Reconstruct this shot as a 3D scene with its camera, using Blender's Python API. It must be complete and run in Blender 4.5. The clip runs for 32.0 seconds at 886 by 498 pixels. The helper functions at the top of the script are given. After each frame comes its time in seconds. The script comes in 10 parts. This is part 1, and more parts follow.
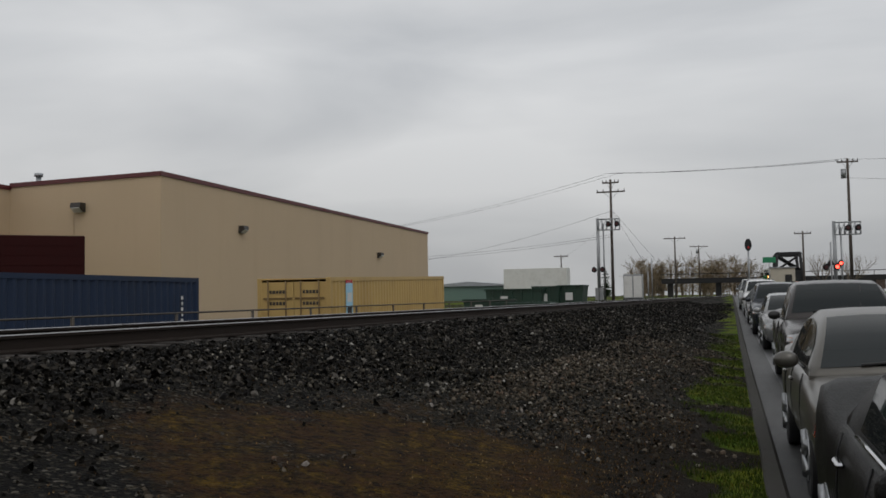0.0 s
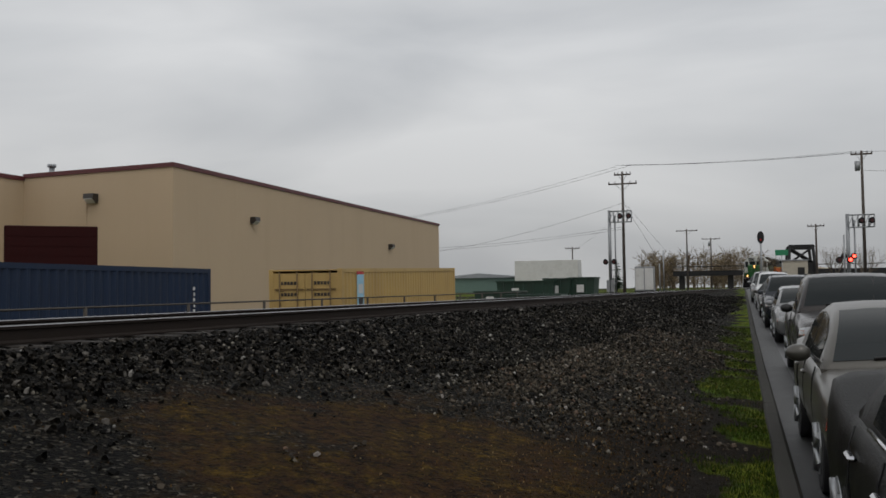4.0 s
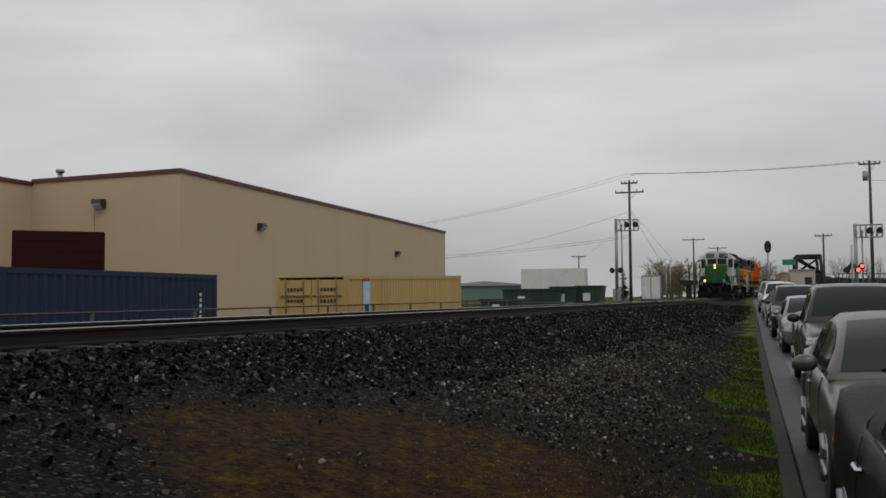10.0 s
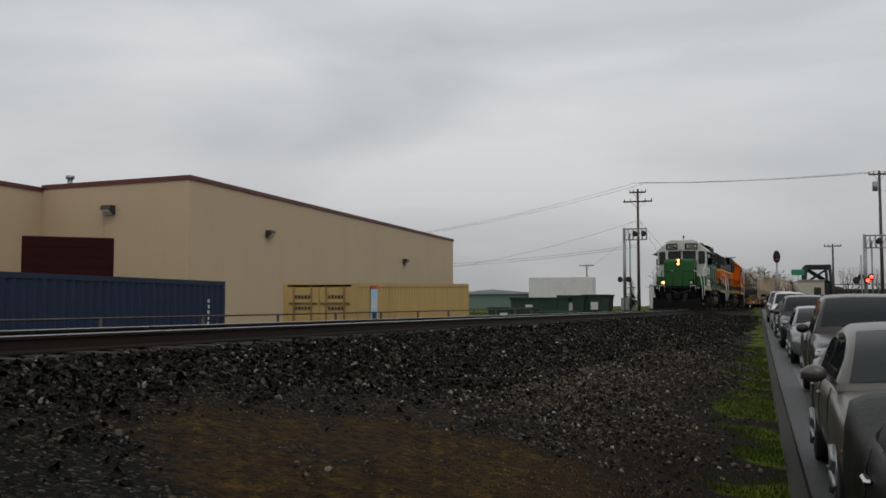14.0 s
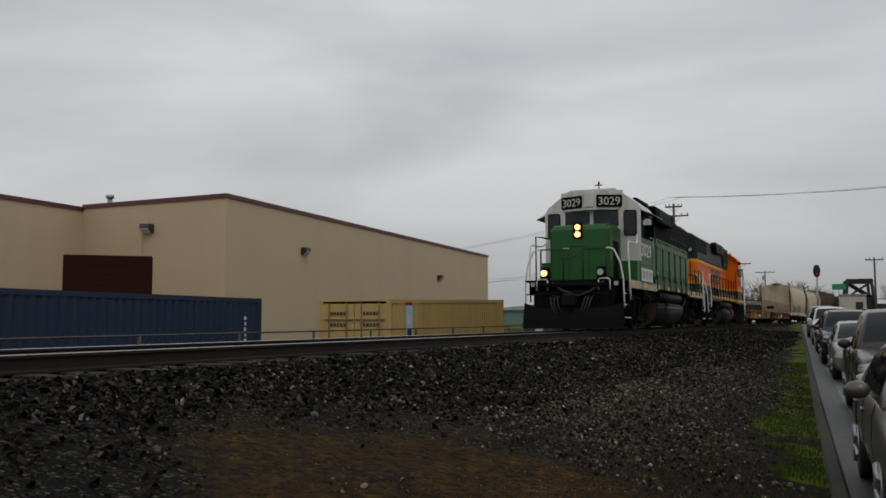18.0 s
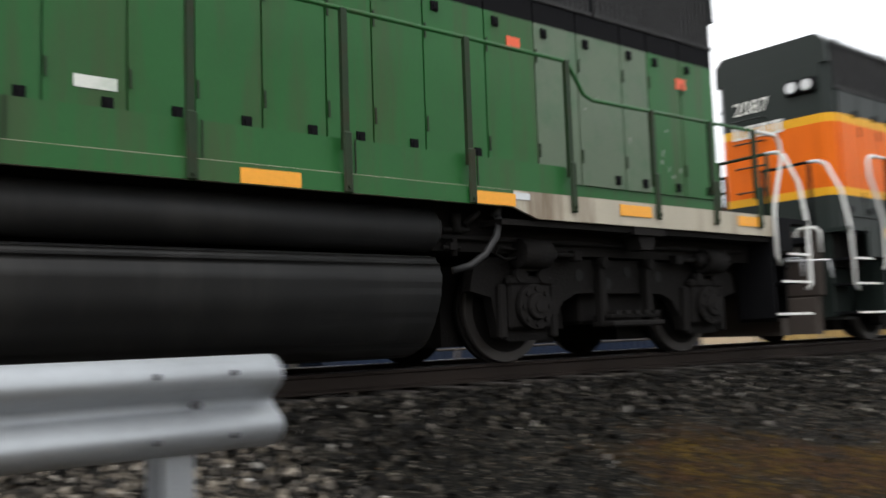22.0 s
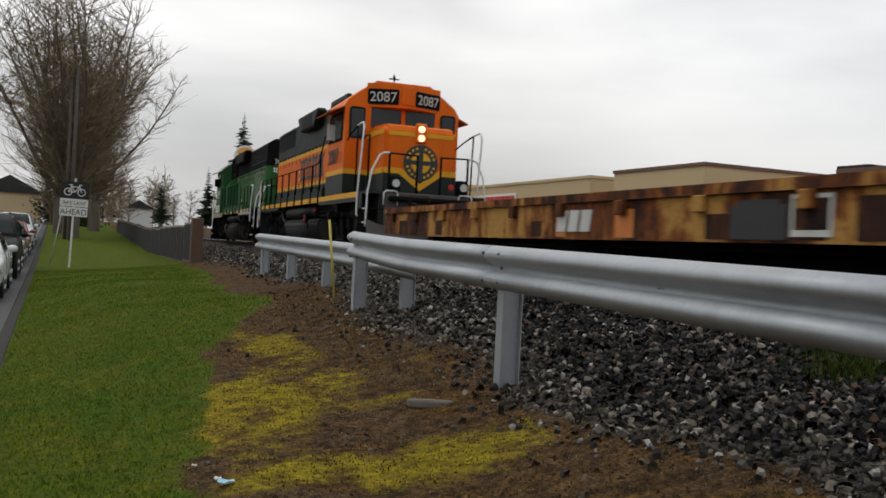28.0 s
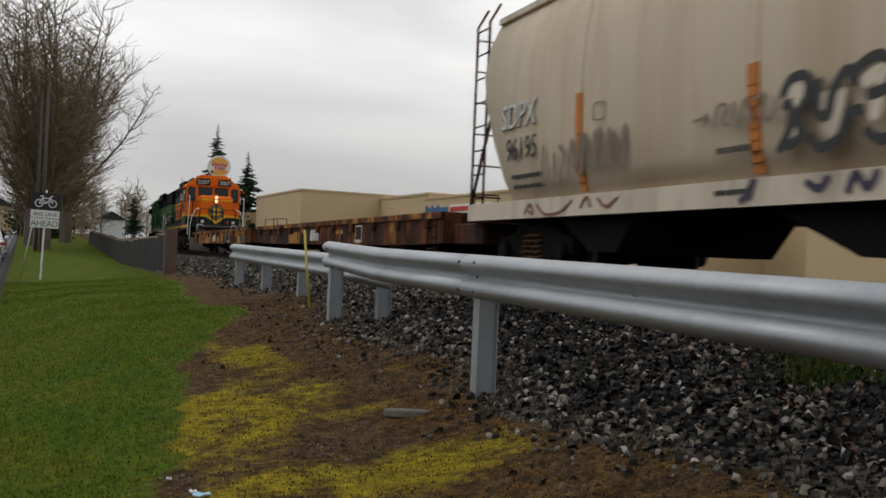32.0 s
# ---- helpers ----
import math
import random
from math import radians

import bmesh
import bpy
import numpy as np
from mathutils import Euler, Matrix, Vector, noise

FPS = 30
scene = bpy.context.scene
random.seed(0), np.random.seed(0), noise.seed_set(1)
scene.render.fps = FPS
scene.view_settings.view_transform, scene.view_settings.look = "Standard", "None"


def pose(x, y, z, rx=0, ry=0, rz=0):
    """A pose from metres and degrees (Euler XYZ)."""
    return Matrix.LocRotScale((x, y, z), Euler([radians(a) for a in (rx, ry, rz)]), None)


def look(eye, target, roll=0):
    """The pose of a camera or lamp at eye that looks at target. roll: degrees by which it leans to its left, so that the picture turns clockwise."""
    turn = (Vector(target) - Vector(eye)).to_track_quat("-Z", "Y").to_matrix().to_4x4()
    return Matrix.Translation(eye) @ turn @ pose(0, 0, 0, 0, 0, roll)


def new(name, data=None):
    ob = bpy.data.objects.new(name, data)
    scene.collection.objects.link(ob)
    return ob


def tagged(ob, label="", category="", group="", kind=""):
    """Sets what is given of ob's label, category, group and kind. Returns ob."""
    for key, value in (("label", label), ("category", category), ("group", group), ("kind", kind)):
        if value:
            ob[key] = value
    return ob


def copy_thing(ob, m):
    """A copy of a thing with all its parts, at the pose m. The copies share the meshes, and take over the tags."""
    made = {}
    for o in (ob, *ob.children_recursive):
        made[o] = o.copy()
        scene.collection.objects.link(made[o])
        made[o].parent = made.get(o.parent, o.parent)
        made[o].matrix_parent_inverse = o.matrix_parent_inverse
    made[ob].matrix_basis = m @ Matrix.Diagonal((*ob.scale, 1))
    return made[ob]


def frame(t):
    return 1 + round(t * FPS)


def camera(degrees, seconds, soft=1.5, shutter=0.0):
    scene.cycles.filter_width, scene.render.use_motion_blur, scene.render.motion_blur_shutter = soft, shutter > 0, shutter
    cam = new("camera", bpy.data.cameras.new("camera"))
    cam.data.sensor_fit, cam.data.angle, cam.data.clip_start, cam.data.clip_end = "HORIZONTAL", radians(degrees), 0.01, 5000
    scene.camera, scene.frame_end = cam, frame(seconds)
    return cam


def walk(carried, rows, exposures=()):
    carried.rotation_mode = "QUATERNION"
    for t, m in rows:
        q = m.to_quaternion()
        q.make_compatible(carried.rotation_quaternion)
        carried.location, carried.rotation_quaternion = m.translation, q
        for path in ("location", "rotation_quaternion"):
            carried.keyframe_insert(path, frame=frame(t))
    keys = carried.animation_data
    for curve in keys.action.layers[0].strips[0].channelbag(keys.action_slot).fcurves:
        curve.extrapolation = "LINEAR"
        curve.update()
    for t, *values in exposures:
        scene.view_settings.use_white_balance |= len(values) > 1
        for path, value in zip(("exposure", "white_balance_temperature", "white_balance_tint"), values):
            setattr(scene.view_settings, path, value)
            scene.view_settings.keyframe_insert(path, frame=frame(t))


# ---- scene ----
cam = camera(52.24, 32.0, soft=1.6, shutter=0.35)
# seconds, x, y, z, pitch, roll, yaw of the hand-held camera
PATH = [
    (0, 0.000, 0.000, 1.600, 3.12, 0.94, 17.59),
    (0.5, 0.000, 0.000, 1.600, 3.10, 1.12, 17.89),
    (1, 0.000, 0.000, 1.600, 3.20, 1.27, 17.86),
    (1.5, 0.000, 0.000, 1.600, 3.11, 1.27, 17.88),
    (2, 0.000, 0.000, 1.600, 3.06, 1.06, 18.12),
    (2.5, 0.000, 0.000, 1.600, 2.85, 0.72, 18.12),
    (3, 0.000, 0.000, 1.600, 2.93, 0.61, 18.23),
    (3.5, 0.000, 0.000, 1.600, 2.73, 0.73, 18.28),
    (5.5, 0.000, 0.000, 1.600, 2.50, 0.69, 18.33),
    (6, 0.000, 0.000, 1.600, 2.54, 0.77, 18.43),
    (6.5, 0.000, 0.000, 1.600, 2.77, 0.78, 18.36),
    (7, 0.000, 0.000, 1.600, 2.64, 0.79, 18.50),
    (7.5, 0.000, 0.000, 1.600, 2.79, 0.80, 18.46),
    (8, 0.000, 0.000, 1.600, 2.79, 0.84, 18.61),
    (8.5, 0.000, 0.000, 1.600, 3.00, 0.95, 18.77),
    (9, 0.000, 0.000, 1.600, 3.10, 0.63, 18.91),
    (9.5, 0.000, 0.000, 1.600, 2.89, 0.63, 18.88),
    (10, 0.000, 0.000, 1.600, 3.08, 0.36, 18.67),
    (10.5, 0.000, 0.000, 1.600, 3.11, 0.29, 18.69),
    (11, 0.000, 0.000, 1.600, 3.17, 0.08, 18.59),
    (11.5, 0.000, 0.000, 1.600, 3.20, -0.23, 18.52),
    (12, 0.000, 0.000, 1.600, 3.14, -0.41, 18.82),
    (12.5, 0.000, 0.000, 1.600, 3.37, -0.36, 18.64),
    (13, 0.000, 0.000, 1.600, 3.41, -0.23, 18.69),
    (13.5, 0.000, 0.000, 1.600, 3.48, -0.03, 19.09),
    (14, 0.000, 0.000, 1.600, 3.59, -0.01, 19.15),
    (14.5, 0.000, 0.000, 1.600, 3.96, 0.00, 19.53),
    (16.5, 0.000, 0.000, 1.600, 4.53, 0.03, 20.79),
    (17, 0.000, 0.000, 1.600, 4.73, 0.16, 20.96),
    (17.5, 0.000, 0.000, 1.600, 4.58, 0.03, 21.14),
    (18, 0.000, 0.000, 1.600, 4.62, 0.19, 21.36),
    (18.5, 0.000, 0.000, 1.600, 4.82, 0.31, 21.34),
    (19, 0.000, 0.000, 1.600, 4.68, 0.50, 21.89),
    (19.5, 0.000, 0.000, 1.600, 4.85, 0.47, 21.97),
    (20, 0.000, 0.000, 1.600, 4.92, 0.51, 22.34),
    (20.5, 0.000, 0.000, 1.600, 4.83, 0.58, 22.74),
    (21, 0.000, 0.000, 1.600, 4.94, 1.08, 23.86),
    (21.4, 0.000, 0.000, 1.600, 4.84, 1.38, 27.76),
    (21.7, -0.043, 0.084, 1.603, 4.70, 2.01, 35.03),
    (22, -0.130, 0.133, 1.608, 5.43, 1.97, 48.43),
    (22.2, -0.218, 0.063, 1.591, 5.83, 1.21, 58.42),
    (22.4, -0.314, 0.034, 1.585, 5.31, 0.97, 69.84),
    (22.6, -0.454, -0.034, 1.570, 4.54, 2.33, 81.66),
    (22.8, -0.388, -0.089, 1.590, 5.23, 1.46, 95.54),
    (23, -0.277, -0.150, 1.589, 5.93, 1.28, 109.90),
    (23.2, -0.245, -0.284, 1.592, 6.41, 0.19, 120.09),
    (23.4, -0.196, -0.350, 1.603, 6.60, -0.20, 128.56),
    (23.6, -0.189, -0.410, 1.588, 6.55, -1.20, 135.77),
    (23.8, -0.232, -0.434, 1.577, 5.50, -1.60, 142.16),
    (24, -0.254, -0.435, 1.575, 4.55, -1.60, 147.47),
    (24.3, -0.200, -0.400, 1.600, 2.58, -1.71, 152.62),
    (24.5, -0.200, -0.400, 1.600, 2.21, -1.72, 152.98),
    (25, -0.200, -0.400, 1.600, 2.22, -2.46, 152.69),
    (25.5, -0.200, -0.400, 1.600, 0.87, -2.31, 154.22),
    (26, -0.200, -0.400, 1.600, 0.00, -2.62, 155.58),
    (26.5, -0.200, -0.400, 1.600, -0.33, -2.95, 156.28),
    (28.5, -0.200, -0.400, 1.600, -0.02, -2.89, 156.59),
    (29, -0.200, -0.400, 1.600, 0.03, -2.61, 156.10),
    (29.5, -0.200, -0.400, 1.600, -0.21, -2.51, 155.78),
    (30, -0.200, -0.400, 1.600, -0.16, -2.45, 155.49),
    (30.5, -0.200, -0.400, 1.600, 0.44, -2.60, 154.71),
    (31, -0.200, -0.400, 1.600, 0.62, -2.72, 154.97),
    (31.5, -0.200, -0.400, 1.600, 0.27, -2.54, 154.98),
    (32, -0.200, -0.400, 1.600, 0.52, -2.47, 155.05),
]
walk(cam, [(t, pose(x, y, z, 90 + p, r, w)) for t, x, y, z, p, r, w in PATH],
     exposures=[(0.0, 0.0), (16.5, -0.02), (19.0, -0.1), (20.3, -0.08), (21.0, 0.48), (21.6, 0.85), (22.0, 1.36), (22.4, 2.1), (23.0, 2.72), (23.5, 2.72), (24.2, 1.85), (25.0, 1.4), (26.0, 1.18), (26.6, 1.34), (28.3, 0.32), (32.0, 0.32)])

# ---- sky and light ----
world = bpy.data.worlds.new("overcast_sky")
scene.world = world
world.use_nodes = True
wn, wl = world.node_tree.nodes, world.node_tree.links
wbg = wn["Background"]
sky = wn.new("ShaderNodeTexSky")
sky.sky_type, sky.sun_disc, sky.sun_elevation, sky.sun_rotation = "NISHITA", False, radians(38), radians(200)
sky.air_density, sky.dust_density, sky.ozone_density = 1.0, 4.0, 1.0
# cloud layer: soft grey banks over the whole dome
wco = wn.new("ShaderNodeTexCoord")
wmap = wn.new("ShaderNodeMapping")
wmap.inputs["Scale"].default_value = (1.1, 1.1, 4.2)
wl.new(wco.outputs["Generated"], wmap.inputs["Vector"])
wno = wn.new("ShaderNodeTexNoise")
wno.inputs["Scale"].default_value, wno.inputs["Detail"].default_value = 1.7, 5.0
wno.inputs["Roughness"].default_value, wno.inputs["Distortion"].default_value = 0.45, 0.3
wl.new(wmap.outputs["Vector"], wno.inputs["Vector"])
wra = wn.new("ShaderNodeValToRGB")
wra.color_ramp.elements[0].position, wra.color_ramp.elements[0].color = 0.33, (0.475, 0.49, 0.51, 1)
wra.color_ramp.elements[1].position, wra.color_ramp.elements[1].color = 0.66, (0.735, 0.74, 0.745, 1)
wl.new(wno.outputs["Fac"], wra.inputs["Fac"])
wmx = wn.new("ShaderNodeMix")
wmx.data_type = "RGBA"
wmx.inputs["Factor"].default_value = 0.94
wsc = wn.new("ShaderNodeVectorMath")
wsc.operation = "SCALE"
wsc.inputs["Scale"].default_value = 0.1
wl.new(sky.outputs["Color"], wsc.inputs[0])
wl.new(wsc.outputs["Vector"], wmx.inputs["A"])
wl.new(wra.outputs["Color"], wmx.inputs["B"])
# the cloud layer is thicker, so dimmer, towards the horizon
wxyz = wn.new("ShaderNodeSeparateXYZ")
wl.new(wco.outputs["Generated"], wxyz.inputs[0])
whor = wn.new("ShaderNodeMapRange")
whor.inputs["From Min"].default_value, whor.inputs["From Max"].default_value = 0.0, 0.26
whor.inputs["To Min"].default_value, whor.inputs["To Max"].default_value = 0.68, 1.03
wl.new(wxyz.outputs["Z"], whor.inputs["Value"])
wdim = wn.new("ShaderNodeVectorMath")
wdim.operation = "SCALE"
wl.new(wmx.outputs["Result"], wdim.inputs[0])
wl.new(whor.outputs["Result"], wdim.inputs["Scale"])
wl.new(wdim.outputs["Vector"], wbg.inputs["Color"])
wbg.inputs["Strength"].default_value = 1.02
sun_data = bpy.data.lights.new("sun", "SUN")
sun_data.energy, sun_data.angle, sun_data.color = 0.5, radians(25), (1.0, 0.97, 0.93)
sun = new("sun", sun_data)
sun.matrix_world = look((26, -30, 60), (0, 0, 0))


# ---- mesh helpers ----
def part(name, bm, mat, parent=None, label="", smooth=False):
    me = bpy.data.meshes.new(name)
    bm.to_mesh(me)
    bm.free()
    if isinstance(mat, (list, tuple)):
        for m in mat:
            me.materials.append(m)
    else:
        me.materials.append(mat)
    if smooth:
        me.polygons.foreach_set("use_smooth", [True] * len(me.polygons))
    ob = new(name, me)
    if parent is not None:
        ob.parent = parent
    if label:
        ob["label"] = label
    return ob


def again(ob, m):
    """A further piece on the same mesh, under the same parent."""
    o = ob.copy()
    scene.collection.objects.link(o)
    o.parent = ob.parent
    o.matrix_basis = m
    return o


def thing(name, label, category, m=None, group="", kind=""):
    e = new(name)
    e.empty_display_size = 0.2
    if m is not None:
        e.matrix_basis = m
    return tagged(e, label, category, group, kind)


def add_box(bm, x0, x1, y0, y1, z0, z1, mi=0, bevel=0.0, m=None):
    r = bmesh.ops.create_cube(bm, size=1.0)
    vs = r["verts"]
    for v in vs:
        v.co = Vector(((x0 + x1) / 2 + v.co.x * (x1 - x0), (y0 + y1) / 2 + v.co.y * (y1 - y0), (z0 + z1) / 2 + v.co.z * (z1 - z0)))
    fs = {f for v in vs for f in v.link_faces}
    if bevel:
        es = {e for v in vs for e in v.link_edges}
        rb = bmesh.ops.bevel(bm, geom=list(es), offset=bevel, segments=1, affect="EDGES")
        fs = {f for v in rb["verts"] for f in v.link_faces} | {f for f in fs if f.is_valid}
        vs = list({v for f in fs for v in f.verts})
    for f in fs:
        f.material_index = mi
    if m is not None:
        for v in vs:
            v.co = m @ v.co
    return vs


def add_tube(bm, a, b, r0, r1=None, n=12, mi=0, caps=True):
    a, b = Vector(a), Vector(b)
    r1 = r0 if r1 is None else r1
    d = b - a
    q = d.to_track_quat("Z", "Y").to_matrix()
    ra, rb = [], []
    for i in range(n):
        w = q @ Vector((math.cos(2 * math.pi * i / n), math.sin(2 * math.pi * i / n), 0))
        ra.append(bm.verts.new(a + w * r0))
        rb.append(bm.verts.new(b + w * r1))
    for i in range(n):
        f = bm.faces.new((ra[i], ra[(i + 1) % n], rb[(i + 1) % n], rb[i]))
        f.material_index, f.smooth = mi, n > 6
    if caps:
        bm.faces.new(ra[::-1]).material_index = mi
        bm.faces.new(rb).material_index = mi


def add_path(bm, pts, r, n=8, mi=0):
    """A bent bar along the points."""
    pts = [Vector(p) for p in pts]
    rings = []
    for i, p in enumerate(pts):
        d = (pts[min(i + 1, len(pts) - 1)] - pts[max(i - 1, 0)]).normalized()
        q = d.to_track_quat("Z", "Y").to_matrix()
        rings.append([bm.verts.new(p + q @ Vector((math.cos(2 * math.pi * k / n) * r, math.sin(2 * math.pi * k / n) * r, 0))) for k in range(n)])
    for a, b in zip(rings, rings[1:]):
        best = min(range(n), key=lambda s: sum((a[k].co - b[(k + s) % n].co).length for k in range(n)))
        for k in range(n):
            f = bm.faces.new((a[k], a[(k + 1) % n], b[(k + 1 + best) % n], b[(k + best) % n]))
            f.material_index, f.smooth = mi, True
    bm.faces.new(rings[0][::-1]).material_index = mi
    bm.faces.new(rings[-1]).material_index = mi


def add_prism(bm, poly, a0, a1, axis="y", mi=0):
    """A polygon pushed along an axis: the polygon's two coordinates are the other two axes in order."""
    def p3(u, v, w):
        return {"x": (w, u, v), "y": (u, w, v), "z": (u, v, w)}[axis]
    va = [bm.verts.new(p3(u, v, a0)) for u, v in poly]
    vb = [bm.verts.new(p3(u, v, a1)) for u, v in poly]
    n = len(poly)
    fs = [bm.faces.new(va), bm.faces.new(vb[::-1])]
    for i in range(n):
        fs.append(bm.faces.new((va[(i + 1) % n], va[i], vb[i], vb[(i + 1) % n])))
    for f in fs:
        f.material_index = mi
    bmesh.ops.recalc_face_normals(bm, faces=fs)
    return va + vb


def box_part(name, dims, mat, parent=None, label="", bevel=0.0):
    bm = bmesh.new()
    add_box(bm, *dims, bevel=bevel)
    return part(name, bm, mat, parent, label)


# ---- materials ----
def mat_new(name, base, rough=0.6, metal=0.0, var=0.15, scale=3.0, var2=0.1, scale2=40.0, bump=0.0, bscale=60.0, spec=0.5, stain=None, stain_amt=0.0, stain_scale=1.2, streak=False, coat=0.0, rand=0.0):
    """Painted or raw surface: base colour, broad and fine variation, stains, relief."""
    m = bpy.data.materials.new(name)
    m.use_nodes = True
    n, l = m.node_tree.nodes, m.node_tree.links
    b = n["Principled BSDF"]
    b.inputs["Roughness"].default_value, b.inputs["Metallic"].default_value = rough, metal
    b.inputs["Specular IOR Level"].default_value = spec
    b.inputs["Coat Weight"].default_value = coat
    co = n.new("ShaderNodeTexCoord")
    src = co.outputs["Object"]
    t1 = n.new("ShaderNodeTexNoise")
    t1.inputs["Scale"].default_value, t1.inputs["Detail"].default_value = scale, 6.0
    l.new(src, t1.inputs["Vector"])
    t2 = n.new("ShaderNodeTexNoise")
    t2.inputs["Scale"].default_value, t2.inputs["Detail"].default_value = scale2, 4.0
    l.new(src, t2.inputs["Vector"])
    add = n.new("ShaderNodeMath")
    add.operation = "MULTIPLY_ADD"
    l.new(t1.outputs["Fac"], add.inputs[0])
    add.inputs[1].default_value, add.inputs[2].default_value = 2 * var, 1 - var - var2
    ad2 = n.new("ShaderNodeMath")
    ad2.operation = "MULTIPLY_ADD"
    l.new(t2.outputs["Fac"], ad2.inputs[0])
    ad2.inputs[1].default_value = 2 * var2
    l.new(add.outputs[0], ad2.inputs[2])
    fac = ad2.outputs[0]
    if rand:
        oi = n.new("ShaderNodeObjectInfo")
        ad3 = n.new("ShaderNodeMath")
        ad3.operation = "MULTIPLY_ADD"
        l.new(oi.outputs["Random"], ad3.inputs[0])
        ad3.inputs[1].default_value = rand
        l.new(fac, ad3.inputs[2])
        fac = ad3.outputs[0]
    mul = n.new("ShaderNodeVectorMath")
    mul.operation = "SCALE"
    mul.inputs[0].default_value = base
    l.new(fac, mul.inputs["Scale"])
    col = mul.outputs["Vector"]
    if stain is not None:
        mp = n.new("ShaderNodeMapping")
        mp.inputs["Scale"].default_value = (1, 1, 0.12) if streak else (1, 1, 1)
        l.new(src, mp.inputs["Vector"])
        t3 = n.new("ShaderNodeTexNoise")
        t3.inputs["Scale"].default_value, t3.inputs["Detail"].default_value, t3.inputs["Roughness"].default_value = stain_scale, 8.0, 0.65
        l.new(mp.outputs["Vector"], t3.inputs["Vector"])
        rp = n.new("ShaderNodeMapRange")
        rp.inputs["From Min"].default_value, rp.inputs["From Max"].default_value = 0.48, 0.72
        rp.inputs["To Max"].default_value = stain_amt
        l.new(t3.outputs["Fac"], rp.inputs["Value"])
        mx = n.new("ShaderNodeMix")
        mx.data_type = "RGBA"
        l.new(rp.outputs["Result"], mx.inputs["Factor"])
        l.new(col, mx.inputs["A"])
        mx.inputs["B"].default_value = (*stain, 1)
        col = mx.outputs["Result"]
    l.new(col, b.inputs["Base Color"])
    rr = n.new("ShaderNodeMath")
    rr.operation = "MULTIPLY_ADD"
    l.new(t1.outputs["Fac"], rr.inputs[0])
    rr.inputs[1].default_value, rr.inputs[2].default_value = 0.2, max(rough - 0.1, 0.02)
    l.new(rr.outputs[0], b.inputs["Roughness"])
    if bump:
        t4 = n.new("ShaderNodeTexNoise")
        t4.inputs["Scale"].default_value, t4.inputs["Detail"].default_value = bscale, 4.0
        l.new(src, t4.inputs["Vector"])
        bp = n.new("ShaderNodeBump")
        bp.inputs["Strength"].default_value, bp.inputs["Distance"].default_value = bump, 0.02
        l.new(t4.outputs["Fac"], bp.inputs["Height"])
        l.new(bp.outputs["Normal"], b.inputs["Normal"])
    return m


def mat_glow(name, col, strength):
    m = bpy.data.materials.new(name)
    m.use_nodes = True
    b = m.node_tree.nodes["Principled BSDF"]
    b.inputs["Base Color"].default_value = (*col, 1)
    b.inputs["Emission Color"].default_value = (*col, 1)
    b.inputs["Emission Strength"].default_value = strength
    return m


def mat_glass(name, col=(0.02, 0.025, 0.03), rough=0.06):
    """Dark window glass, seen against a dim inside."""
    m = bpy.data.materials.new(name)
    m.use_nodes = True
    b = m.node_tree.nodes["Principled BSDF"]
    b.inputs["Base Color"].default_value = (*col, 1)
    b.inputs["Roughness"].default_value = rough
    b.inputs["Specular IOR Level"].default_value = 0.28
    return m

M = {}
M["steel_rail"] = mat_new("rusty_rail", (0.022, 0.016, 0.013), 0.8, 0.1, bump=0.2, spec=0.2)
M["rail_top"] = mat_new("worn_rail_top", (0.30, 0.30, 0.31), 0.3, 1.0, var=0.1)
M["tie"] = mat_new("creosote_wood", (0.02, 0.016, 0.013), 0.9, var=0.3, bump=0.6, rand=0.3)
M["galv"] = mat_new("galvanised_steel", (0.36, 0.38, 0.40), 0.55, 0.55, var=0.18, scale=2.5, var2=0.1, scale2=25, bump=0.05, stain=(0.22, 0.23, 0.24), stain_amt=0.5, stain_scale=2.0, streak=True)
M["stucco"] = mat_new("tan_stucco", (0.52, 0.40, 0.27), 0.85, var=0.06, scale=0.25, var2=0.05, scale2=20, bump=0.25, bscale=90, stain=(0.40, 0.29, 0.18), stain_amt=0.25, stain_scale=0.5, streak=True)
M["maroon"] = mat_new("maroon_metal_trim", (0.10, 0.02, 0.022), 0.5, var=0.1)
M["asphalt"] = mat_new("wet_asphalt", (0.024, 0.025, 0.027), 0.34, var=0.25, scale=0.8, var2=0.2, scale2=60, bump=0.25, bscale=150, spec=0.6)
M["dirty_kerb"] = mat_new("dirty_kerb_concrete", (0.022, 0.020, 0.016), 0.75, var=0.35, scale=2.5, var2=0.2, bump=0.4, spec=0.2, stain=(0.02, 0.022, 0.014), stain_amt=0.8, stain_scale=3.0)
M["concrete"] = mat_new("wet_concrete", (0.028, 0.028, 0.028), 0.48, var=0.4, scale=2.2, bump=0.5, spec=0.28, stain=(0.012, 0.012, 0.011), stain_amt=0.85, stain_scale=2.4)

# ---- the lie of the land ----
TRACK_Y = np.array([-320.0, -200, -100, -63, -45, -30, -18, -8, 2, 12, 24, 45, 70, 103.5, 127, 160, 200, 260, 360])
TRACK_X = np.array([-24.5, -18.2, -12.85, -10.8, -9.8, -8.97, -8.33, -7.8, -7.27, -6.83, -6.3, -5.35, -4.1, -1.8, 0.7, 5.4, 13.0, 28.0, 60.0])
RAIL_Z = 1.33


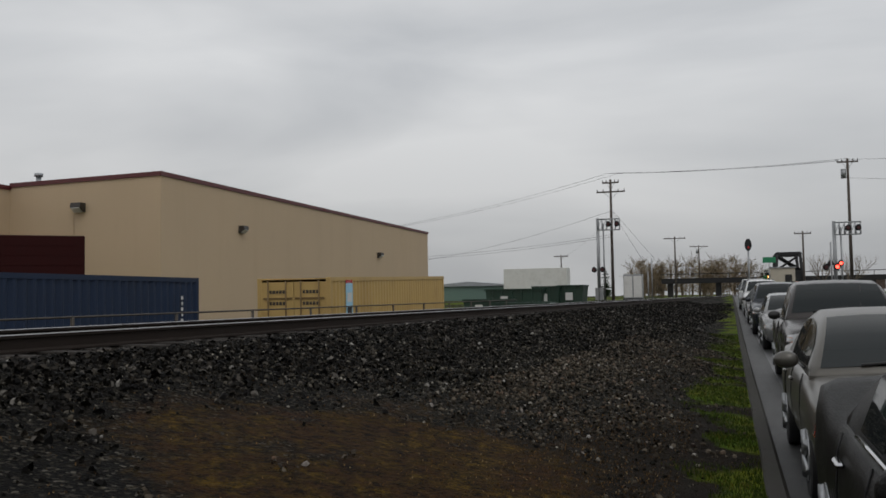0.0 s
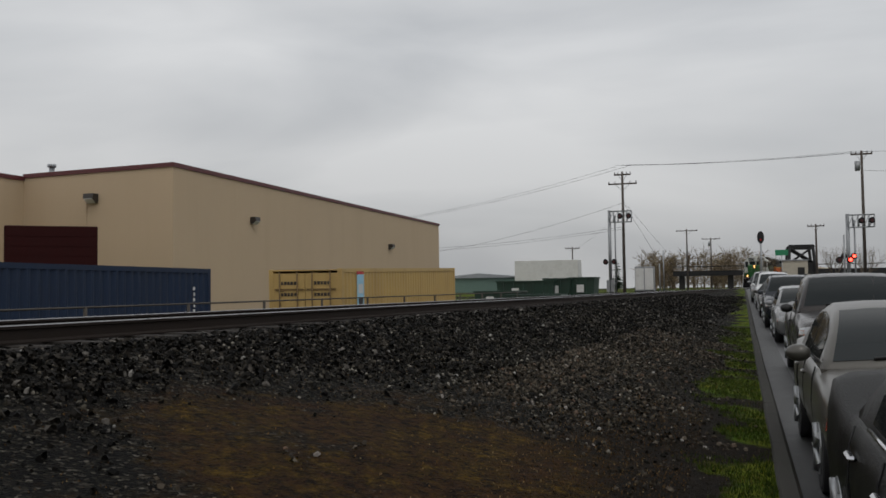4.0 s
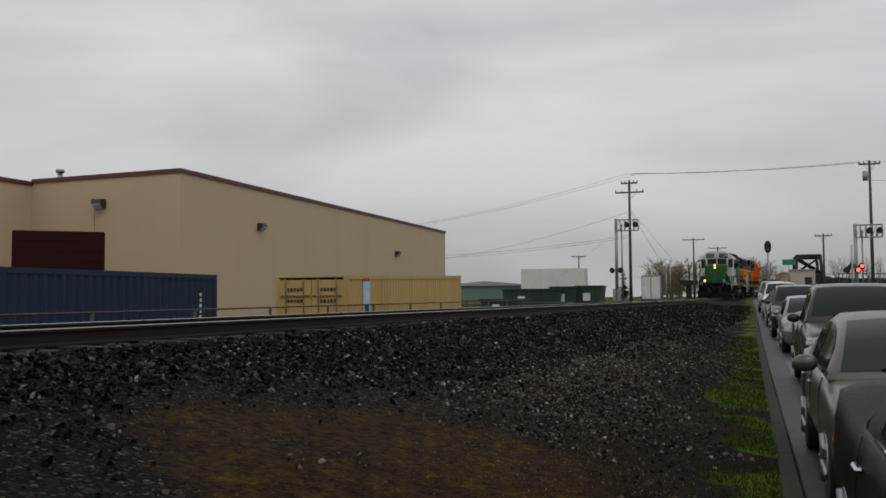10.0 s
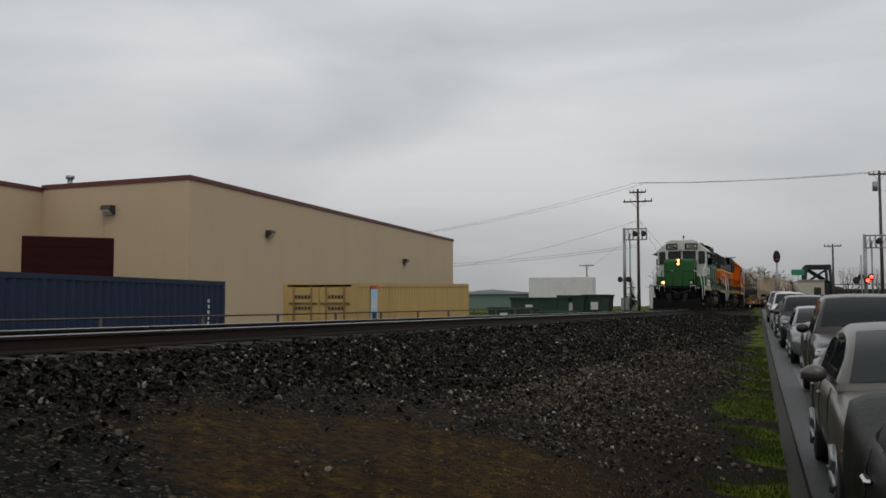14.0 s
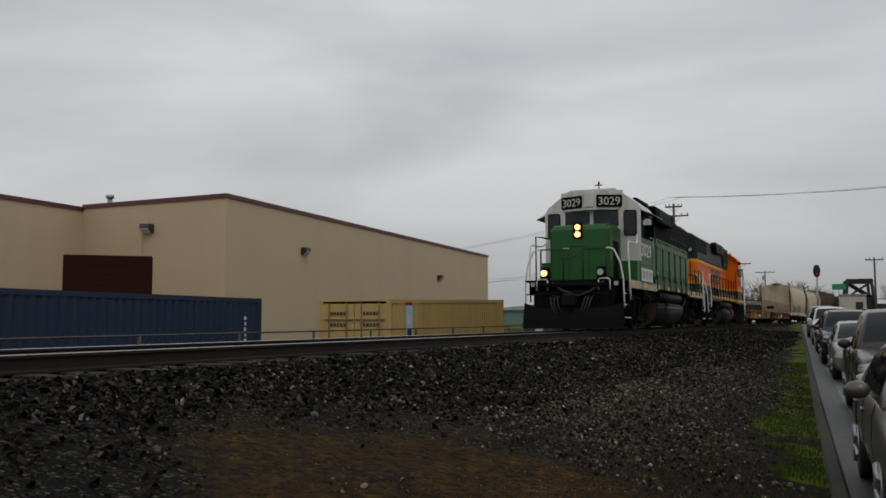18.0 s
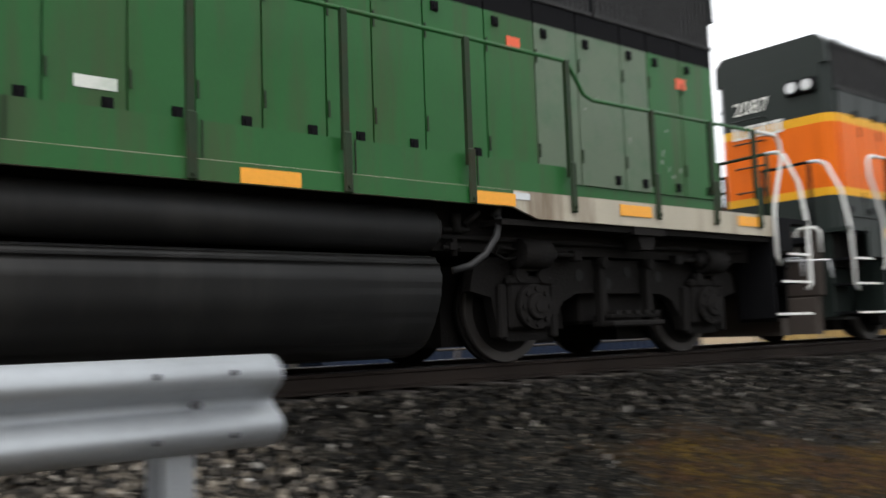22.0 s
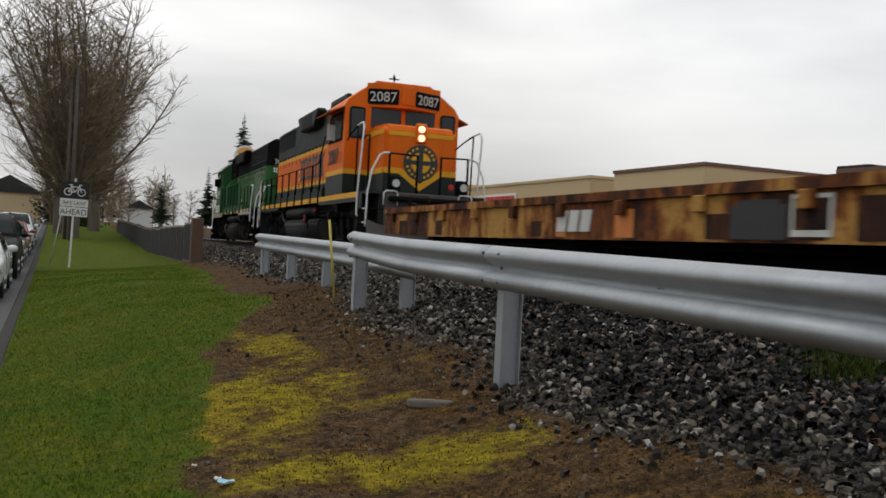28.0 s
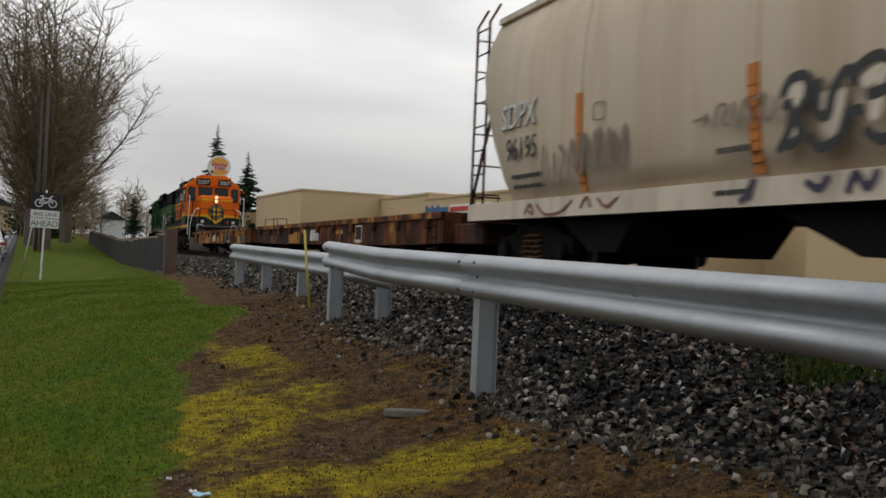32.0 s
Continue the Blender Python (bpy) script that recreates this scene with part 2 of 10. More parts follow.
def natural_cubic(xs, ys):
    n = len(xs)
    h = np.diff(xs)
    a = np.zeros((n, n))
    b = np.zeros(n)
    a[0, 0] = a[-1, -1] = 1
    for i in range(1, n - 1):
        a[i, i - 1], a[i, i], a[i, i + 1] = h[i - 1], 2 * (h[i - 1] + h[i]), h[i]
        b[i] = 6 * ((ys[i + 1] - ys[i]) / h[i] - (ys[i] - ys[i - 1]) / h[i - 1])
    return np.linalg.solve(a, b)


TRACK_M = natural_cubic(TRACK_Y, TRACK_X)


def track_x(y):
    y = np.clip(y, TRACK_Y[0], TRACK_Y[-1])
    i = np.clip(np.searchsorted(TRACK_Y, y) - 1, 0, len(TRACK_Y) - 2)
    h = TRACK_Y[i + 1] - TRACK_Y[i]
    a, b = (TRACK_Y[i + 1] - y) / h, (y - TRACK_Y[i]) / h
    return a * TRACK_X[i] + b * TRACK_X[i + 1] + ((a ** 3 - a) * TRACK_M[i] + (b ** 3 - b) * TRACK_M[i + 1]) * h * h / 6


# distance along the track: 0 where y = 0, growing towards -y (the way the train goes)
_ys = np.linspace(-320, 360, 6801)
_xs = track_x(_ys)
_d = np.concatenate([[0], np.cumsum(np.hypot(np.diff(_xs), np.diff(_ys)))])
_s = np.interp(0, _ys, _d) - _d


def track_at(s):
    y = float(np.interp(-s, -_s, _ys))
    return Vector((float(track_x(y)), y, RAIL_Z))


KERB_X = 0.37
_xt = _xs.tolist()


def tx(y):
    """Quick look-up of the track's x at y."""
    q = (min(max(y, -320.0), 359.9) + 320) * 10
    i = int(q)
    return _xt[i] + (_xt[i + 1] - _xt[i]) * (q - i)


def table(v, xs, ys):
    if v <= xs[0]:
        return ys[0]
    for i in range(len(xs) - 1):
        if v < xs[i + 1]:
            return ys[i] + (ys[i + 1] - ys[i]) * (v - xs[i]) / (xs[i + 1] - xs[i])
    return ys[-1]



def road_z(y):
    return (table(y, [-400, -200, -142, -87, -66, -46, -30, -20, -9, 18, 30, 60, 90, 400], [3.4, 3.2, 2.6, 1.3, 0.88, 0.46, 0.22, 0.10, 0, 0, 0.12, 0.75, 1.22, 1.3]))


def ground_z(x, y):
    """Height of the soil, without the road."""
    u = x - tx(y)
    edge = road_z(y) + 0.14
    near = (table(u, [0, 1.75, 2.6, 3.6, 5.4, 7.4, 9], [1.12, 1.12, 0.98, 0.74, 0.40, 0.22, 0.15]))
    if u > 1.75:
        near = min(1.15, near + table(y, [-30, -20, -13, -6, 0], [0.22, 0.32, 0.30, 0.06, 0.0]) * min(1.0, (u - 1.75) / 1.5))
    near = max(near, edge) if u > 3 else near
    if x > KERB_X - 1.5:
        k = min(1.0, (x - KERB_X + 1.5) / 1.4)
        near = near * (1 - k) + edge * k
    far = (table(-u, [0, 1.75, 3.0, 4.5, 60, 200], [1.12, 1.12, 0.55, 0.0, -0.35, 0.0]))
    if y > 60:
        far += (1.1 - far) * min(1, (y - 60) / 60)
    if y < -60:
        far += (2.6 - far) * min(1, (-y - 60) / 80)
    z = near if u > 0 else far
    if abs(u) > 2 and x < KERB_X:
        z += 0.05 * noise.noise(Vector((x * 0.6, y * 0.6, 0))) * min(1, (abs(u) - 2))
    return z


def train_poses(s_front, back_a, back_b):
    """Pose of a vehicle whose bogie centres run back_a and back_b behind s_front; its front looks along +y of its own space."""
    a, b = track_at(s_front - back_a), track_at(s_front - back_b)
    d = a - b
    mid = (a + b) / 2
    return Matrix.Translation(mid) @ Matrix.Rotation(math.atan2(-d.x, d.y), 4, "Z")


# ---- ground, road, track ----
def mat_ground():
    """Soil in patches: cinders and gravel by the track, brown moss, yellow moss, turf by the kerb and on the lawn."""
    m = bpy.data.materials.new("verge_soil")
    m.use_nodes = True
    n, l = m.node_tree.nodes, m.node_tree.links
    b = n["Principled BSDF"]
    b.inputs["Roughness"].default_value = 0.9
    b.inputs["Specular IOR Level"].default_value = 0.1
    geo = n.new("ShaderNodeNewGeometry")
    at = n.new("ShaderNodeAttribute")
    at.attribute_name = "patch"          # r: turf, g: moss, b: gravel
    sep = n.new("ShaderNodeSeparateColor")
    l.new(at.outputs["Color"], sep.inputs["Color"])

    def tex(scale, detail=6.0, rough=0.6):
        t = n.new("ShaderNodeTexNoise")
        t.inputs["Scale"].default_value, t.inputs["Detail"].default_value, t.inputs["Roughness"].default_value = scale, detail, rough
        l.new(geo.outputs["Position"], t.inputs["Vector"])
        return t.outputs["Fac"]

    def ramp(fac, a, b2, c0, c1):
        r = n.new("ShaderNodeValToRGB")
        r.color_ramp.elements[0].position, r.color_ramp.elements[0].color = a, (*c0, 1)
        r.color_ramp.elements[1].position, r.color_ramp.elements[1].color = b2, (*c1, 1)
        l.new(fac, r.inputs["Fac"])
        return r.outputs["Color"]

    def mix(fac, a, b2):
        x = n.new("ShaderNodeMix")
        x.data_type = "RGBA"
        l.new(fac, x.inputs["Factor"])
        l.new(a, x.inputs["A"])
        l.new(b2, x.inputs["B"])
        return x.outputs["Result"]

    def edge(chan, scale, sharp, thr=0.5):
        """A ragged edge: the patch value pushed about by noise."""
        a = n.new("ShaderNodeMath")
        a.operation = "MULTIPLY_ADD"
        l.new(tex(scale, 8.0, 0.7), a.inputs[0])
        a.inputs[1].default_value = 0.9
        l.new(chan, a.inputs[2])
        r = n.new("ShaderNodeMapRange")
        r.inputs["From Min"].default_value, r.inputs["From Max"].default_value = thr + 0.45 - sharp, thr + 0.45 + sharp
        l.new(a.outputs[0], r.inputs["Value"])
        return r.outputs["Result"]

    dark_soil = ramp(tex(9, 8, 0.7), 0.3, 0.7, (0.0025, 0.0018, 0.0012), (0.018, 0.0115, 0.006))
    litter = mix(ramp(tex(1.7, 8, 0.75), 0.40, 0.62, (0, 0, 0), (1, 1, 1)), ramp(tex(38, 10, 0.85), 0.40, 0.62, (0.010, 0.006, 0.003), (0.27, 0.17, 0.085)), ramp(tex(22, 10, 0.85), 0.42, 0.62, (0.016, 0.008, 0.002), (0.33, 0.17, 0.035)))
    vor = n.new("ShaderNodeTexVoronoi")
    vor.inputs["Scale"].default_value = 42
    l.new(geo.outputs["Position"], vor.inputs["Vector"])
    vsep = n.new("ShaderNodeSeparateColor")
    l.new(vor.outputs["Color"], vsep.inputs["Color"])
    def speckle(fac, stops):
        r = n.new("ShaderNodeValToRGB")
        els = r.color_ramp.elements
        els[0].position, els[0].color = stops[0][0], (*stops[0][1], 1)
        els[1].position, els[1].color = stops[-1][0], (*stops[-1][1], 1)
        for q, c in stops[1:-1]:
            els.new(q).color = (*c, 1)
        l.new(fac, r.inputs["Fac"])
        return r.outputs["Color"]

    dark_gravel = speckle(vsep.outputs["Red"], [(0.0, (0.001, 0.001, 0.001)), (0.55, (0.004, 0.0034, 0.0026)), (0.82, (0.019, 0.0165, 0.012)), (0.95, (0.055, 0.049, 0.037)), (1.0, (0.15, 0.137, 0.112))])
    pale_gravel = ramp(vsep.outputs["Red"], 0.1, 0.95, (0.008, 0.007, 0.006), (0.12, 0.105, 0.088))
    pxyz = n.new("ShaderNodeSeparateXYZ")
    l.new(geo.outputs["Position"], pxyz.inputs[0])
    pale_share = n.new("ShaderNodeMapRange")       # brightness step put into the ground colours: near-black ahead, paler behind the guard rail
    pale_share.inputs["From Min"].default_value, pale_share.inputs["From Max"].default_value = 3.5, 0.0
    l.new(pxyz.outputs["Y"], pale_share.inputs["Value"])
    gravel = mix(pale_share.outputs["Result"], dark_gravel, pale_gravel)
    litter = mix(ramp(tex(6.5, 10, 0.8), 0.40, 0.58, (0, 0, 0), (1, 1, 1)), ramp(tex(30, 10, 0.85), 0.42, 0.68, (0.004, 0.0025, 0.0015), (0.10, 0.055, 0.024)), litter)
    soil = mix(pale_share.outputs["Result"], dark_soil, litter)
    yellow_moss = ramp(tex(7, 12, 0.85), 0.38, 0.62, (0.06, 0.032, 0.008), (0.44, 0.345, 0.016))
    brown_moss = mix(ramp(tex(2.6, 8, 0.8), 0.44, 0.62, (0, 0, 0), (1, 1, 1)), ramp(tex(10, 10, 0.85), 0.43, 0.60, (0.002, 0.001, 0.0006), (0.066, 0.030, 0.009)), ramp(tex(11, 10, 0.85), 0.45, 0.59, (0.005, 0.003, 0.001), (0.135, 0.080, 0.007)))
    moss = mix(pale_share.outputs["Result"], brown_moss, yellow_moss)
    turf = mix(ramp(tex(1.6, 8, 0.75), 0.42, 0.60, (0, 0, 0), (1, 1, 1)), ramp(tex(8, 9, 0.75), 0.32, 0.68, (0.024, 0.054, 0.002), (0.092, 0.160, 0.006)), ramp(tex(11, 9, 0.75), 0.32, 0.68, (0.048, 0.062, 0.003), (0.175, 0.180, 0.009)))
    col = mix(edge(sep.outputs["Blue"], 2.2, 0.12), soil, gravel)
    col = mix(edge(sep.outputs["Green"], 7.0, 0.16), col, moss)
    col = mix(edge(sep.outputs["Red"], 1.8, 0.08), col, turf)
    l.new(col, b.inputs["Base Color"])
    bp = n.new("ShaderNodeBump")
    bp.inputs["Strength"].default_value, bp.inputs["Distance"].default_value = 0.9, 0.03
    l.new(vor.outputs["Distance"], bp.inputs["Height"])
    bp2 = n.new("ShaderNodeBump")
    bp2.inputs["Strength"].default_value, bp2.inputs["Distance"].default_value = 0.7, 0.04
    l.new(tex(40, 6, 0.7), bp2.inputs["Height"])
    l.new(bp.outputs["Normal"], bp2.inputs["Normal"])
    l.new(bp2.outputs["Normal"], b.inputs["Normal"])
    return m


def smooth(a, b, v):
    t = max(0.0, min(1.0, (v - a) / (b - a)))
    return t * t * (3 - 2 * t)


# beds of yellow moss beside the lawn: middle, half widths, thickness
MOSS_BEDS = [(-1.5, -6.9, 0.75, 1.25, 1.08), (-2.0, -7.3, 0.75, 0.5, 0.8), (-1.95, -5.05, 0.95, 0.5, 0.95), (-1.35, -5.5, 0.35, 0.4, 0.85), (-2.25, -9.4, 0.4, 1.5, 0.85), (-2.65, -6.5, 0.32, 0.26, 0.62), (-2.92, -7.5, 0.3, 0.24, 0.6)]


def patch_at(x, y):
    """Shares of turf, yellow moss and gravel on the ground."""
    u = x - tx(y)
    wob = noise.noise(Vector((x * 0.35, y * 0.35, 3.0)))
    wob2 = noise.noise(Vector((x * 0.9, y * 0.9, 7.0)))
    wob3 = noise.noise(Vector((x * 2.3, y * 2.3, 5.0)))
    # turf: a strip along the kerb ahead, a lawn behind
    strip = (1 - smooth(0.45, 1.15, (KERB_X - x) - 0.7 * wob - 0.5 * wob2)) * (0.72 + 0.7 * wob2)
    lawn_edge = (table(y, [-60, -26, -18, -12, -8.5, -5.5, -3, 0, 4], [-6.4, -3.7, -3.2, -2.6, -1.6, -1.0, -0.55, 0.0, -0.1]))
    lawn = smooth(lawn_edge - 0.35, lawn_edge + 0.35, x + 0.5 * wob + 0.3 * wob2 + 0.2 * wob3)
    turf = lawn if y < 0 else max(strip * smooth(0, 4, y), lawn * (1 - smooth(0, 4, y)))
    far_turf = smooth(6, 12, -u) * (0.5 + wob)
    # yellow moss between lawn and gravel
    near_edge = x - lawn_edge
    moss = 0.0
    if y < 3:
        moss = 0.5 * smooth(-2.1, -0.6, near_edge) * smooth(-4.7, -3.6, y)
        for cx, cy, rx, ry, amount in MOSS_BEDS:
            moss = max(moss, amount * math.exp(-((x - cx) / rx) ** 2 - ((y - cy) / ry) ** 2))
        moss *= 0.90 + 0.6 * wob2 + 1.1 * wob3
        moss -= 0.5 * math.exp(-((x + 1.6) / 0.4) ** 2 - ((y + 5.8) / 0.22) ** 2)
    else:
        mound = math.exp(-((x + 2.1) / 1.75) ** 2 - ((y - 5.6) / 2.2) ** 2)
        moss = mound * (1.0 + 0.7 * wob2 + 0.9 * wob3)
        moss = max(moss, 0.32 * smooth(-3.0, -1.2, x) * (0.6 + wob2) * (1 - smooth(25, 45, y)))
    # gravel from the track outwards
    if y < 3:
        g0 = table(y, [-60, -22, -14, -10, -6.7, -4.8, -2.5, 0, 3], [4.2, 4.2, 4.3, 4.2, 4.35, 4.8, 4.1, 4.3, 4.8])
        grav = 1 - smooth(g0 - 0.45, g0 + 0.45, abs(u) + 0.5 * wob + 0.3 * wob2)
    else:
        grav = 1 - smooth(4.6, 6.4, abs(u) + 0.9 * wob)
    if y > 2.5:
        grav = max(grav, 0.55 * (1 - smooth(5.8, 8.0, u)) - 1.2 * math.exp(-((x + 2.3) / 1.9) ** 2 - ((y - 5.6) / 2.3) ** 2))
    if y > 3:
        turf *= 0.80 + 0.5 * wob3
    return max(0, min(1, max(turf, far_turf))), max(0, min(1, moss)), max(0, min(1, grav))


def build_ground():
    xs = np.concatenate([[-900, -450, -250, -150, -100, -70, -50, -40, -32, -26, -22, -19], np.arange(-17, -9.5, 0.5), np.arange(-9.5, 0.21, 0.22), [KERB_X - 0.16]])
    ys = np.concatenate([[-900, -500, -300, -220, -170, -140, -120], np.arange(-105, -30, 3), np.arange(-30, -14, 0.8), np.arange(-14, 18, 0.3), np.arange(18, 40, 0.8), np.arange(40, 131, 3), [145, 165, 200, 260, 400, 900]])
    verts = [(float(x), float(y), ground_z(float(x), float(y))) for y in ys for x in xs]
    nx = len(xs)
    faces = [(j * nx + i, j * nx + i + 1, (j + 1) * nx + i + 1, (j + 1) * nx + i) for j in range(len(ys) - 1) for i in range(nx - 1)]
    me = bpy.data.meshes.new("ground")
    me.from_pydata(verts, [], faces)
    ca = me.color_attributes.new("patch", "FLOAT_COLOR", "POINT")
    ca.data.foreach_set("color", [c for v in verts for c in (*patch_at(v[0], v[1]), 1.0)])
    me.polygons.foreach_set("use_smooth", [True] * len(me.polygons))
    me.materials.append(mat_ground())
    return tagged(new("ground", me), "dark gravelly soil with moss and green turf", "ground", kind="structure")


ground = build_ground()


def road_sheet(name, x0, x1, dz0, dz1, mat, label, cat):
    ys = [-900, -400, -200, -100, -60, -30, 0, 18, 24, 30, 40, 50, 60, 75, 90, 110, 140, 200, 400, 900]
    bm = bmesh.new()
    rows = [[bm.verts.new((x0, y, road_z(y) + dz0)), bm.verts.new((x1, y, road_z(y) + dz1)), bm.verts.new((x1, y, road_z(y) + dz1 - 0.35)), bm.verts.new((x0, y, road_z(y) + dz0 - 0.35))] for y in ys]
    for a, b in zip(rows, rows[1:]):
        for k in range(4):
            bm.faces.new((a[k], a[(k + 1) % 4], b[(k + 1) % 4], b[k]))
    bmesh.ops.recalc_face_normals(bm, faces=bm.faces[:])
    return tagged(part(name, bm, mat), label, cat, kind="structure")


road_sheet("road", KERB_X + 0.42, 12.5, 0.01, 0.06, M["asphalt"], "wet dark asphalt road with parked cars", "road")
road_sheet("gutter", KERB_X, KERB_X + 0.42, -0.005, 0.012, M["concrete"], "wet concrete gutter beside the kerb", "gutter")
# far verge and land beyond the road
M["far_turf"] = mat_new("far_grass", (0.045, 0.07, 0.02), 0.9, var=0.3, scale=0.4, bump=0.3)
road_sheet("far_verge", 12.5, 900, 0.16, 0.2, M["far_turf"], "grass beyond the road", "ground")
kerb = thing("kerb", "damp concrete kerb between turf and gutter", "kerb", kind="structure")
bm = bmesh.new()
add_prism(bm, [(-0.16, -0.2), (-0.16, 0.135), (-0.14, 0.15), (-0.03, 0.15), (0.0, 0.12), (0.02, -0.02), (0.02, -0.2)], 0.006, 2.994, "y")
stone0 = part("kerb_stone", bm, M["dirty_kerb"], kerb)
first = True
for k in range(-33, 45):
    y = k * 3.0
    z0, z1 = road_z(y), road_z(y + 3)
    mm = Matrix.Translation((KERB_X, y, z0)) @ Matrix.Rotation(math.atan2(z1 - z0, 3.0), 4, "X")
    if first:
        stone0.matrix_basis = mm
        first = False
    else:
        again(stone0, mm)

# rails and ties
track = thing("railway_track", "single railway track on dark ballast", "track", kind="structure")
RAIL_PROF = [(-0.07, -0.17), (-0.07, -0.155), (-0.015, -0.135), (-0.012, -0.045), (-0.035, -0.035), (-0.036, -0.008), (-0.028, 0.0), (0.028, 0.0), (0.036, -0.008), (0.035, -0.035), (0.012, -0.045), (0.015, -0.135), (0.07, -0.155), (0.07, -0.17)]
for side in (-1, 1):
    ys = np.concatenate([np.arange(-300, -60, 10.0), np.arange(-60, 60, 2.5), np.arange(60, 340, 6.0)])
    bm = bmesh.new()
    rings = []
    for y in ys:
        c = Vector((float(track_x(y)), y, RAIL_Z))
        d = Vector((float(track_x(y + 0.5) - track_x(y - 0.5)), 1.0, 0)).normalized()
        nrm = Vector((d.y, -d.x, 0))
        rings.append([bm.verts.new(c + nrm * (side * 0.7525 + a) + Vector((0, 0, b))) for a, b in RAIL_PROF])
    for a, b in zip(rings, rings[1:]):
        for k in range(len(RAIL_PROF)):
            f = bm.faces.new((a[k], a[(k + 1) % len(RAIL_PROF)], b[(k + 1) % len(RAIL_PROF)], b[k]))
            f.material_index = 1 if k in (5, 6, 7) else 0
    bmesh.ops.recalc_face_normals(bm, faces=bm.faces[:])
    part("rail", bm, [M["steel_rail"], M["rail_top"]], track)
rnd = random.Random(2)
bm = bmesh.new()
add_box(bm, -1.3, 1.3, -0.11, 0.11, -0.18, 0.0, bevel=0.012)
tie0 = part("tie", bm, M["tie"], track)
for k in range(-85, 150):
    y = k * 0.55
    c = Vector((float(track_x(y)), y, RAIL_Z - 0.172))
    ang = math.atan2(-float(track_x(y + 0.5) - track_x(y - 0.5)), 1.0)
    mm = Matrix.Translation(c + Vector((rnd.uniform(-0.06, 0.06), 0, rnd.uniform(-0.01, 0.004)))) @ Matrix.Rotation(ang + rnd.uniform(-0.02, 0.02), 4, "Z")
    if k == -85:
        tie0.matrix_basis = mm
    else:
        again(tie0, mm)


# loose stones: broken rock along the ballast shoulder and strewn about
def stone_mesh(bm, c, r, rnd):
    """A broken stone: a squashed, cut tetra-octa solid of 8 to 14 faces."""
    n = rnd.choice((5, 6, 6))
    q = Euler((rnd.uniform(0, 6), rnd.uniform(0, 6), rnd.uniform(0, 6))).to_matrix()
    sx, sy, sz = r * rnd.uniform(0.8, 1.35), r * rnd.uniform(0.7, 1.0), r * rnd.uniform(0.5, 0.8)
    top = [q @ Vector((math.cos(6.283 * i / n + rnd.uniform(-.3, .3)) * sx * 0.7, math.sin(6.283 * i / n) * sy * 0.7, sz * rnd.uniform(0.5, 1))) for i in range(n)]
    bot = [q @ Vector((math.cos(6.283 * i / n + rnd.uniform(-.3, .3)) * sx, math.sin(6.283 * i / n) * sy, -sz * rnd.uniform(0.3, 0.8))) for i in range(n)]
    return [tuple(c + v) for v in top], [tuple(c + v) for v in bot]


def scatter_stones(name, count, where, size, mat, seed, label):
    rnd = random.Random(seed)
    verts, faces = [], []
    made = tries = 0
    while made < count and tries < count * 12:
        tries += 1
        x, y, keep = where(rnd)
        if rnd.random() > keep:
            continue
        r = size(rnd)
        c = Vector((x, y, ground_z(x, y) + r * 0.25))
        a, b = stone_mesh(None, c, r, rnd)
        n, s = len(a), len(verts)
        verts += a + b
        faces.append(tuple(range(s, s + n)))
        for i in range(n):
            j = (i + 1) % n
            faces.append((s + i, s + n + i, s + n + j, s + j))
        made += 1
    me = bpy.data.meshes.new(name)
    me.from_pydata(verts, [], faces)
    me.materials.append(mat)
    return tagged(new(name, me), label, "gravel", kind="stuff")


def mat_stone(name, stops, rough=0.7):
    m = bpy.data.materials.new(name)
    m.use_nodes = True
    n, l = m.node_tree.nodes, m.node_tree.links
    b = n["Principled BSDF"]
    geo = n.new("ShaderNodeNewGeometry")
    r = n.new("ShaderNodeValToRGB")
    els = r.color_ramp.elements
    els[0].position, els[0].color = stops[0][0], (*stops[0][1], 1)
    els[1].position, els[1].color = stops[-1][0], (*stops[-1][1], 1)
    for p, c in stops[1:-1]:
        k = els.new(p)
        k.color = (*c, 1)
    l.new(geo.outputs["Random Per Island"], r.inputs["Fac"])
    t = n.new("ShaderNodeTexNoise")
    t.inputs["Scale"].default_value, t.inputs["Detail"].default_value = 45, 5
    l.new(geo.outputs["Position"], t.inputs["Vector"])
    a = n.new("ShaderNodeMath")
    a.operation = "MULTIPLY_ADD"
    a.inputs[1].default_value, a.inputs[2].default_value = 0.9, 0.55
    l.new(t.outputs["Fac"], a.inputs[0])
    s = n.new("ShaderNodeVectorMath")
    s.operation = "SCALE"
    l.new(r.outputs["Color"], s.inputs[0])
    l.new(a.outputs[0], s.inputs["Scale"])
    l.new(s.outputs["Vector"], b.inputs["Base Color"])
    b.inputs["Roughness"].default_value = rough
    b.inputs["Specular IOR Level"].default_value = 0.12
    bp = n.new("ShaderNodeBump")
    bp.inputs["Strength"].default_value, bp.inputs["Distance"].default_value = 0.3, 0.01
    l.new(t.outputs["Fac"], bp.inputs["Height"])
    l.new(bp.outputs["Normal"], b.inputs["Normal"])
    return m


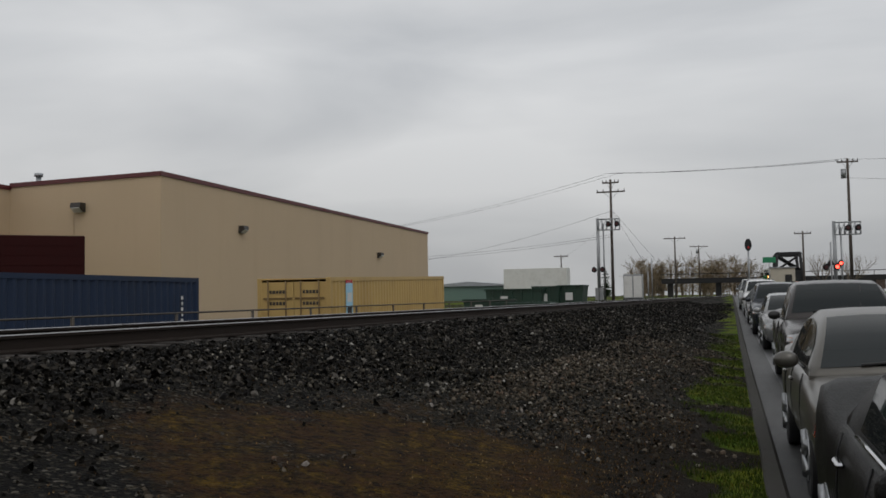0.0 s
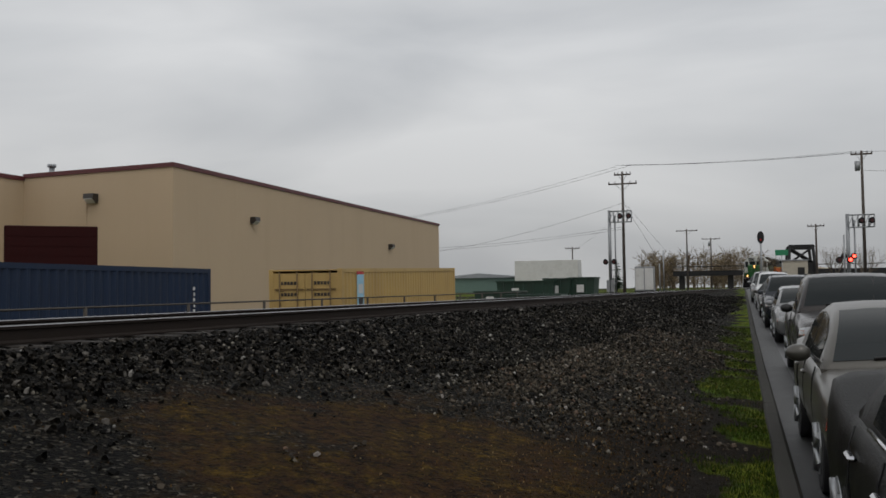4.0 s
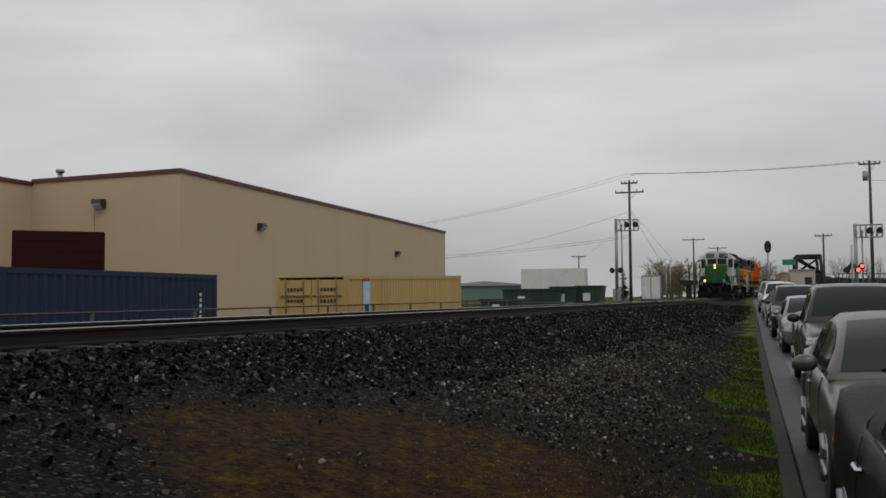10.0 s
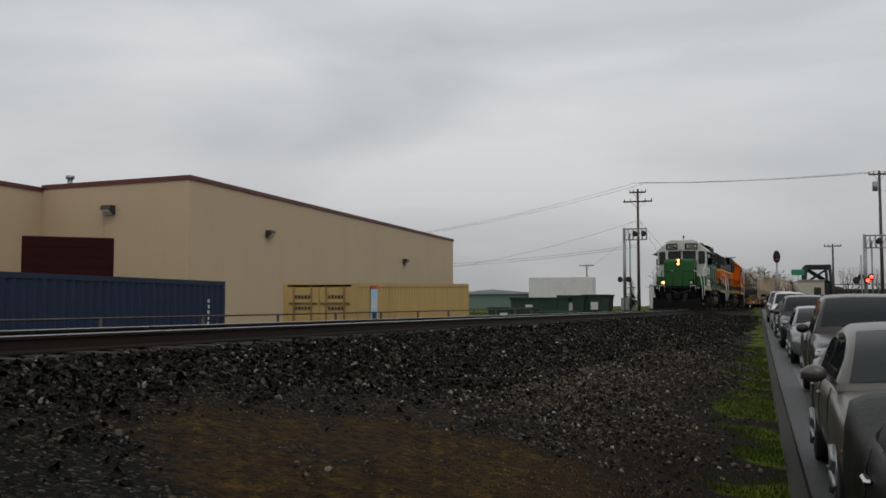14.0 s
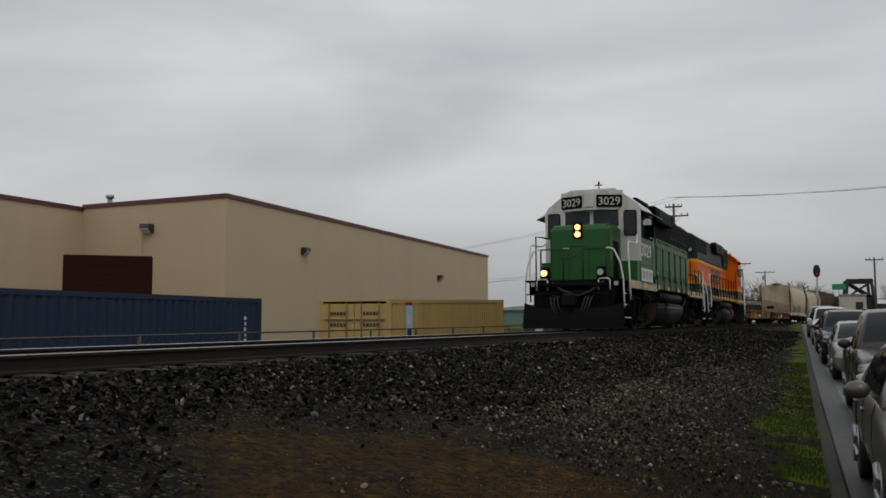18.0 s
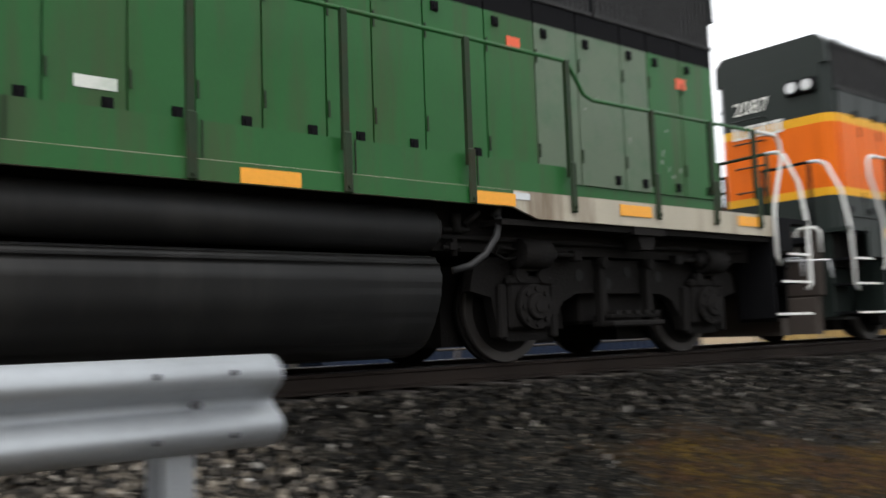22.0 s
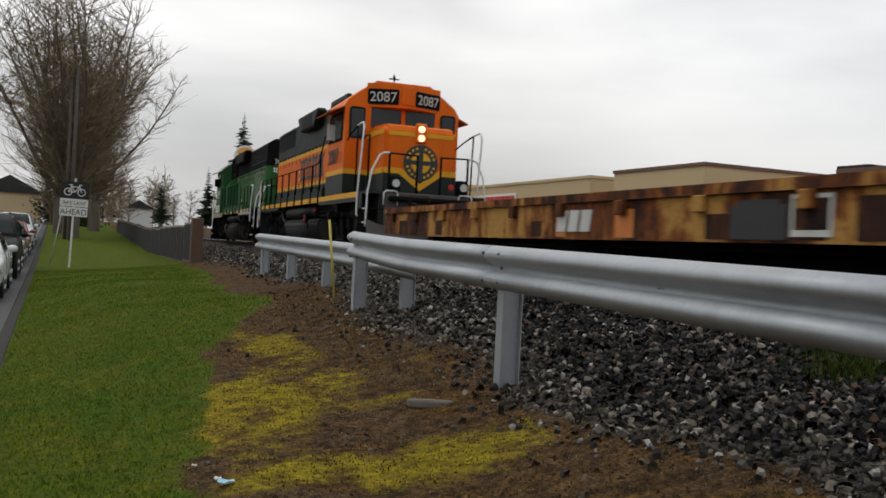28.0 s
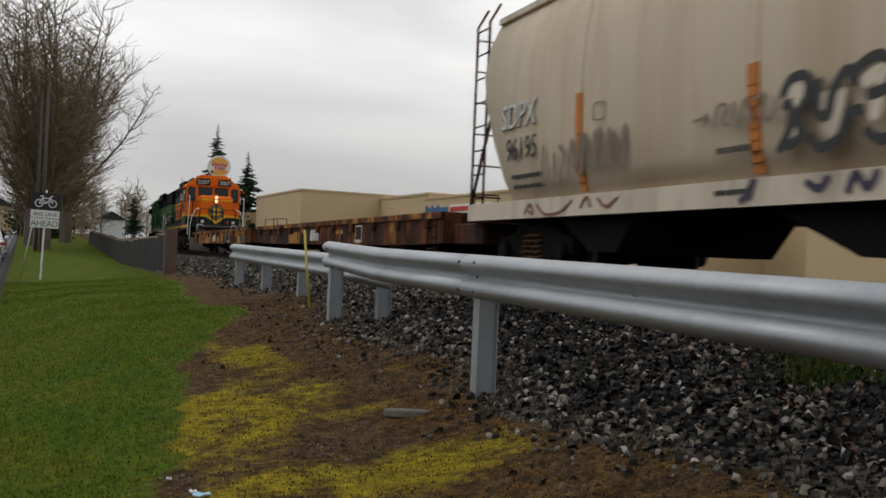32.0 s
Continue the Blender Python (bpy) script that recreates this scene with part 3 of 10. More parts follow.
M["ballast"] = mat_stone("dark_ballast_rock", [(0.0, (0.002, 0.002, 0.0018)), (0.45, (0.0045, 0.004, 0.0033)), (0.75, (0.015, 0.013, 0.0105)), (0.92, (0.046, 0.040, 0.032)), (0.985, (0.11, 0.10, 0.088)), (1.0, (0.26, 0.25, 0.23))])
M["gravel"] = mat_stone("mixed_gravel", [(0.0, (0.022, 0.018, 0.013)), (0.5, (0.07, 0.056, 0.04)), (0.85, (0.13, 0.11, 0.085)), (0.96, (0.12, 0.075, 0.05)), (1.0, (0.32, 0.31, 0.29))])


def near_track(y0, y1, u0, u1, fade):
    def f(rnd):
        y = rnd.uniform(y0, y1)
        u = rnd.uniform(u0, u1)
        x = tx(y) + u
        if x > KERB_X - 0.3:
            return x, y, 0.0
        return x, y, (1 - smooth(fade, u1, u)) * max(0.0, 1 - 1.6 * patch_at(x, y)[1]) ** 2
    return f


def on_verge(rnd):
    y = rnd.uniform(-14, 22)
    x = rnd.uniform(tx(y) + 4.2, KERB_X - 0.25)
    t, mo, g = patch_at(x, y)
    return x, y, max(0.0, (0.10 + 0.5 * g) * max(0.0, 1 - 1.6 * t) ** 2 * max(0.0, 1 - 1.7 * mo) ** 2)


def ballast_where(rnd):
    y = rnd.uniform(-44, 3) if rnd.random() < 0.75 else rnd.uniform(-10, 3)
    u = rnd.uniform(1.0, 5.2)
    x = tx(y) + u
    t, mo, g = patch_at(x, y)
    return x, y, g * (1 - t) * (1 - 0.55 * dark_share(u, y))


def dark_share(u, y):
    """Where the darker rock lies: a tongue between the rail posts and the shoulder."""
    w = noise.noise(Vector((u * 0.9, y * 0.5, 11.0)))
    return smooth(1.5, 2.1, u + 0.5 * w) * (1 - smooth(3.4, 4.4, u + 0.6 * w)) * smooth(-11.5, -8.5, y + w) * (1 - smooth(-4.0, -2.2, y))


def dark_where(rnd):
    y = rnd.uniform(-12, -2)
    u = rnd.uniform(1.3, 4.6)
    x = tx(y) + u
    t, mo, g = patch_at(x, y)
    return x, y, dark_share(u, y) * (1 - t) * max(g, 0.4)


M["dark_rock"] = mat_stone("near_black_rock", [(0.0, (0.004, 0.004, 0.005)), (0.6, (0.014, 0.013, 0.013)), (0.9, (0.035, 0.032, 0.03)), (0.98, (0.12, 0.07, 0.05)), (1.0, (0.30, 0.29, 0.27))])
M["pale_ballast"] = mat_stone("mixed_pale_ballast_rock", [(0.0, (0.008, 0.008, 0.008)), (0.35, (0.034, 0.031, 0.027)), (0.6, (0.095, 0.083, 0.070)), (0.8, (0.17, 0.145, 0.115)), (0.95, (0.27, 0.24, 0.20)), (1.0, (0.42, 0.41, 0.39))])
M["grey_gravel"] = mat_stone("fine_grey_gravel", [(0.0, (0.002, 0.002, 0.0015)), (0.45, (0.009, 0.0078, 0.0055)), (0.75, (0.036, 0.031, 0.023)), (0.92, (0.10, 0.088, 0.068)), (1.0, (0.29, 0.27, 0.23))])
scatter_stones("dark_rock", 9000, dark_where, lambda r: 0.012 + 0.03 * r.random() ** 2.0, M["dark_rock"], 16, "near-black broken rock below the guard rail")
scatter_stones("ballast_stones", 46000, ballast_where, lambda r: 0.012 + 0.028 * r.random() ** 2.0, M["pale_ballast"], 11, "mixed grey broken ballast rock behind the guard rail")
scatter_stones("dark_ballast_stones", 16000, near_track(2.5, 18, 1.0, 4.6, 2.4), lambda r: 0.012 + 0.03 * r.random() ** 2.2, M["ballast"], 14, "dark broken ballast rock beside the rails")
scatter_stones("shoulder_gravel", 34000, near_track(4.5, 30, 2.0, 7.0, 5.6), lambda r: 0.008 + 0.018 * r.random() ** 2.2, M["grey_gravel"], 15, "fine grey gravel on the ballast shoulder")
scatter_stones("far_ballast_stones", 11000, near_track(16, 62, 1.0, 5.6, 4.2), lambda r: r.uniform(0.02, 0.05), M["ballast"], 12, "dark broken ballast rock further along the track")
scatter_stones("verge_gravel", 15000, on_verge, lambda r: 0.006 + 0.026 * r.random() ** 3.5, M["gravel"], 13, "small mixed gravel strewn over the verge")

# ---- the train ----
M["loco_green"] = mat_new("green_engine_paint", (0.018, 0.104, 0.025), 0.45, var=0.18, scale=1.2, var2=0.06, scale2=30, stain=(0.050, 0.062, 0.026), stain_amt=0.85, stain_scale=2.6, streak=True, spec=0.25)
M["loco_faded"] = mat_new("faded_green_paint", (0.095, 0.135, 0.085), 0.6, var=0.2, scale=1.5, stain=(0.03, 0.11, 0.045), stain_amt=0.6, stain_scale=2.2)
M["loco_black"] = mat_new("sooty_black_paint", (0.006, 0.006, 0.007), 0.8, var=0.25, scale=1.5, bump=0.05, spec=0.08)
M["loco_white"] = mat_new("grimy_white_paint", (0.58, 0.58, 0.55), 0.5, var=0.12, scale=1.5, stain=(0.30, 0.27, 0.22), stain_amt=0.7, stain_scale=2.5, streak=True)
M["sill_white"] = mat_new("rust-stained_white_sill", (0.42, 0.38, 0.30), 0.6, var=0.2, scale=2, stain=(0.11, 0.065, 0.03), stain_amt=0.95, stain_scale=2.2, streak=True)
M["loco_orange"] = mat_new("orange_engine_paint", (0.72, 0.135, 0.001), 0.5, spec=0.2, var=0.1, scale=1.0, stain=(0.45, 0.085, 0.004), stain_amt=0.5, stain_scale=1.8, streak=True)
M["loco_dkgreen"] = mat_new("dark_green_engine_paint", (0.013, 0.019, 0.017), 0.5, var=0.2, scale=1.5, spec=0.25)
M["loco_yellow"] = mat_new("yellow_engine_stripe", (0.74, 0.37, 0.012), 0.5, spec=0.25, var=0.1, stain=(0.35, 0.18, 0.04), stain_amt=0.4)
M["reflector"] = mat_new("amber_reflective_tape", (0.85, 0.36, 0.02), 0.4, var=0.05)
M["under"] = mat_new("grimy_running_gear", (0.011, 0.010, 0.0095), 0.85, 0.0, spec=0.12, var=0.3, scale=5, var2=0.2, scale2=40, bump=0.4, bscale=35)
M["tank"] = mat_new("dusty_fuel_tank", (0.011, 0.011, 0.011), 0.55, spec=0.3, var=0.2, scale=1.5, stain=(0.03, 0.029, 0.027), stain_amt=0.6, stain_scale=3, streak=True)
M["rusty"] = mat_new("rust_brown_dust", (0.16, 0.08, 0.035), 0.85, var=0.3, scale=6, bump=0.3)
M["tank_rust"] = mat_new("rust_dusted_black", (0.045, 0.034, 0.028), 0.8, var=0.3, scale=4, bump=0.2)
M["dusty_steel"] = mat_new("road_dust_on_black_steel", (0.085, 0.077, 0.070), 0.85, var=0.3, scale=3, stain=(0.03, 0.026, 0.023), stain_amt=0.6, stain_scale=3, streak=True)
M["wheel_steel"] = mat_new("worn_wheel_steel", (0.05, 0.045, 0.042), 0.6, 0.3, var=0.3, scale=4)
M["glass"] = mat_glass("dark_window_glass")
M["headlight"] = mat_glow("lit_headlight", (1.0, 0.44, 0.13), 4.0)
M["headlight_rear"] = mat_glow("dim_headlight", (1.0, 0.60, 0.35), 1.3)
M["lens"] = mat_new("clear_lamp_lens", (0.55, 0.56, 0.57), 0.15, 0.3)
M["red_lens"] = mat_new("red_lamp_lens", (0.45, 0.02, 0.02), 0.2)
M["white_rail"] = mat_new("white_handrail_paint", (0.72, 0.72, 0.70), 0.45, var=0.1, stain=(0.4, 0.36, 0.3), stain_amt=0.4)
M["mesh_grille"] = mat_new("black_radiator_grille", (0.012, 0.012, 0.013), 0.7, bump=1.0, bscale=120)
M["red_tag"] = mat_new("red_orange_decal", (0.75, 0.10, 0.03), 0.5)
M["lettering_white"] = mat_new("white_lettering", (0.74, 0.74, 0.70), 0.5, var=0.1, stain=(0.12, 0.25, 0.14), stain_amt=0.35, stain_scale=4)
M["hole"] = mat_new("shadowed_slot", (0.006, 0.006, 0.006), 0.9)
M["scuff"] = mat_new("scraped_pale_paint", (0.24, 0.26, 0.22), 0.7)
M["board_digits"] = mat_new("pale_number_digits", (0.55, 0.55, 0.52), 0.5)
M["lettering_dark"] = mat_new("dark_lettering", (0.02, 0.028, 0.028), 0.5)
M["stanchion_brown"] = mat_new("grimy_green_brown_steel", (0.018, 0.035, 0.016), 0.6, var=0.3, spec=0.2, stain=(0.03, 0.018, 0.01), stain_amt=0.7, stain_scale=3)
M["hose"] = mat_new("black_rubber", (0.015, 0.015, 0.016), 0.6)


def lettering(name, text, size, mat, parent, origin, right, up, stretch=1.0, align="LEFT", label=""):
    """Characters as a thin mesh: origin at the baseline, running along right."""
    cu = bpy.data.curves.new(name, "FONT")
    cu.body, cu.size, cu.align_x, cu.extrude = text, size, align, 0.004
    ob = bpy.data.objects.new(name, cu)
    scene.collection.objects.link(ob)
    me = bpy.data.meshes.new_from_object(ob.evaluated_get(bpy.context.evaluated_depsgraph_get()))
    bpy.data.objects.remove(ob)
    bpy.data.curves.remove(cu)
    r, u = Vector(right).normalized(), Vector(up).normalized()
    w = r.cross(u)
    m = Matrix((( r.x, u.x, w.x, origin[0]), (r.y, u.y, w.y, origin[1]), (r.z, u.z, w.z, origin[2]), (0, 0, 0, 1)))
    me.transform(m @ Matrix.Diagonal((stretch, 1, 1, 1)))
    me.materials.clear()
    me.materials.append(mat)
    o = new(name, me)
    o.parent = parent
    if label:
        o["label"] = label
    return o


def bar_row(name, mat, parent, origin, right, up, widths, height, gap, skew=0.0, th=0.008):
    """A row of plain bars standing in for lettering."""
    bm = bmesh.new()
    r, u = Vector(right).normalized(), Vector(up).normalized()
    w = r.cross(u)
    x = 0.0
    for k in widths:
        o = Vector(origin) + r * x
        vs = [bm.verts.new(o + w * s + q) for s in (0, th) for q in (Vector(), r * k, r * (k + skew) + u * height, r * skew + u * height)]
        for f in ((0, 3, 2, 1), (4, 5, 6, 7), (0, 1, 5, 4), (1, 2, 6, 5), (2, 3, 7, 6), (3, 0, 4, 7)):
            bm.faces.new([vs[i] for i in f])
        x += k + gap
    bmesh.ops.recalc_face_normals(bm, faces=bm.faces[:])
    return part(name, bm, mat, parent)


def serif_row(name, mat, parent, origin, right, up, count, height, width, gap, th=0.008):
    """A row of plain slab blocks standing in for lettering: two stems with a bar at head and foot each."""
    bm = bmesh.new()
    r, u = Vector(right).normalized(), Vector(up).normalized()
    w = r.cross(u)
    s = height * 0.17

    def slab(x0, x1, z0, z1):
        o = Vector(origin)
        vs = [bm.verts.new(o + w * k + r * a + u * b) for k in (0, th) for a, b in ((x0, z0), (x1, z0), (x1, z1), (x0, z1))]
        for f in ((0, 3, 2, 1), (4, 5, 6, 7), (0, 1, 5, 4), (1, 2, 6, 5), (2, 3, 7, 6), (3, 0, 4, 7)):
            bm.faces.new([vs[i] for i in f])

    for k in range(count):
        x = k * (width + gap)
        slab(x, x + width, height - s, height)
        slab(x, x + width, 0, s)
        slab(x + width * 0.08, x + width * 0.40, s, height - s)
        slab(x + width * 0.62, x + width * 0.90, s, height - s)
    bmesh.ops.recalc_face_normals(bm, faces=bm.faces[:])
    return part(name, bm, mat, parent)


def wheelset(parent, y, r=0.508):
    """Two wheels on an axle; its own origin is the axle, so that it can turn."""
    bm = bmesh.new()
    for sx in (-1, 1):
        add_tube(bm, (sx * 0.70, 0, 0), (sx * 0.76, 0, 0), r + 0.028, n=36, mi=0)
        add_tube(bm, (sx * 0.73, 0, 0), (sx * 0.84, 0, 0), r, n=36, mi=1)
        add_tube(bm, (sx * 0.84, 0, 0), (sx * 0.842, 0, 0), r * 0.82, n=36, mi=0)
        add_tube(bm, (sx * 0.842, 0, 0), (sx * 0.90, 0, 0), 0.14, n=16, mi=0)
        for k in range(6):
            a = k * math.pi / 3
            add_tube(bm, (sx * 0.842, 0.26 * math.cos(a), 0.26 * math.sin(a)), (sx * 0.85, 0.26 * math.cos(a), 0.26 * math.sin(a)), 0.05, n=8, mi=0)
    add_tube(bm, (-0.72, 0, 0), (0.72, 0, 0), 0.09, n=12)
    o = part("wheelset", bm, [M["under"], M["wheel_steel"]], parent)
    o.location = (0, y, r)
    return o


WHEELS = []          # wheelsets that turn: (object, radius)


def blomberg_truck(parent, y):
    """Two-axle engine truck with outside swing hangers and brake cylinders."""
    e = new("truck")
    e.parent, e.location = parent, (0, y, 0)
    for sy in (-1.37, 1.37):
        WHEELS.append((wheelset(e, sy), 0.508))
    for sx in (-1, 1):
        bm = bmesh.new()
        # arched side frame
        poly = [(-2.05, 0.66), (-2.0, 0.86), (-1.8, 0.97), (-1.2, 0.95), (-0.95, 0.98), (0.95, 0.98), (1.2, 0.95), (1.8, 0.97), (2.0, 0.86), (2.05, 0.66), (1.80, 0.60), (1.72, 0.24), (1.60, 0.20),
                (1.14, 0.20), (1.02, 0.24), (0.98, 0.40), (0.86, 0.56), (0.66, 0.64), (-0.66, 0.64), (-0.86, 0.56), (-0.98, 0.40), (-1.02, 0.24), (-1.14, 0.20), (-1.60, 0.20), (-1.72, 0.24), (-1.80, 0.60)]
        x0, x1 = sorted((sx * 1.0, sx * 1.12))
        add_prism(bm, poly, x0, x1, "x")
        for sy in (-1.37, 1.37):
            add_box(bm, min(sx * 1.1, sx * 1.2), max(sx * 1.1, sx * 1.2), sy - 0.27, sy + 0.27, 0.30, 0.74, bevel=0.03)
            add_tube(bm, (sx * 1.19, sy, 0.51), (sx * 1.27, sy, 0.51), 0.21, n=20)
            add_tube(bm, (sx * 1.27, sy, 0.51), (sx * 1.31, sy, 0.51), 0.13, 0.11, n=16)
            add_tube(bm, (sx * 1.31, sy, 0.51), (sx * 1.325, sy, 0.51), 0.055, n=12)
            for k in range(8):
                a = k * math.pi / 4
                add_tube(bm, (sx * 1.26, sy + 0.165 * math.cos(a), 0.51 + 0.165 * math.sin(a)), (sx * 1.29, sy + 0.165 * math.cos(a), 0.51 + 0.165 * math.sin(a)), 0.025, n=6)
            for q in (-0.13, 0.13):
                add_tube(bm, (sx * 1.02, sy + q, 0.74), (sx * 1.02, sy + q, 0.93), 0.09, n=10)
                add_tube(bm, (sx * 1.13, sy + q * 1.1, 0.80), (sx * 1.24, sy + q * 1.1, 0.80), 0.07, n=10)
        for q, zz in ((-0.62, 0.82), (-0.12, 0.86), (0.62, 0.82), (0.2, 0.74)):
            add_tube(bm, (sx * 1.11, q, zz), (sx * 1.126, q, zz), 0.06, n=12, mi=1)
        for sy in (-1.37, 1.37):
            for q in (-0.33, 0.33):
                add_box(bm, *sorted((sx * 1.1, sx * 1.18)), sy + q - 0.05, sy + q + 0.05, 0.22, 0.72, bevel=0.02)
            add_box(bm, *sorted((sx * 1.12, sx * 1.22)), sy - 0.3, sy + 0.3, 0.70, 0.80, bevel=0.03)
        part("side_frame", bm, [M["under"], M["hole"]], e)
        bm = bmesh.new()
        for q in (-0.36, 0.36):
            add_box(bm, min(sx * 1.12, sx * 1.22), max(sx * 1.12, sx * 1.22), q - 0.05, q + 0.05, 0.30, 0.98, bevel=0.015)
            add_tube(bm, (sx * 1.12, q, 0.94), (sx * 1.26, q, 0.94), 0.06, n=10)
        add_box(bm, min(sx * 1.05, sx * 1.36), max(sx * 1.05, sx * 1.36), -0.40, 0.40, 0.30, 0.36, bevel=0.015)
        for k in range(5):
            add_box(bm, min(sx * 1.1, sx * 1.34), max(sx * 1.1, sx * 1.34), -0.34 + k * 0.15, -0.26 + k * 0.15, 0.42, 0.46)
        add_box(bm, min(sx * 1.08, sx * 1.32), max(sx * 1.08, sx * 1.32), -0.38, 0.38, 0.385, 0.425, bevel=0.01)
        part("spring_plank", bm, M["under"], e)
        for sy in (-1, 1):
            bm = bmesh.new()
            add_tube(bm, (sx * 1.26, sy * 1.22, 1.0), (sx * 1.26, sy * 1.58, 1.0), 0.135, n=18)
            add_tube(bm, (sx * 1.26, sy * 1.10, 1.0), (sx * 1.26, sy * 1.22, 1.0), 0.05, 0.10, n=12)
            add_tube(bm, (sx * 1.26, sy * 0.78, 1.0), (sx * 1.26, sy * 1.10, 1.0), 0.025, n=8)
            add_box(bm, *sorted((sx * 1.2, sx * 1.3)), *sorted((sy * 0.74, sy * 0.86)), 0.94, 1.05, bevel=0.015)
            add_box(bm, min(sx * 1.1, sx * 1.24), max(sx * 1.1, sx * 1.24), sy * 1.40 - 0.1, sy * 1.40 + 0.1, 0.84, 0.96)
            add_path(bm, [(sx * 1.24, sy * 1.58, 1.03), (sx * 1.24, sy * 1.78, 1.05), (sx * 1.24, sy * 1.84, 0.99), (sx * 1.24, sy * 1.72, 0.94), (sx * 1.24, sy * 1.58, 0.96)], 0.016, n=6)
            part("brake_cylinder", bm, M["under"], e)
        for sy in (-1, 1):
            box_part("traction_motor", (-0.62, 0.62, *sorted((sy * 0.5, sy * 2.0)), 0.16, 0.92), M["under"], e) if sx > 0 else None
            bm = bmesh.new()
            add_prism(bm, [(sy * 0.86, 0.3), (sy * 0.78, 0.66), (sy * 0.66, 0.7), (sy * 0.6, 0.3)], *sorted((sx * 0.78, sx * 0.86)), "x")
            part("brake_hanger", bm, M["under"], e)
    box_part("bolster", (-1.0, 1.0, -0.5, 0.5, 0.34, 1.02), M["under"], e, bevel=0.03)
    return e


def rail_bar(name, pts, r, mat, parent):
    bm = bmesh.new()
    add_path(bm, pts, r)
    return part(name, bm, mat, parent)


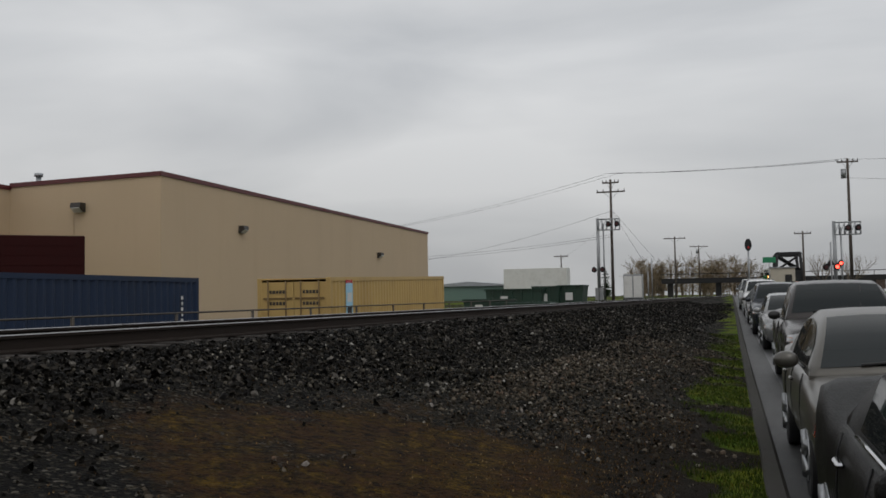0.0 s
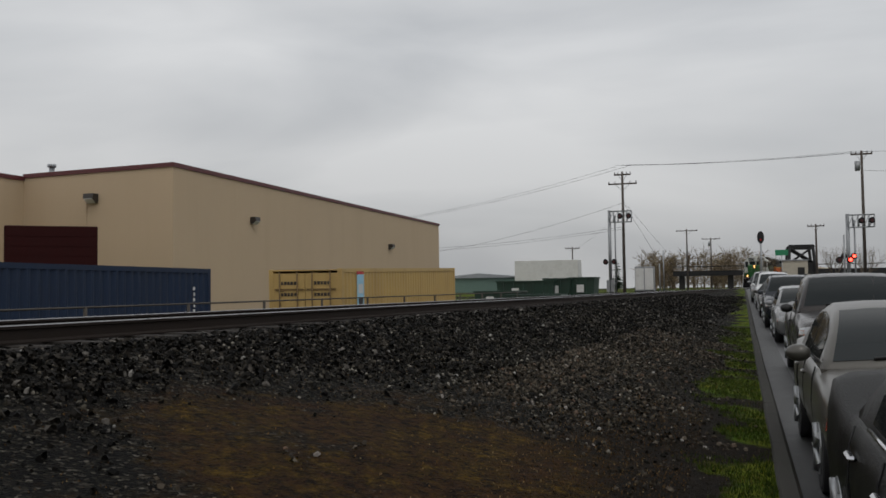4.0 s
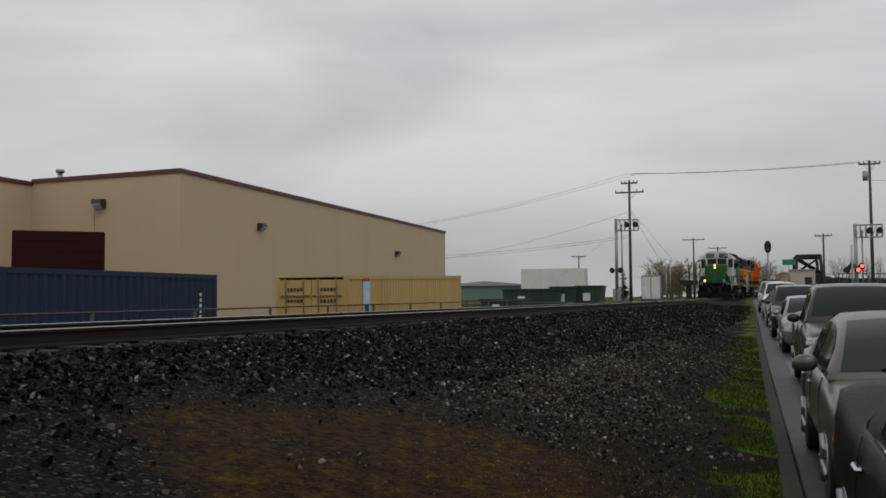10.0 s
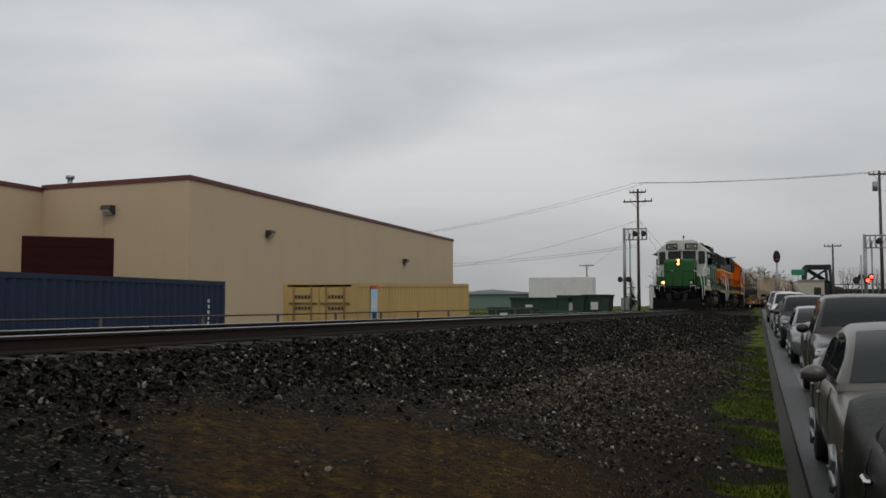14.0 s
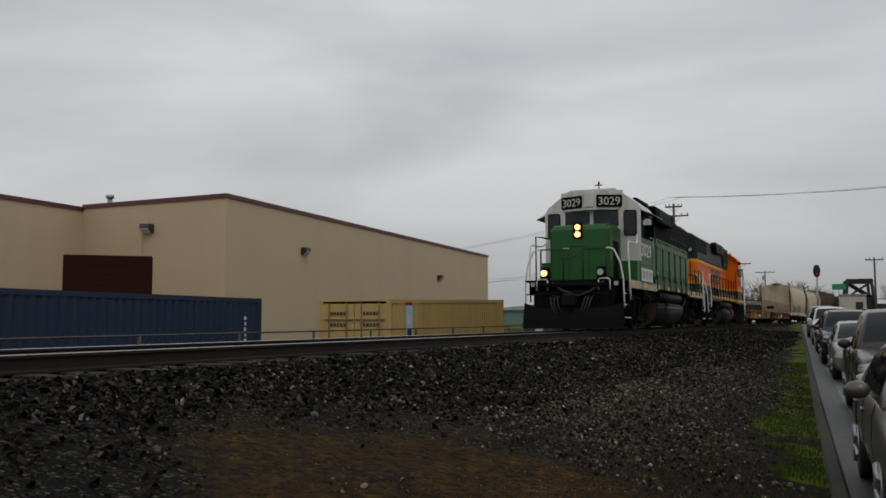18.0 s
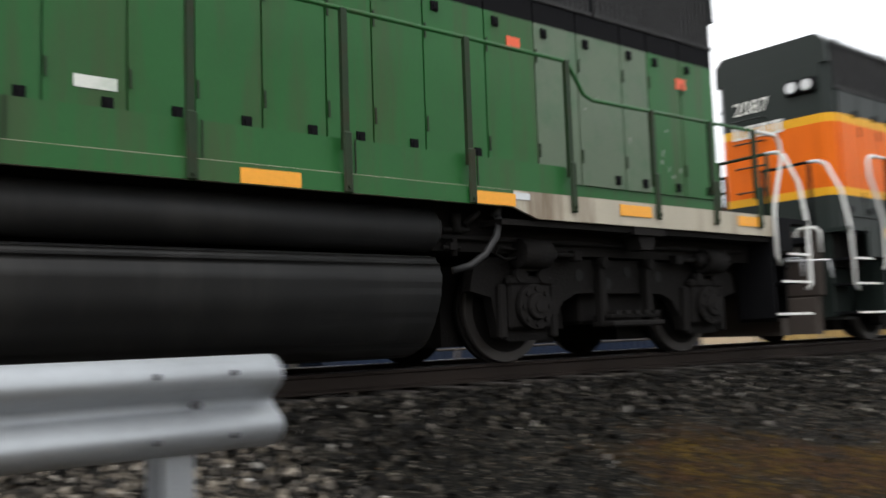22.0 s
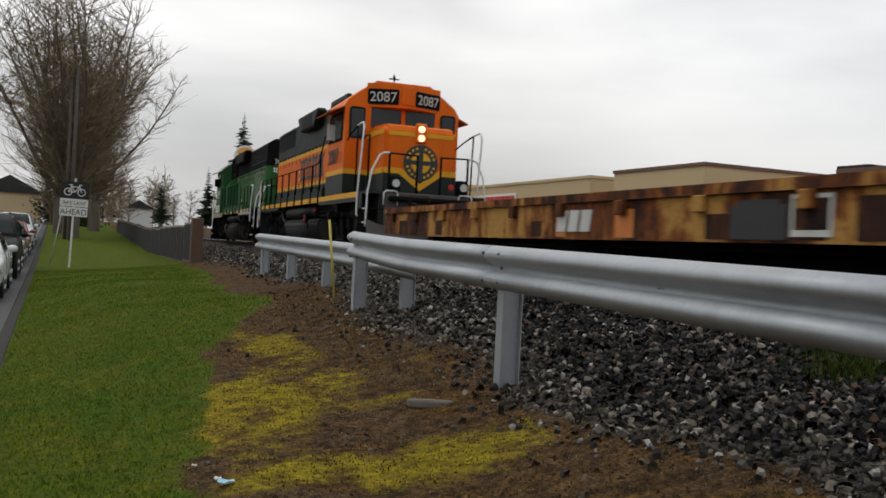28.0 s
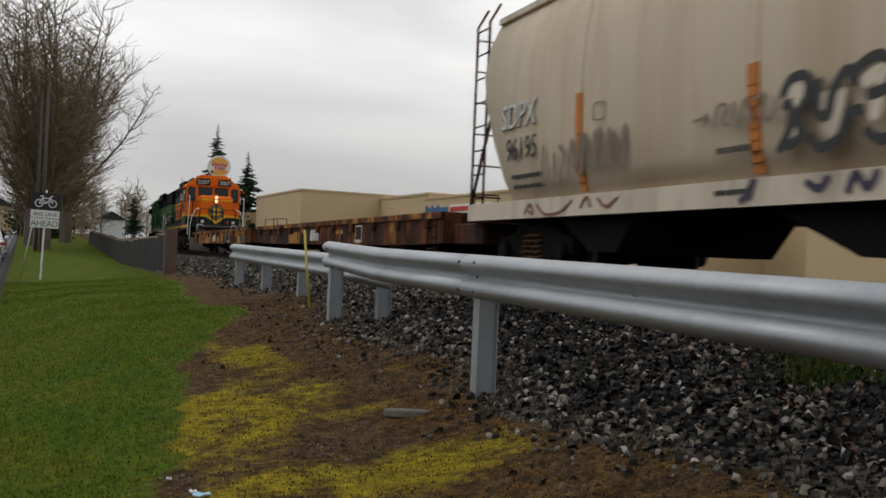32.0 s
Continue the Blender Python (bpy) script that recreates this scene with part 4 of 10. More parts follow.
def locomotive(name, label, P):
    """Four-axle road switcher. +y is the cab end. P: paints."""
    e = thing(name, label, "locomotive", group="engines of the train")
    W = 1.55
    deck = 1.52
    green = not P["band_nose"]
    # frame and side sills: shallower in the middle, over the tank
    bm = bmesh.new()
    for sx in (-1, 1):
        x0, x1 = sorted((sx * (W - 0.03), sx * W))
        add_prism(bm, [(-7.42, 1.28), (-3.6, 1.28), (-3.3, 1.37), (3.05, 1.37), (3.4, 1.28), (7.5, 1.28), (7.5, deck), (-7.42, deck)], x0, x1, "x")
    part("side_sill", bm, P["sill"], e, P["sill_label"])
    if not green:
        for sx in (-1, 1):
            box_part("sill_stripe", (*sorted((sx * (W - 0.01), sx * (W + 0.006))), -7.42, 7.5, 1.385, 1.515), M["loco_yellow"], e, "yellow stripe along the sill")
    bm = bmesh.new()
    add_box(bm, -1.2, 1.2, -8.2, 8.2, 1.0, deck - 0.06)
    for sx in (-1, 1):
        add_box(bm, *sorted((sx * 1.2, sx * 1.5)), -7.4, -3.2, 1.22, 1.27)
        add_path(bm, [(sx * 1.24, -7.2, 1.12), (sx * 1.24, 7.2, 1.12)], 0.025, n=6)
    part("underframe", bm, M["under"], e)
    box_part("walkway", (-W + 0.03, W - 0.03, -8.3, 8.3, deck - 0.06, deck - 0.002), P["dark"], e)
    # raised air duct along the walkway, with a sloping rear end
    ledge = 1.80
    for sx in (-1, 1):
        bm = bmesh.new()
        add_prism(bm, [(-4.22, deck), (-4.04, ledge), (3.3, ledge), (3.3, deck)], *sorted((sx * 0.9, sx * (W - 0.06))), "x")
        part("duct", bm, P["low"], e)
        box_part("duct_skirt", (*sorted((sx * (W - 0.028), sx * (W + 0.004))), -3.3, 3.05, 1.372, 1.516), P["low"] if green else M["loco_yellow"], e)
        if green:
            # joints of the duct's cover plates
            for yy in (-2.95, -1.7, -0.45, 0.8, 2.05):
                box_part("duct_joint", (*sorted((sx * (W - 0.061), sx * (W - 0.052))), yy - 0.006, yy + 0.006, deck + 0.01, ledge), M["stanchion_brown"], e)
    # long hood
    hw = 0.92
    for z0, z1, mi in P["bands"]:
        bm = bmesh.new()
        add_prism(bm, [(-hw, -7.33), (-hw + 0.12, -7.45), (hw - 0.12, -7.45), (hw, -7.33), (hw, 3.95), (-hw, 3.95)], z0 + 0.0005, z1 - 0.0005, "z")
        part("hood_side", bm, P["mats"][mi], e)
    bm = bmesh.new()
    add_prism(bm, [(-hw, 4.02), (-hw + 0.012, 4.34), (-0.78, 4.46), (0.78, 4.46), (hw - 0.012, 4.34), (hw, 4.02)], -7.45, 3.95, "y", P["bands"][-1][2])
    part("hood_roof", bm, P["mats"], e)
    # engine-room doors
    ys = [-7.25, -6.65, -6.05, -5.59, -4.88, -4.25, -3.58, -2.83, -2.26, -1.79, -1.2, -0.64, -0.13, 0.45, 1.0, 1.6, 2.4]
    for sx in (-1, 1):
        for k, (a, b) in enumerate(zip(ys, ys[1:])):
            zlow = 1.88 if a > -4.2 else 1.78
            bm = bmesh.new()
            x0, x1 = sorted((sx * hw, sx * (hw + 0.022)))
            for z0, z1, mi in P["bands"]:
                za, zb = max(z0, zlow), min(z1, 3.62)
                if zb - za > 0.03:
                    m2 = P["faded"] if (mi == P["low_i"] and P["faded"] is not None and -6.6 < a < -4.6 and sx < 0) else mi
                    add_box(bm, x0, x1, a + 0.010, b - 0.010, za, zb, m2)
            d = part("engine_door", bm, P["mats"], e)
            for zz in (zlow + 0.3, 3.05):
                xa, xb = sorted((sx * (hw + 0.02), sx * (hw + 0.036)))
                box_part("hinge", (xa, xb, b - 0.032, b - 0.014, zz - 0.07, zz + 0.07), M["stanchion_brown"] if green else M["loco_black"], d)
            for zz, yy in ((zlow + 0.09, a + 0.14), (3.3, b - 0.14)):
                bm = bmesh.new()
                xa, xb = sorted((sx * (hw + 0.02), sx * (hw + 0.04)))
                add_box(bm, xa, xb, yy - 0.04, yy + 0.04, zz - 0.045, zz + 0.05)
                add_box(bm, xa - (0.012 if sx < 0 else 0), xb + (0.012 if sx > 0 else 0), yy - 0.022, yy + 0.022, zz - 0.03, zz + 0.02)
                part("latch", bm, M["loco_black"], d, "black door latch")
        if P["tags"]:
            for yy, zz in ((-6.75, 3.05), (-4.05, 3.06), (-1.38, 3.16), (1.6, 3.2)):
                box_part("warning_decal", (*sorted((sx * (hw + 0.023), sx * (hw + 0.03))), yy, yy + 0.18, zz, zz + 0.13), M["red_tag"], e)
            box_part("notice_plate", (*sorted((sx * (hw + 0.023), sx * (hw + 0.028))), -0.06, 0.24, 2.07, 2.16), M["lettering_white"], e, "small white notice plate")
            box_part("notice_plate", (*sorted((sx * (hw + 0.023), sx * (hw + 0.028))), 1.42, 1.56, 3.2, 3.33), M["lettering_white"], e, "small white notice plate")
            box_part("notice_plate", (*sorted((sx * (W + 0.0005), sx * (W + 0.008))), -3.5, -3.3, 1.44, 1.5), M["lens"], e, "small grey builder's plate")
            # scraped patches on the faded doors
            rs = random.Random(31)
            for k in range(9):
                yy, zz = rs.uniform(-6.6, -4.9), rs.uniform(1.95, 2.7)
                q, h = rs.uniform(0.006, 0.03), rs.uniform(0.02, 0.1)
                bm = bmesh.new()
                add_prism(bm, [(yy, zz), (yy + q, zz + h * 0.3), (yy + q * 0.8, zz + h), (yy - q * 0.4, zz + h * 0.8)], *sorted((sx * (hw + 0.0225), sx * (hw + 0.0245))), "x")
                part("scuff", bm, M["scuff"], e, "pale scuff on a faded door")
        else:
            for zz in (2.36, 2.62):
                box_part("notice_plate", (*sorted((sx * (hw + 0.023), sx * (hw + 0.028))), -2.95, -2.86, zz, zz + 0.1), M["lettering_white"], e, "small white notice plate")
        # radiator intake
        for a, b in P["grilles"]:
            bm = bmesh.new()
            x0, x1 = sorted((sx * (hw - 0.05), sx * (hw + 0.012)))
            add_box(bm, x0, x1, a, b, 3.66, 4.3)
            for k in range(26):
                yy = a + (b - a) * (k + 0.5) / 26
                add_box(bm, *sorted((sx * (hw + 0.01), sx * (hw + 0.026))), yy - 0.01, yy + 0.01, 3.68, 4.28)
            for zz in (3.655, 4.3):
                add_box(bm, *sorted((sx * (hw + 0.01), sx * (hw + 0.035))), a - 0.02, b + 0.02, zz - 0.02, zz + 0.02)
            part("radiator_grille", bm, M["mesh_grille"], e)
        # dynamic brake blister
        bm = bmesh.new()
        b0, b1 = P["blister"]
        add_prism(bm, [(b0, 4.47), (b0, 4.32), (b0 + 0.45, 3.92), (b1 - 0.45, 3.92), (b1, 4.32), (b1, 4.47)], *sorted((sx * 0.88, sx * 1.2)), "x")
        bmesh.ops.bevel(bm, geom=bm.edges[:], offset=0.05, segments=1, affect="EDGES")
        part("brake_blister", bm, P["top"], e)
        bm = bmesh.new()
        add_box(bm, *sorted((sx * 1.19, sx * 1.215)), b0 + 0.8, b1 - 0.8, 3.98, 4.38)
        for k in range(5):
            add_box(bm, *sorted((sx * 1.2, sx * 1.225)), b0 + 0.8, b1 - 0.8, 4.02 + k * 0.075, 4.035 + k * 0.075)
        part("blister_grille", bm, M["mesh_grille"], e)
        # inertial filter box behind the cab
        bm = bmesh.new()
        add_box(bm, *sorted((sx * 0.9, sx * 1.04)), 1.95, 3.95, 3.4, 4.48, bevel=0.02)
        for k in range(14):
            add_box(bm, *sorted((sx * 1.03, sx * 1.06)), 2.1 + k * 0.125, 2.14 + k * 0.125, 3.62, 4.36)
        part("air_filter_box", bm, P["top"], e)
    # blower duct beside the cab
    for sx in (-1, 1) if green else ():
        bm = bmesh.new()
        add_prism(bm, [(sx * 1.34, deck), (sx * 1.34, 2.85), (sx * 1.26, 3.08), (sx * 1.08, 3.24), (sx * 0.9, 3.28), (sx * 0.9, deck)], 2.42, 3.42, "y")
        part("blower_duct", bm, P["low"], e)
    # roof details
    bm = bmesh.new()
    add_box(bm, -0.6, 0.6, -2.2, 3.9, 4.44, 4.52, bevel=0.03)
    part("roof_hatch", bm, P["top"], e)
    for yy in P["fans"]:
        bm = bmesh.new()
        add_tube(bm, (0, yy, 4.44), (0, yy, 4.60), 0.6, n=28)
        add_tube(bm, (0, yy, 4.60), (0, yy, 4.63), 0.52, n=28)
        part("roof_fan", bm, P["top"], e, smooth=False)
    bm = bmesh.new()
    add_box(bm, -0.3, 0.3, -2.7, -2.1, 4.44, 4.66, bevel=0.05)
    part("exhaust_stack", bm, M["loco_black"], e)
    # rear end of the hood: headlights, number, grab irons
    for sx in (0.40, 0.64):
        bm = bmesh.new()
        add_box(bm, sx - 0.12, sx + 0.12, -7.50, -7.44, 3.60, 3.84, bevel=0.03)
        add_tube(bm, (sx, -7.49, 3.72), (sx, -7.54, 3.72), 0.11, n=16)
        h = part("rear_headlight", bm, M["loco_black"], e)
        bm = bmesh.new()
        add_tube(bm, (sx, -7.54, 3.72), (sx, -7.55, 3.72), 0.085, n=16)
        part("lens", bm, M["lens"], h)
    lettering("road_number", P["number"], 0.30, M["lettering_white"], e, (-0.62, -7.462, 3.50), (1, 0, 0), (0, 0, 1), 1.0)
    for zz in (1.9, 2.28, 2.66, 3.04, 3.4):
        bm = bmesh.new()
        add_path(bm, [(-0.60, -7.45, zz), (-0.60, -7.53, zz), (-0.12, -7.53, zz), (-0.12, -7.45, zz)], 0.014, n=6)
        part("grab_iron", bm, P["low"], e)
    serif_row("company_lettering", M["lettering_white"], e, (-0.66, -7.462, 3.12), (1, 0, 0), (0, 0, 1), 4, 0.20, 0.19, 0.03)
    if green:
        box_part("rear_white_panel", (0.46, 0.80, -7.456, -7.452, 1.6, 3.37), M["loco_white"], e, "white panel on the hood end")
        box_part("rear_plate", (0.1, 0.28, -7.46, -7.452, 1.66, 1.7), M["lettering_white"], e)
    # cab: chamfered roof
    c0, c1 = 4.08, 6.0
    prof = [(-1.55, deck - 0.06), (-1.55, 3.80), (-1.44, 3.98), (-0.72, 4.5), (0.72, 4.5), (1.44, 3.98), (1.55, 3.80), (1.55, deck - 0.06)]
    bm = bmesh.new()
    add_prism(bm, prof, c0, c1, "y")
    cab = part("cab", bm, P["cab_mats"], e)
    bm = bmesh.new()
    add_prism(bm, [(-1.60, 3.79), (-1.48, 4.0), (-0.74, 4.55), (0.74, 4.55), (1.48, 4.0), (1.60, 3.79), (1.5, 3.85), (1.40, 3.96), (0.70, 4.5), (-0.70, 4.5), (-1.40, 3.96), (-1.5, 3.85)], c0 - 0.12, c1 - 0.06, "y")
    part("cab_roof", bm, P["roof"], cab)
    # painted front of the cab
    bm = bmesh.new()
    mask = [(-1.552, 2.18), (-1.552, 3.81), (-1.44, 3.99), (-0.72, 4.51), (0.72, 4.51), (1.44, 3.99), (1.552, 3.81), (1.552, 2.18)]
    add_prism(bm, mask, c1, c1 + 0.025, "y")
    # brow that carries the number boards: its middle stands forward
    add_prism(bm, [(-1.02, c1), (-0.2, c1 + 0.32), (0.2, c1 + 0.32), (1.02, c1)], 3.84, 4.46, "z")
    for sx in (-1, 1):
        add_box(bm, *sorted((sx * 1.551, sx * 1.566)), c1 - 0.05, c1 + 0.02, 2.18, 3.84)
    part("cab_front_panel", bm, P["mask"], cab, P["mask_label"])
    if P["cab_band"]:
        box_part("cab_lower_band", (-1.568, 1.568, c0, c1 + 0.03, deck + 0.015, 2.05), P["cab_band"], cab)
        box_part("cab_stripe", (-1.57, 1.57, c0 - 0.005, c1 + 0.035, 2.05, 2.18), M["loco_yellow"], cab)
        for sx in (-1, 1):
            bm = bmesh.new()
            for k in range(5):
                add_box(bm, *sorted((sx * 1.55, sx * 1.575)), 5.45, 5.72, 2.36 + k * 0.065, 2.38 + k * 0.065)
            part("vent_louvres", bm, P["mask"], cab)
    else:
        for sx in (-1, 1):
            bm = bmesh.new()
            add_box(bm, *sorted((sx * 1.551, sx * 1.558)), c0, c1, 2.06, 2.075)
            add_box(bm, *sorted((sx * 1.551, sx * 1.558)), c0, c0 + 0.02, deck, 3.8)
            part("cab_seam", bm, M["stanchion_brown"], cab)
            box_part("front_locker", (*sorted((sx * 0.95, sx * 1.545)), c1, c1 + 0.5, deck, 2.16), P["low"], cab, bevel=0.015)
    # windows
    for sx in (-1, 1):
        bm = bmesh.new()
        add_box(bm, *sorted((sx * 0.06, sx * 0.88)), c1 + 0.01, c1 + 0.045, 3.30, 3.82, bevel=0.02)
        part("windshield", bm, M["glass"], cab)
        bm = bmesh.new()
        add_box(bm, *sorted((sx * 1.04, sx * 1.46)), c1 + 0.01, c1 + 0.045, 2.98, 3.80, bevel=0.05)
        part("front_door_window", bm, M["glass"], cab)
        w = box_part("side_window_frame", (*sorted((sx * 1.55, sx * 1.575)), 4.25, 5.75, 2.94, 3.70), M["loco_black"], cab)
        box_part("pane", (*sorted((sx * 1.57, sx * 1.582)), 4.32, 4.98, 3.0, 3.64), M["glass"], w)
        box_part("pane", (*sorted((sx * 1.57, sx * 1.582)), 5.04, 5.68, 3.0, 3.64), M["glass"], w)
        bm = bmesh.new()
        add_prism(bm, [(sx * 1.55, 3.80), (sx * 1.92, 3.64), (sx * 1.93, 3.66), (sx * 1.55, 3.84)], 4.15, 5.85, "y")
        part("sunshade", bm, P["mask"] if green else P["roof"], cab)
        box_part("mirror", (*sorted((sx * 1.58, sx * 1.80)), 5.0, 5.03, 2.98, 3.4), M["loco_black"] if green else M["loco_white"], cab)
        # number boards on the slanting brow
        ang = math.atan2(0.32, 0.82)
        mb = Matrix.Translation((sx * 0.61, c1 + 0.16, 4.11)) @ Matrix.Rotation(math.pi - sx * ang, 4, "Z")
        bm = bmesh.new()
        add_prism(bm, [(-0.38, -0.2), (-0.41, -0.15), (-0.41, 0.15), (-0.38, 0.2), (0.38, 0.2), (0.41, 0.15), (0.41, -0.15), (0.38, -0.2)], -0.03, 0.0, "y")
        bm.transform(mb)
        nb = part("number_board", bm, M["loco_black"], cab)
        rv = (mb.to_3x3() @ Vector((1, 0, 0)))
        lettering("number", P["number"], 0.36, M["board_digits"], nb, tuple(mb @ Vector((0, -0.034, -0.125))), tuple(rv), (0, 0, 1), 1.0, "CENTER")
    box_part("brow_panel", (-0.17, 0.17, c1 + 0.3, c1 + 0.36, 3.92, 4.42), P["mask"], cab, bevel=0.02)
    bm = bmesh.new()
    add_tube(bm, (0, 5.0, 4.54), (0, 5.0, 4.95), 0.018, n=6)
    add_box(bm, -0.14, 0.14, 4.98, 5.02, 4.80, 4.83)
    add_box(bm, -0.03, 0.03, 4.98, 5.02, 4.83, 4.9)
    part("antenna", bm, M["loco_black"], cab)
    bm = bmesh.new()
    for q in (-0.12, 0.0, 0.12):
        add_tube(bm, (q, 2.4, 4.52), (q, 2.4 + 0.34, 4.52), 0.03, 0.08, n=10)
    add_tube(bm, (0, 2.4, 4.42), (0, 2.4, 4.52), 0.04, n=8)
    part("air_horn", bm, M["loco_black"], e)
    # short nose
    n1 = 7.62
    bm = bmesh.new()
    add_prism(bm, [(c1, deck), (c1, 3.28), (6.3, 3.30), (7.35, 3.26), (n1 - 0.07, 3.20), (n1, 3.08), (n1, deck)], -0.94, 0.94, "x")
    bmesh.ops.bevel(bm, geom=[ed for ed in bm.edges if abs(ed.verts[0].co.x) > 0.8 and ed.verts[0].co.x * ed.verts[1].co.x > 0], offset=0.1, segments=3, affect="EDGES")
    nose = part("nose", bm, P["nose"], e)
    bm = bmesh.new()
    add_box(bm, 0.02 - 0.15, 0.02 + 0.15, n1 - 0.03, n1 + 0.06, 2.80, 3.30, bevel=0.04)
    hb = part("headlight_box", bm, P["lamp_box"], nose)
    for zz in (2.93, 3.15):
        bm = bmesh.new()
        add_tube(bm, (0.02, n1 + 0.06, zz), (0.02, n1 + 0.07, zz), 0.088, n=20)
        part("headlight", bm, P["lamp"], hb, "lit sealed-beam headlight")
    if not green:
        box_part("nose_band", (-0.955, 0.955, c1 + 0.01, n1 + 0.012, deck, 2.02), P["band_nose"], nose)
        bm = bmesh.new()
        add_prism(bm, [(-0.95, 2.02), (-0.95, 2.16), (-0.5, 2.16), (0, 1.80), (0.5, 2.16), (0.95, 2.16), (0.95, 2.02), (0.55, 2.02), (0, 1.62), (-0.55, 2.02)], n1 + 0.014, n1 + 0.026, "y")
        for sx in (-1, 1):
            add_box(bm, *sorted((sx * 0.935, sx * 0.96)), c1 + 0.01, n1 - 0.08, 2.02, 2.16)
        part("nose_stripe", bm, M["loco_yellow"], nose)
        bm = bmesh.new()
        for sx in (-1, 1):
            add_box(bm, *sorted((sx * 0.935, sx * 0.956)), c1 + 0.01, n1 - 0.12, 3.0, 3.12)
        add_box(bm, -0.85, 0.85, n1 + 0.003, n1 + 0.012, 2.96, 3.06)
        part("nose_top_stripe", bm, M["loco_yellow"], nose)
        bm = bmesh.new()
        add_tube(bm, (0, n1 + 0.018, 2.32), (0, n1 + 0.032, 2.32), 0.45, n=36, mi=0)
        add_tube(bm, (0, n1 + 0.032, 2.32), (0, n1 + 0.036, 2.32), 0.26, n=36, mi=1)
        for k in range(20):
            if k % 5:
                a = k * math.pi / 10
                c = Vector((0.36 * math.cos(a), n1 + 0.03, 2.32 + 0.36 * math.sin(a)))
                add_tube(bm, tuple(c), tuple(c + Vector((0, 0.008, 0))), 0.035, n=6, mi=1)
        add_box(bm, -0.26, 0.26, n1 + 0.033, n1 + 0.042, 2.265, 2.375, 0)
        add_box(bm, -0.055, 0.055, n1 + 0.033, n1 + 0.042, 2.06, 2.58, 0)
        part("round_emblem", bm, [M["lettering_dark"], M["loco_yellow"]], nose, "dark round emblem with a yellow cross")
    else:
        box_part("builder_plate", (0.3, 0.5, n1, n1 + 0.02, 2.5, 2.52), M["loco_white"], nose)
        box_part("side_nose_door", (-0.96, -0.938, 6.45, 7.1, deck + 0.08, 2.75), M["loco_black"], nose)
        bm = bmesh.new()
        for sx in (-1, 1):
            add_box(bm, *sorted((sx * 0.30, sx * 0.315)), n1 + 0.001, n1 + 0.01, deck + 0.05, 2.55)
        add_box(bm, -0.315, 0.315, n1 + 0.001, n1 + 0.01, 2.55, 2.565)
        part("nose_seams", bm, M["stanchion_brown"], nose)
        for q, zz in ((-0.55, 2.45), (0.55, 2.45)):
            bm = bmesh.new()
            add_path(bm, [(q - 0.14, n1, zz), (q - 0.14, n1 + 0.06, zz), (q + 0.14, n1 + 0.06, zz), (q + 0.14, n1, zz)], 0.012, n=6)
            part("grab_iron", bm, P["low"], nose)
        bm = bmesh.new()
        add_path(bm, [(0.72, n1 + 0.1, 2.38), (0.5, n1 + 0.13, 2.22), (0.2, n1 + 0.14, 2.2), (-0.1, n1 + 0.12, 2.4)], 0.012, n=5)
        part("chain", bm, M["hose"], nose)
    # porches, steps, plow and couplers at both ends
    for sy in (-1, 1):
        bm = bmesh.new()
        add_box(bm, -1.08, 1.08, *sorted((sy * 8.22, sy * 8.34)), 0.62, deck - 0.003, bevel=0.02)
        add_box(bm, -0.5, 0.5, *sorted((sy * 8.30, sy * 8.44)), 0.62, 1.2, bevel=0.03)
        part("end_plate", bm, M["tank_rust"] if sy < 0 else P["plow"], e)
        bm = bmesh.new()
        if sy > 0:
            # blade swept back from the middle, its corners turned up
            top, bot = [], []
            for k in range(13):
                q = -1.52 + k * 3.04 / 12
                yf = 8.86 - 0.26 * abs(q)
                top.append((q, yf - 0.12, 0.68 + 0.16 * max(0.0, abs(q) - 1.1) / 0.42))
                bot.append((q, yf + 0.14 - 0.05, 0.07))
            mid = [((a[0]), a[1] - 0.06, 0.36) for a in bot]
            rows3 = [[bm.verts.new(v) for v in r] for r in (top, mid, bot)]
            back = [[bm.verts.new((v.co.x, v.co.y - 0.03, v.co.z)) for v in r] for r in rows3]
            for g in (rows3, [r[::-1] for r in back]):
                for r0, r1 in zip(g, g[1:]):
                    for k in range(12):
                        bm.faces.new((r0[k], r0[k + 1], r1[k + 1], r1[k]))
            for r0, r1 in ((rows3[0], back[0]), (back[2], rows3[2])):
                for k in range(12):
                    bm.faces.new((r0[k], r1[k], r1[k + 1], r0[k + 1]))
            for q in (0, 12):
                for a in (0, 1):
                    bm.faces.new((rows3[a][q], rows3[a + 1][q], back[a + 1][q], back[a][q]))
            bmesh.ops.recalc_face_normals(bm, faces=bm.faces[:])
            part("snow_plow", bm, P["plow"], e, P["plow_label"])
        else:
            add_prism(bm, [(sy * 8.30, 0.12), (sy * 8.30, 0.62), (sy * 8.42, 0.60), (sy * 8.5, 0.12)], -1.05, 1.05, "x")
            part("pilot", bm, M["tank_rust"], e)
        bm = bmesh.new()
        add_box(bm, -0.14, 0.14, *sorted((sy * 8.3, sy * 8.85)), 0.78, 1.02, bevel=0.03)
        add_box(bm, -0.2, 0.16, *sorted((sy * 8.75, sy * 9.0)), 0.7, 1.1, bevel=0.06)
        part("coupler", bm, M["under"], e)
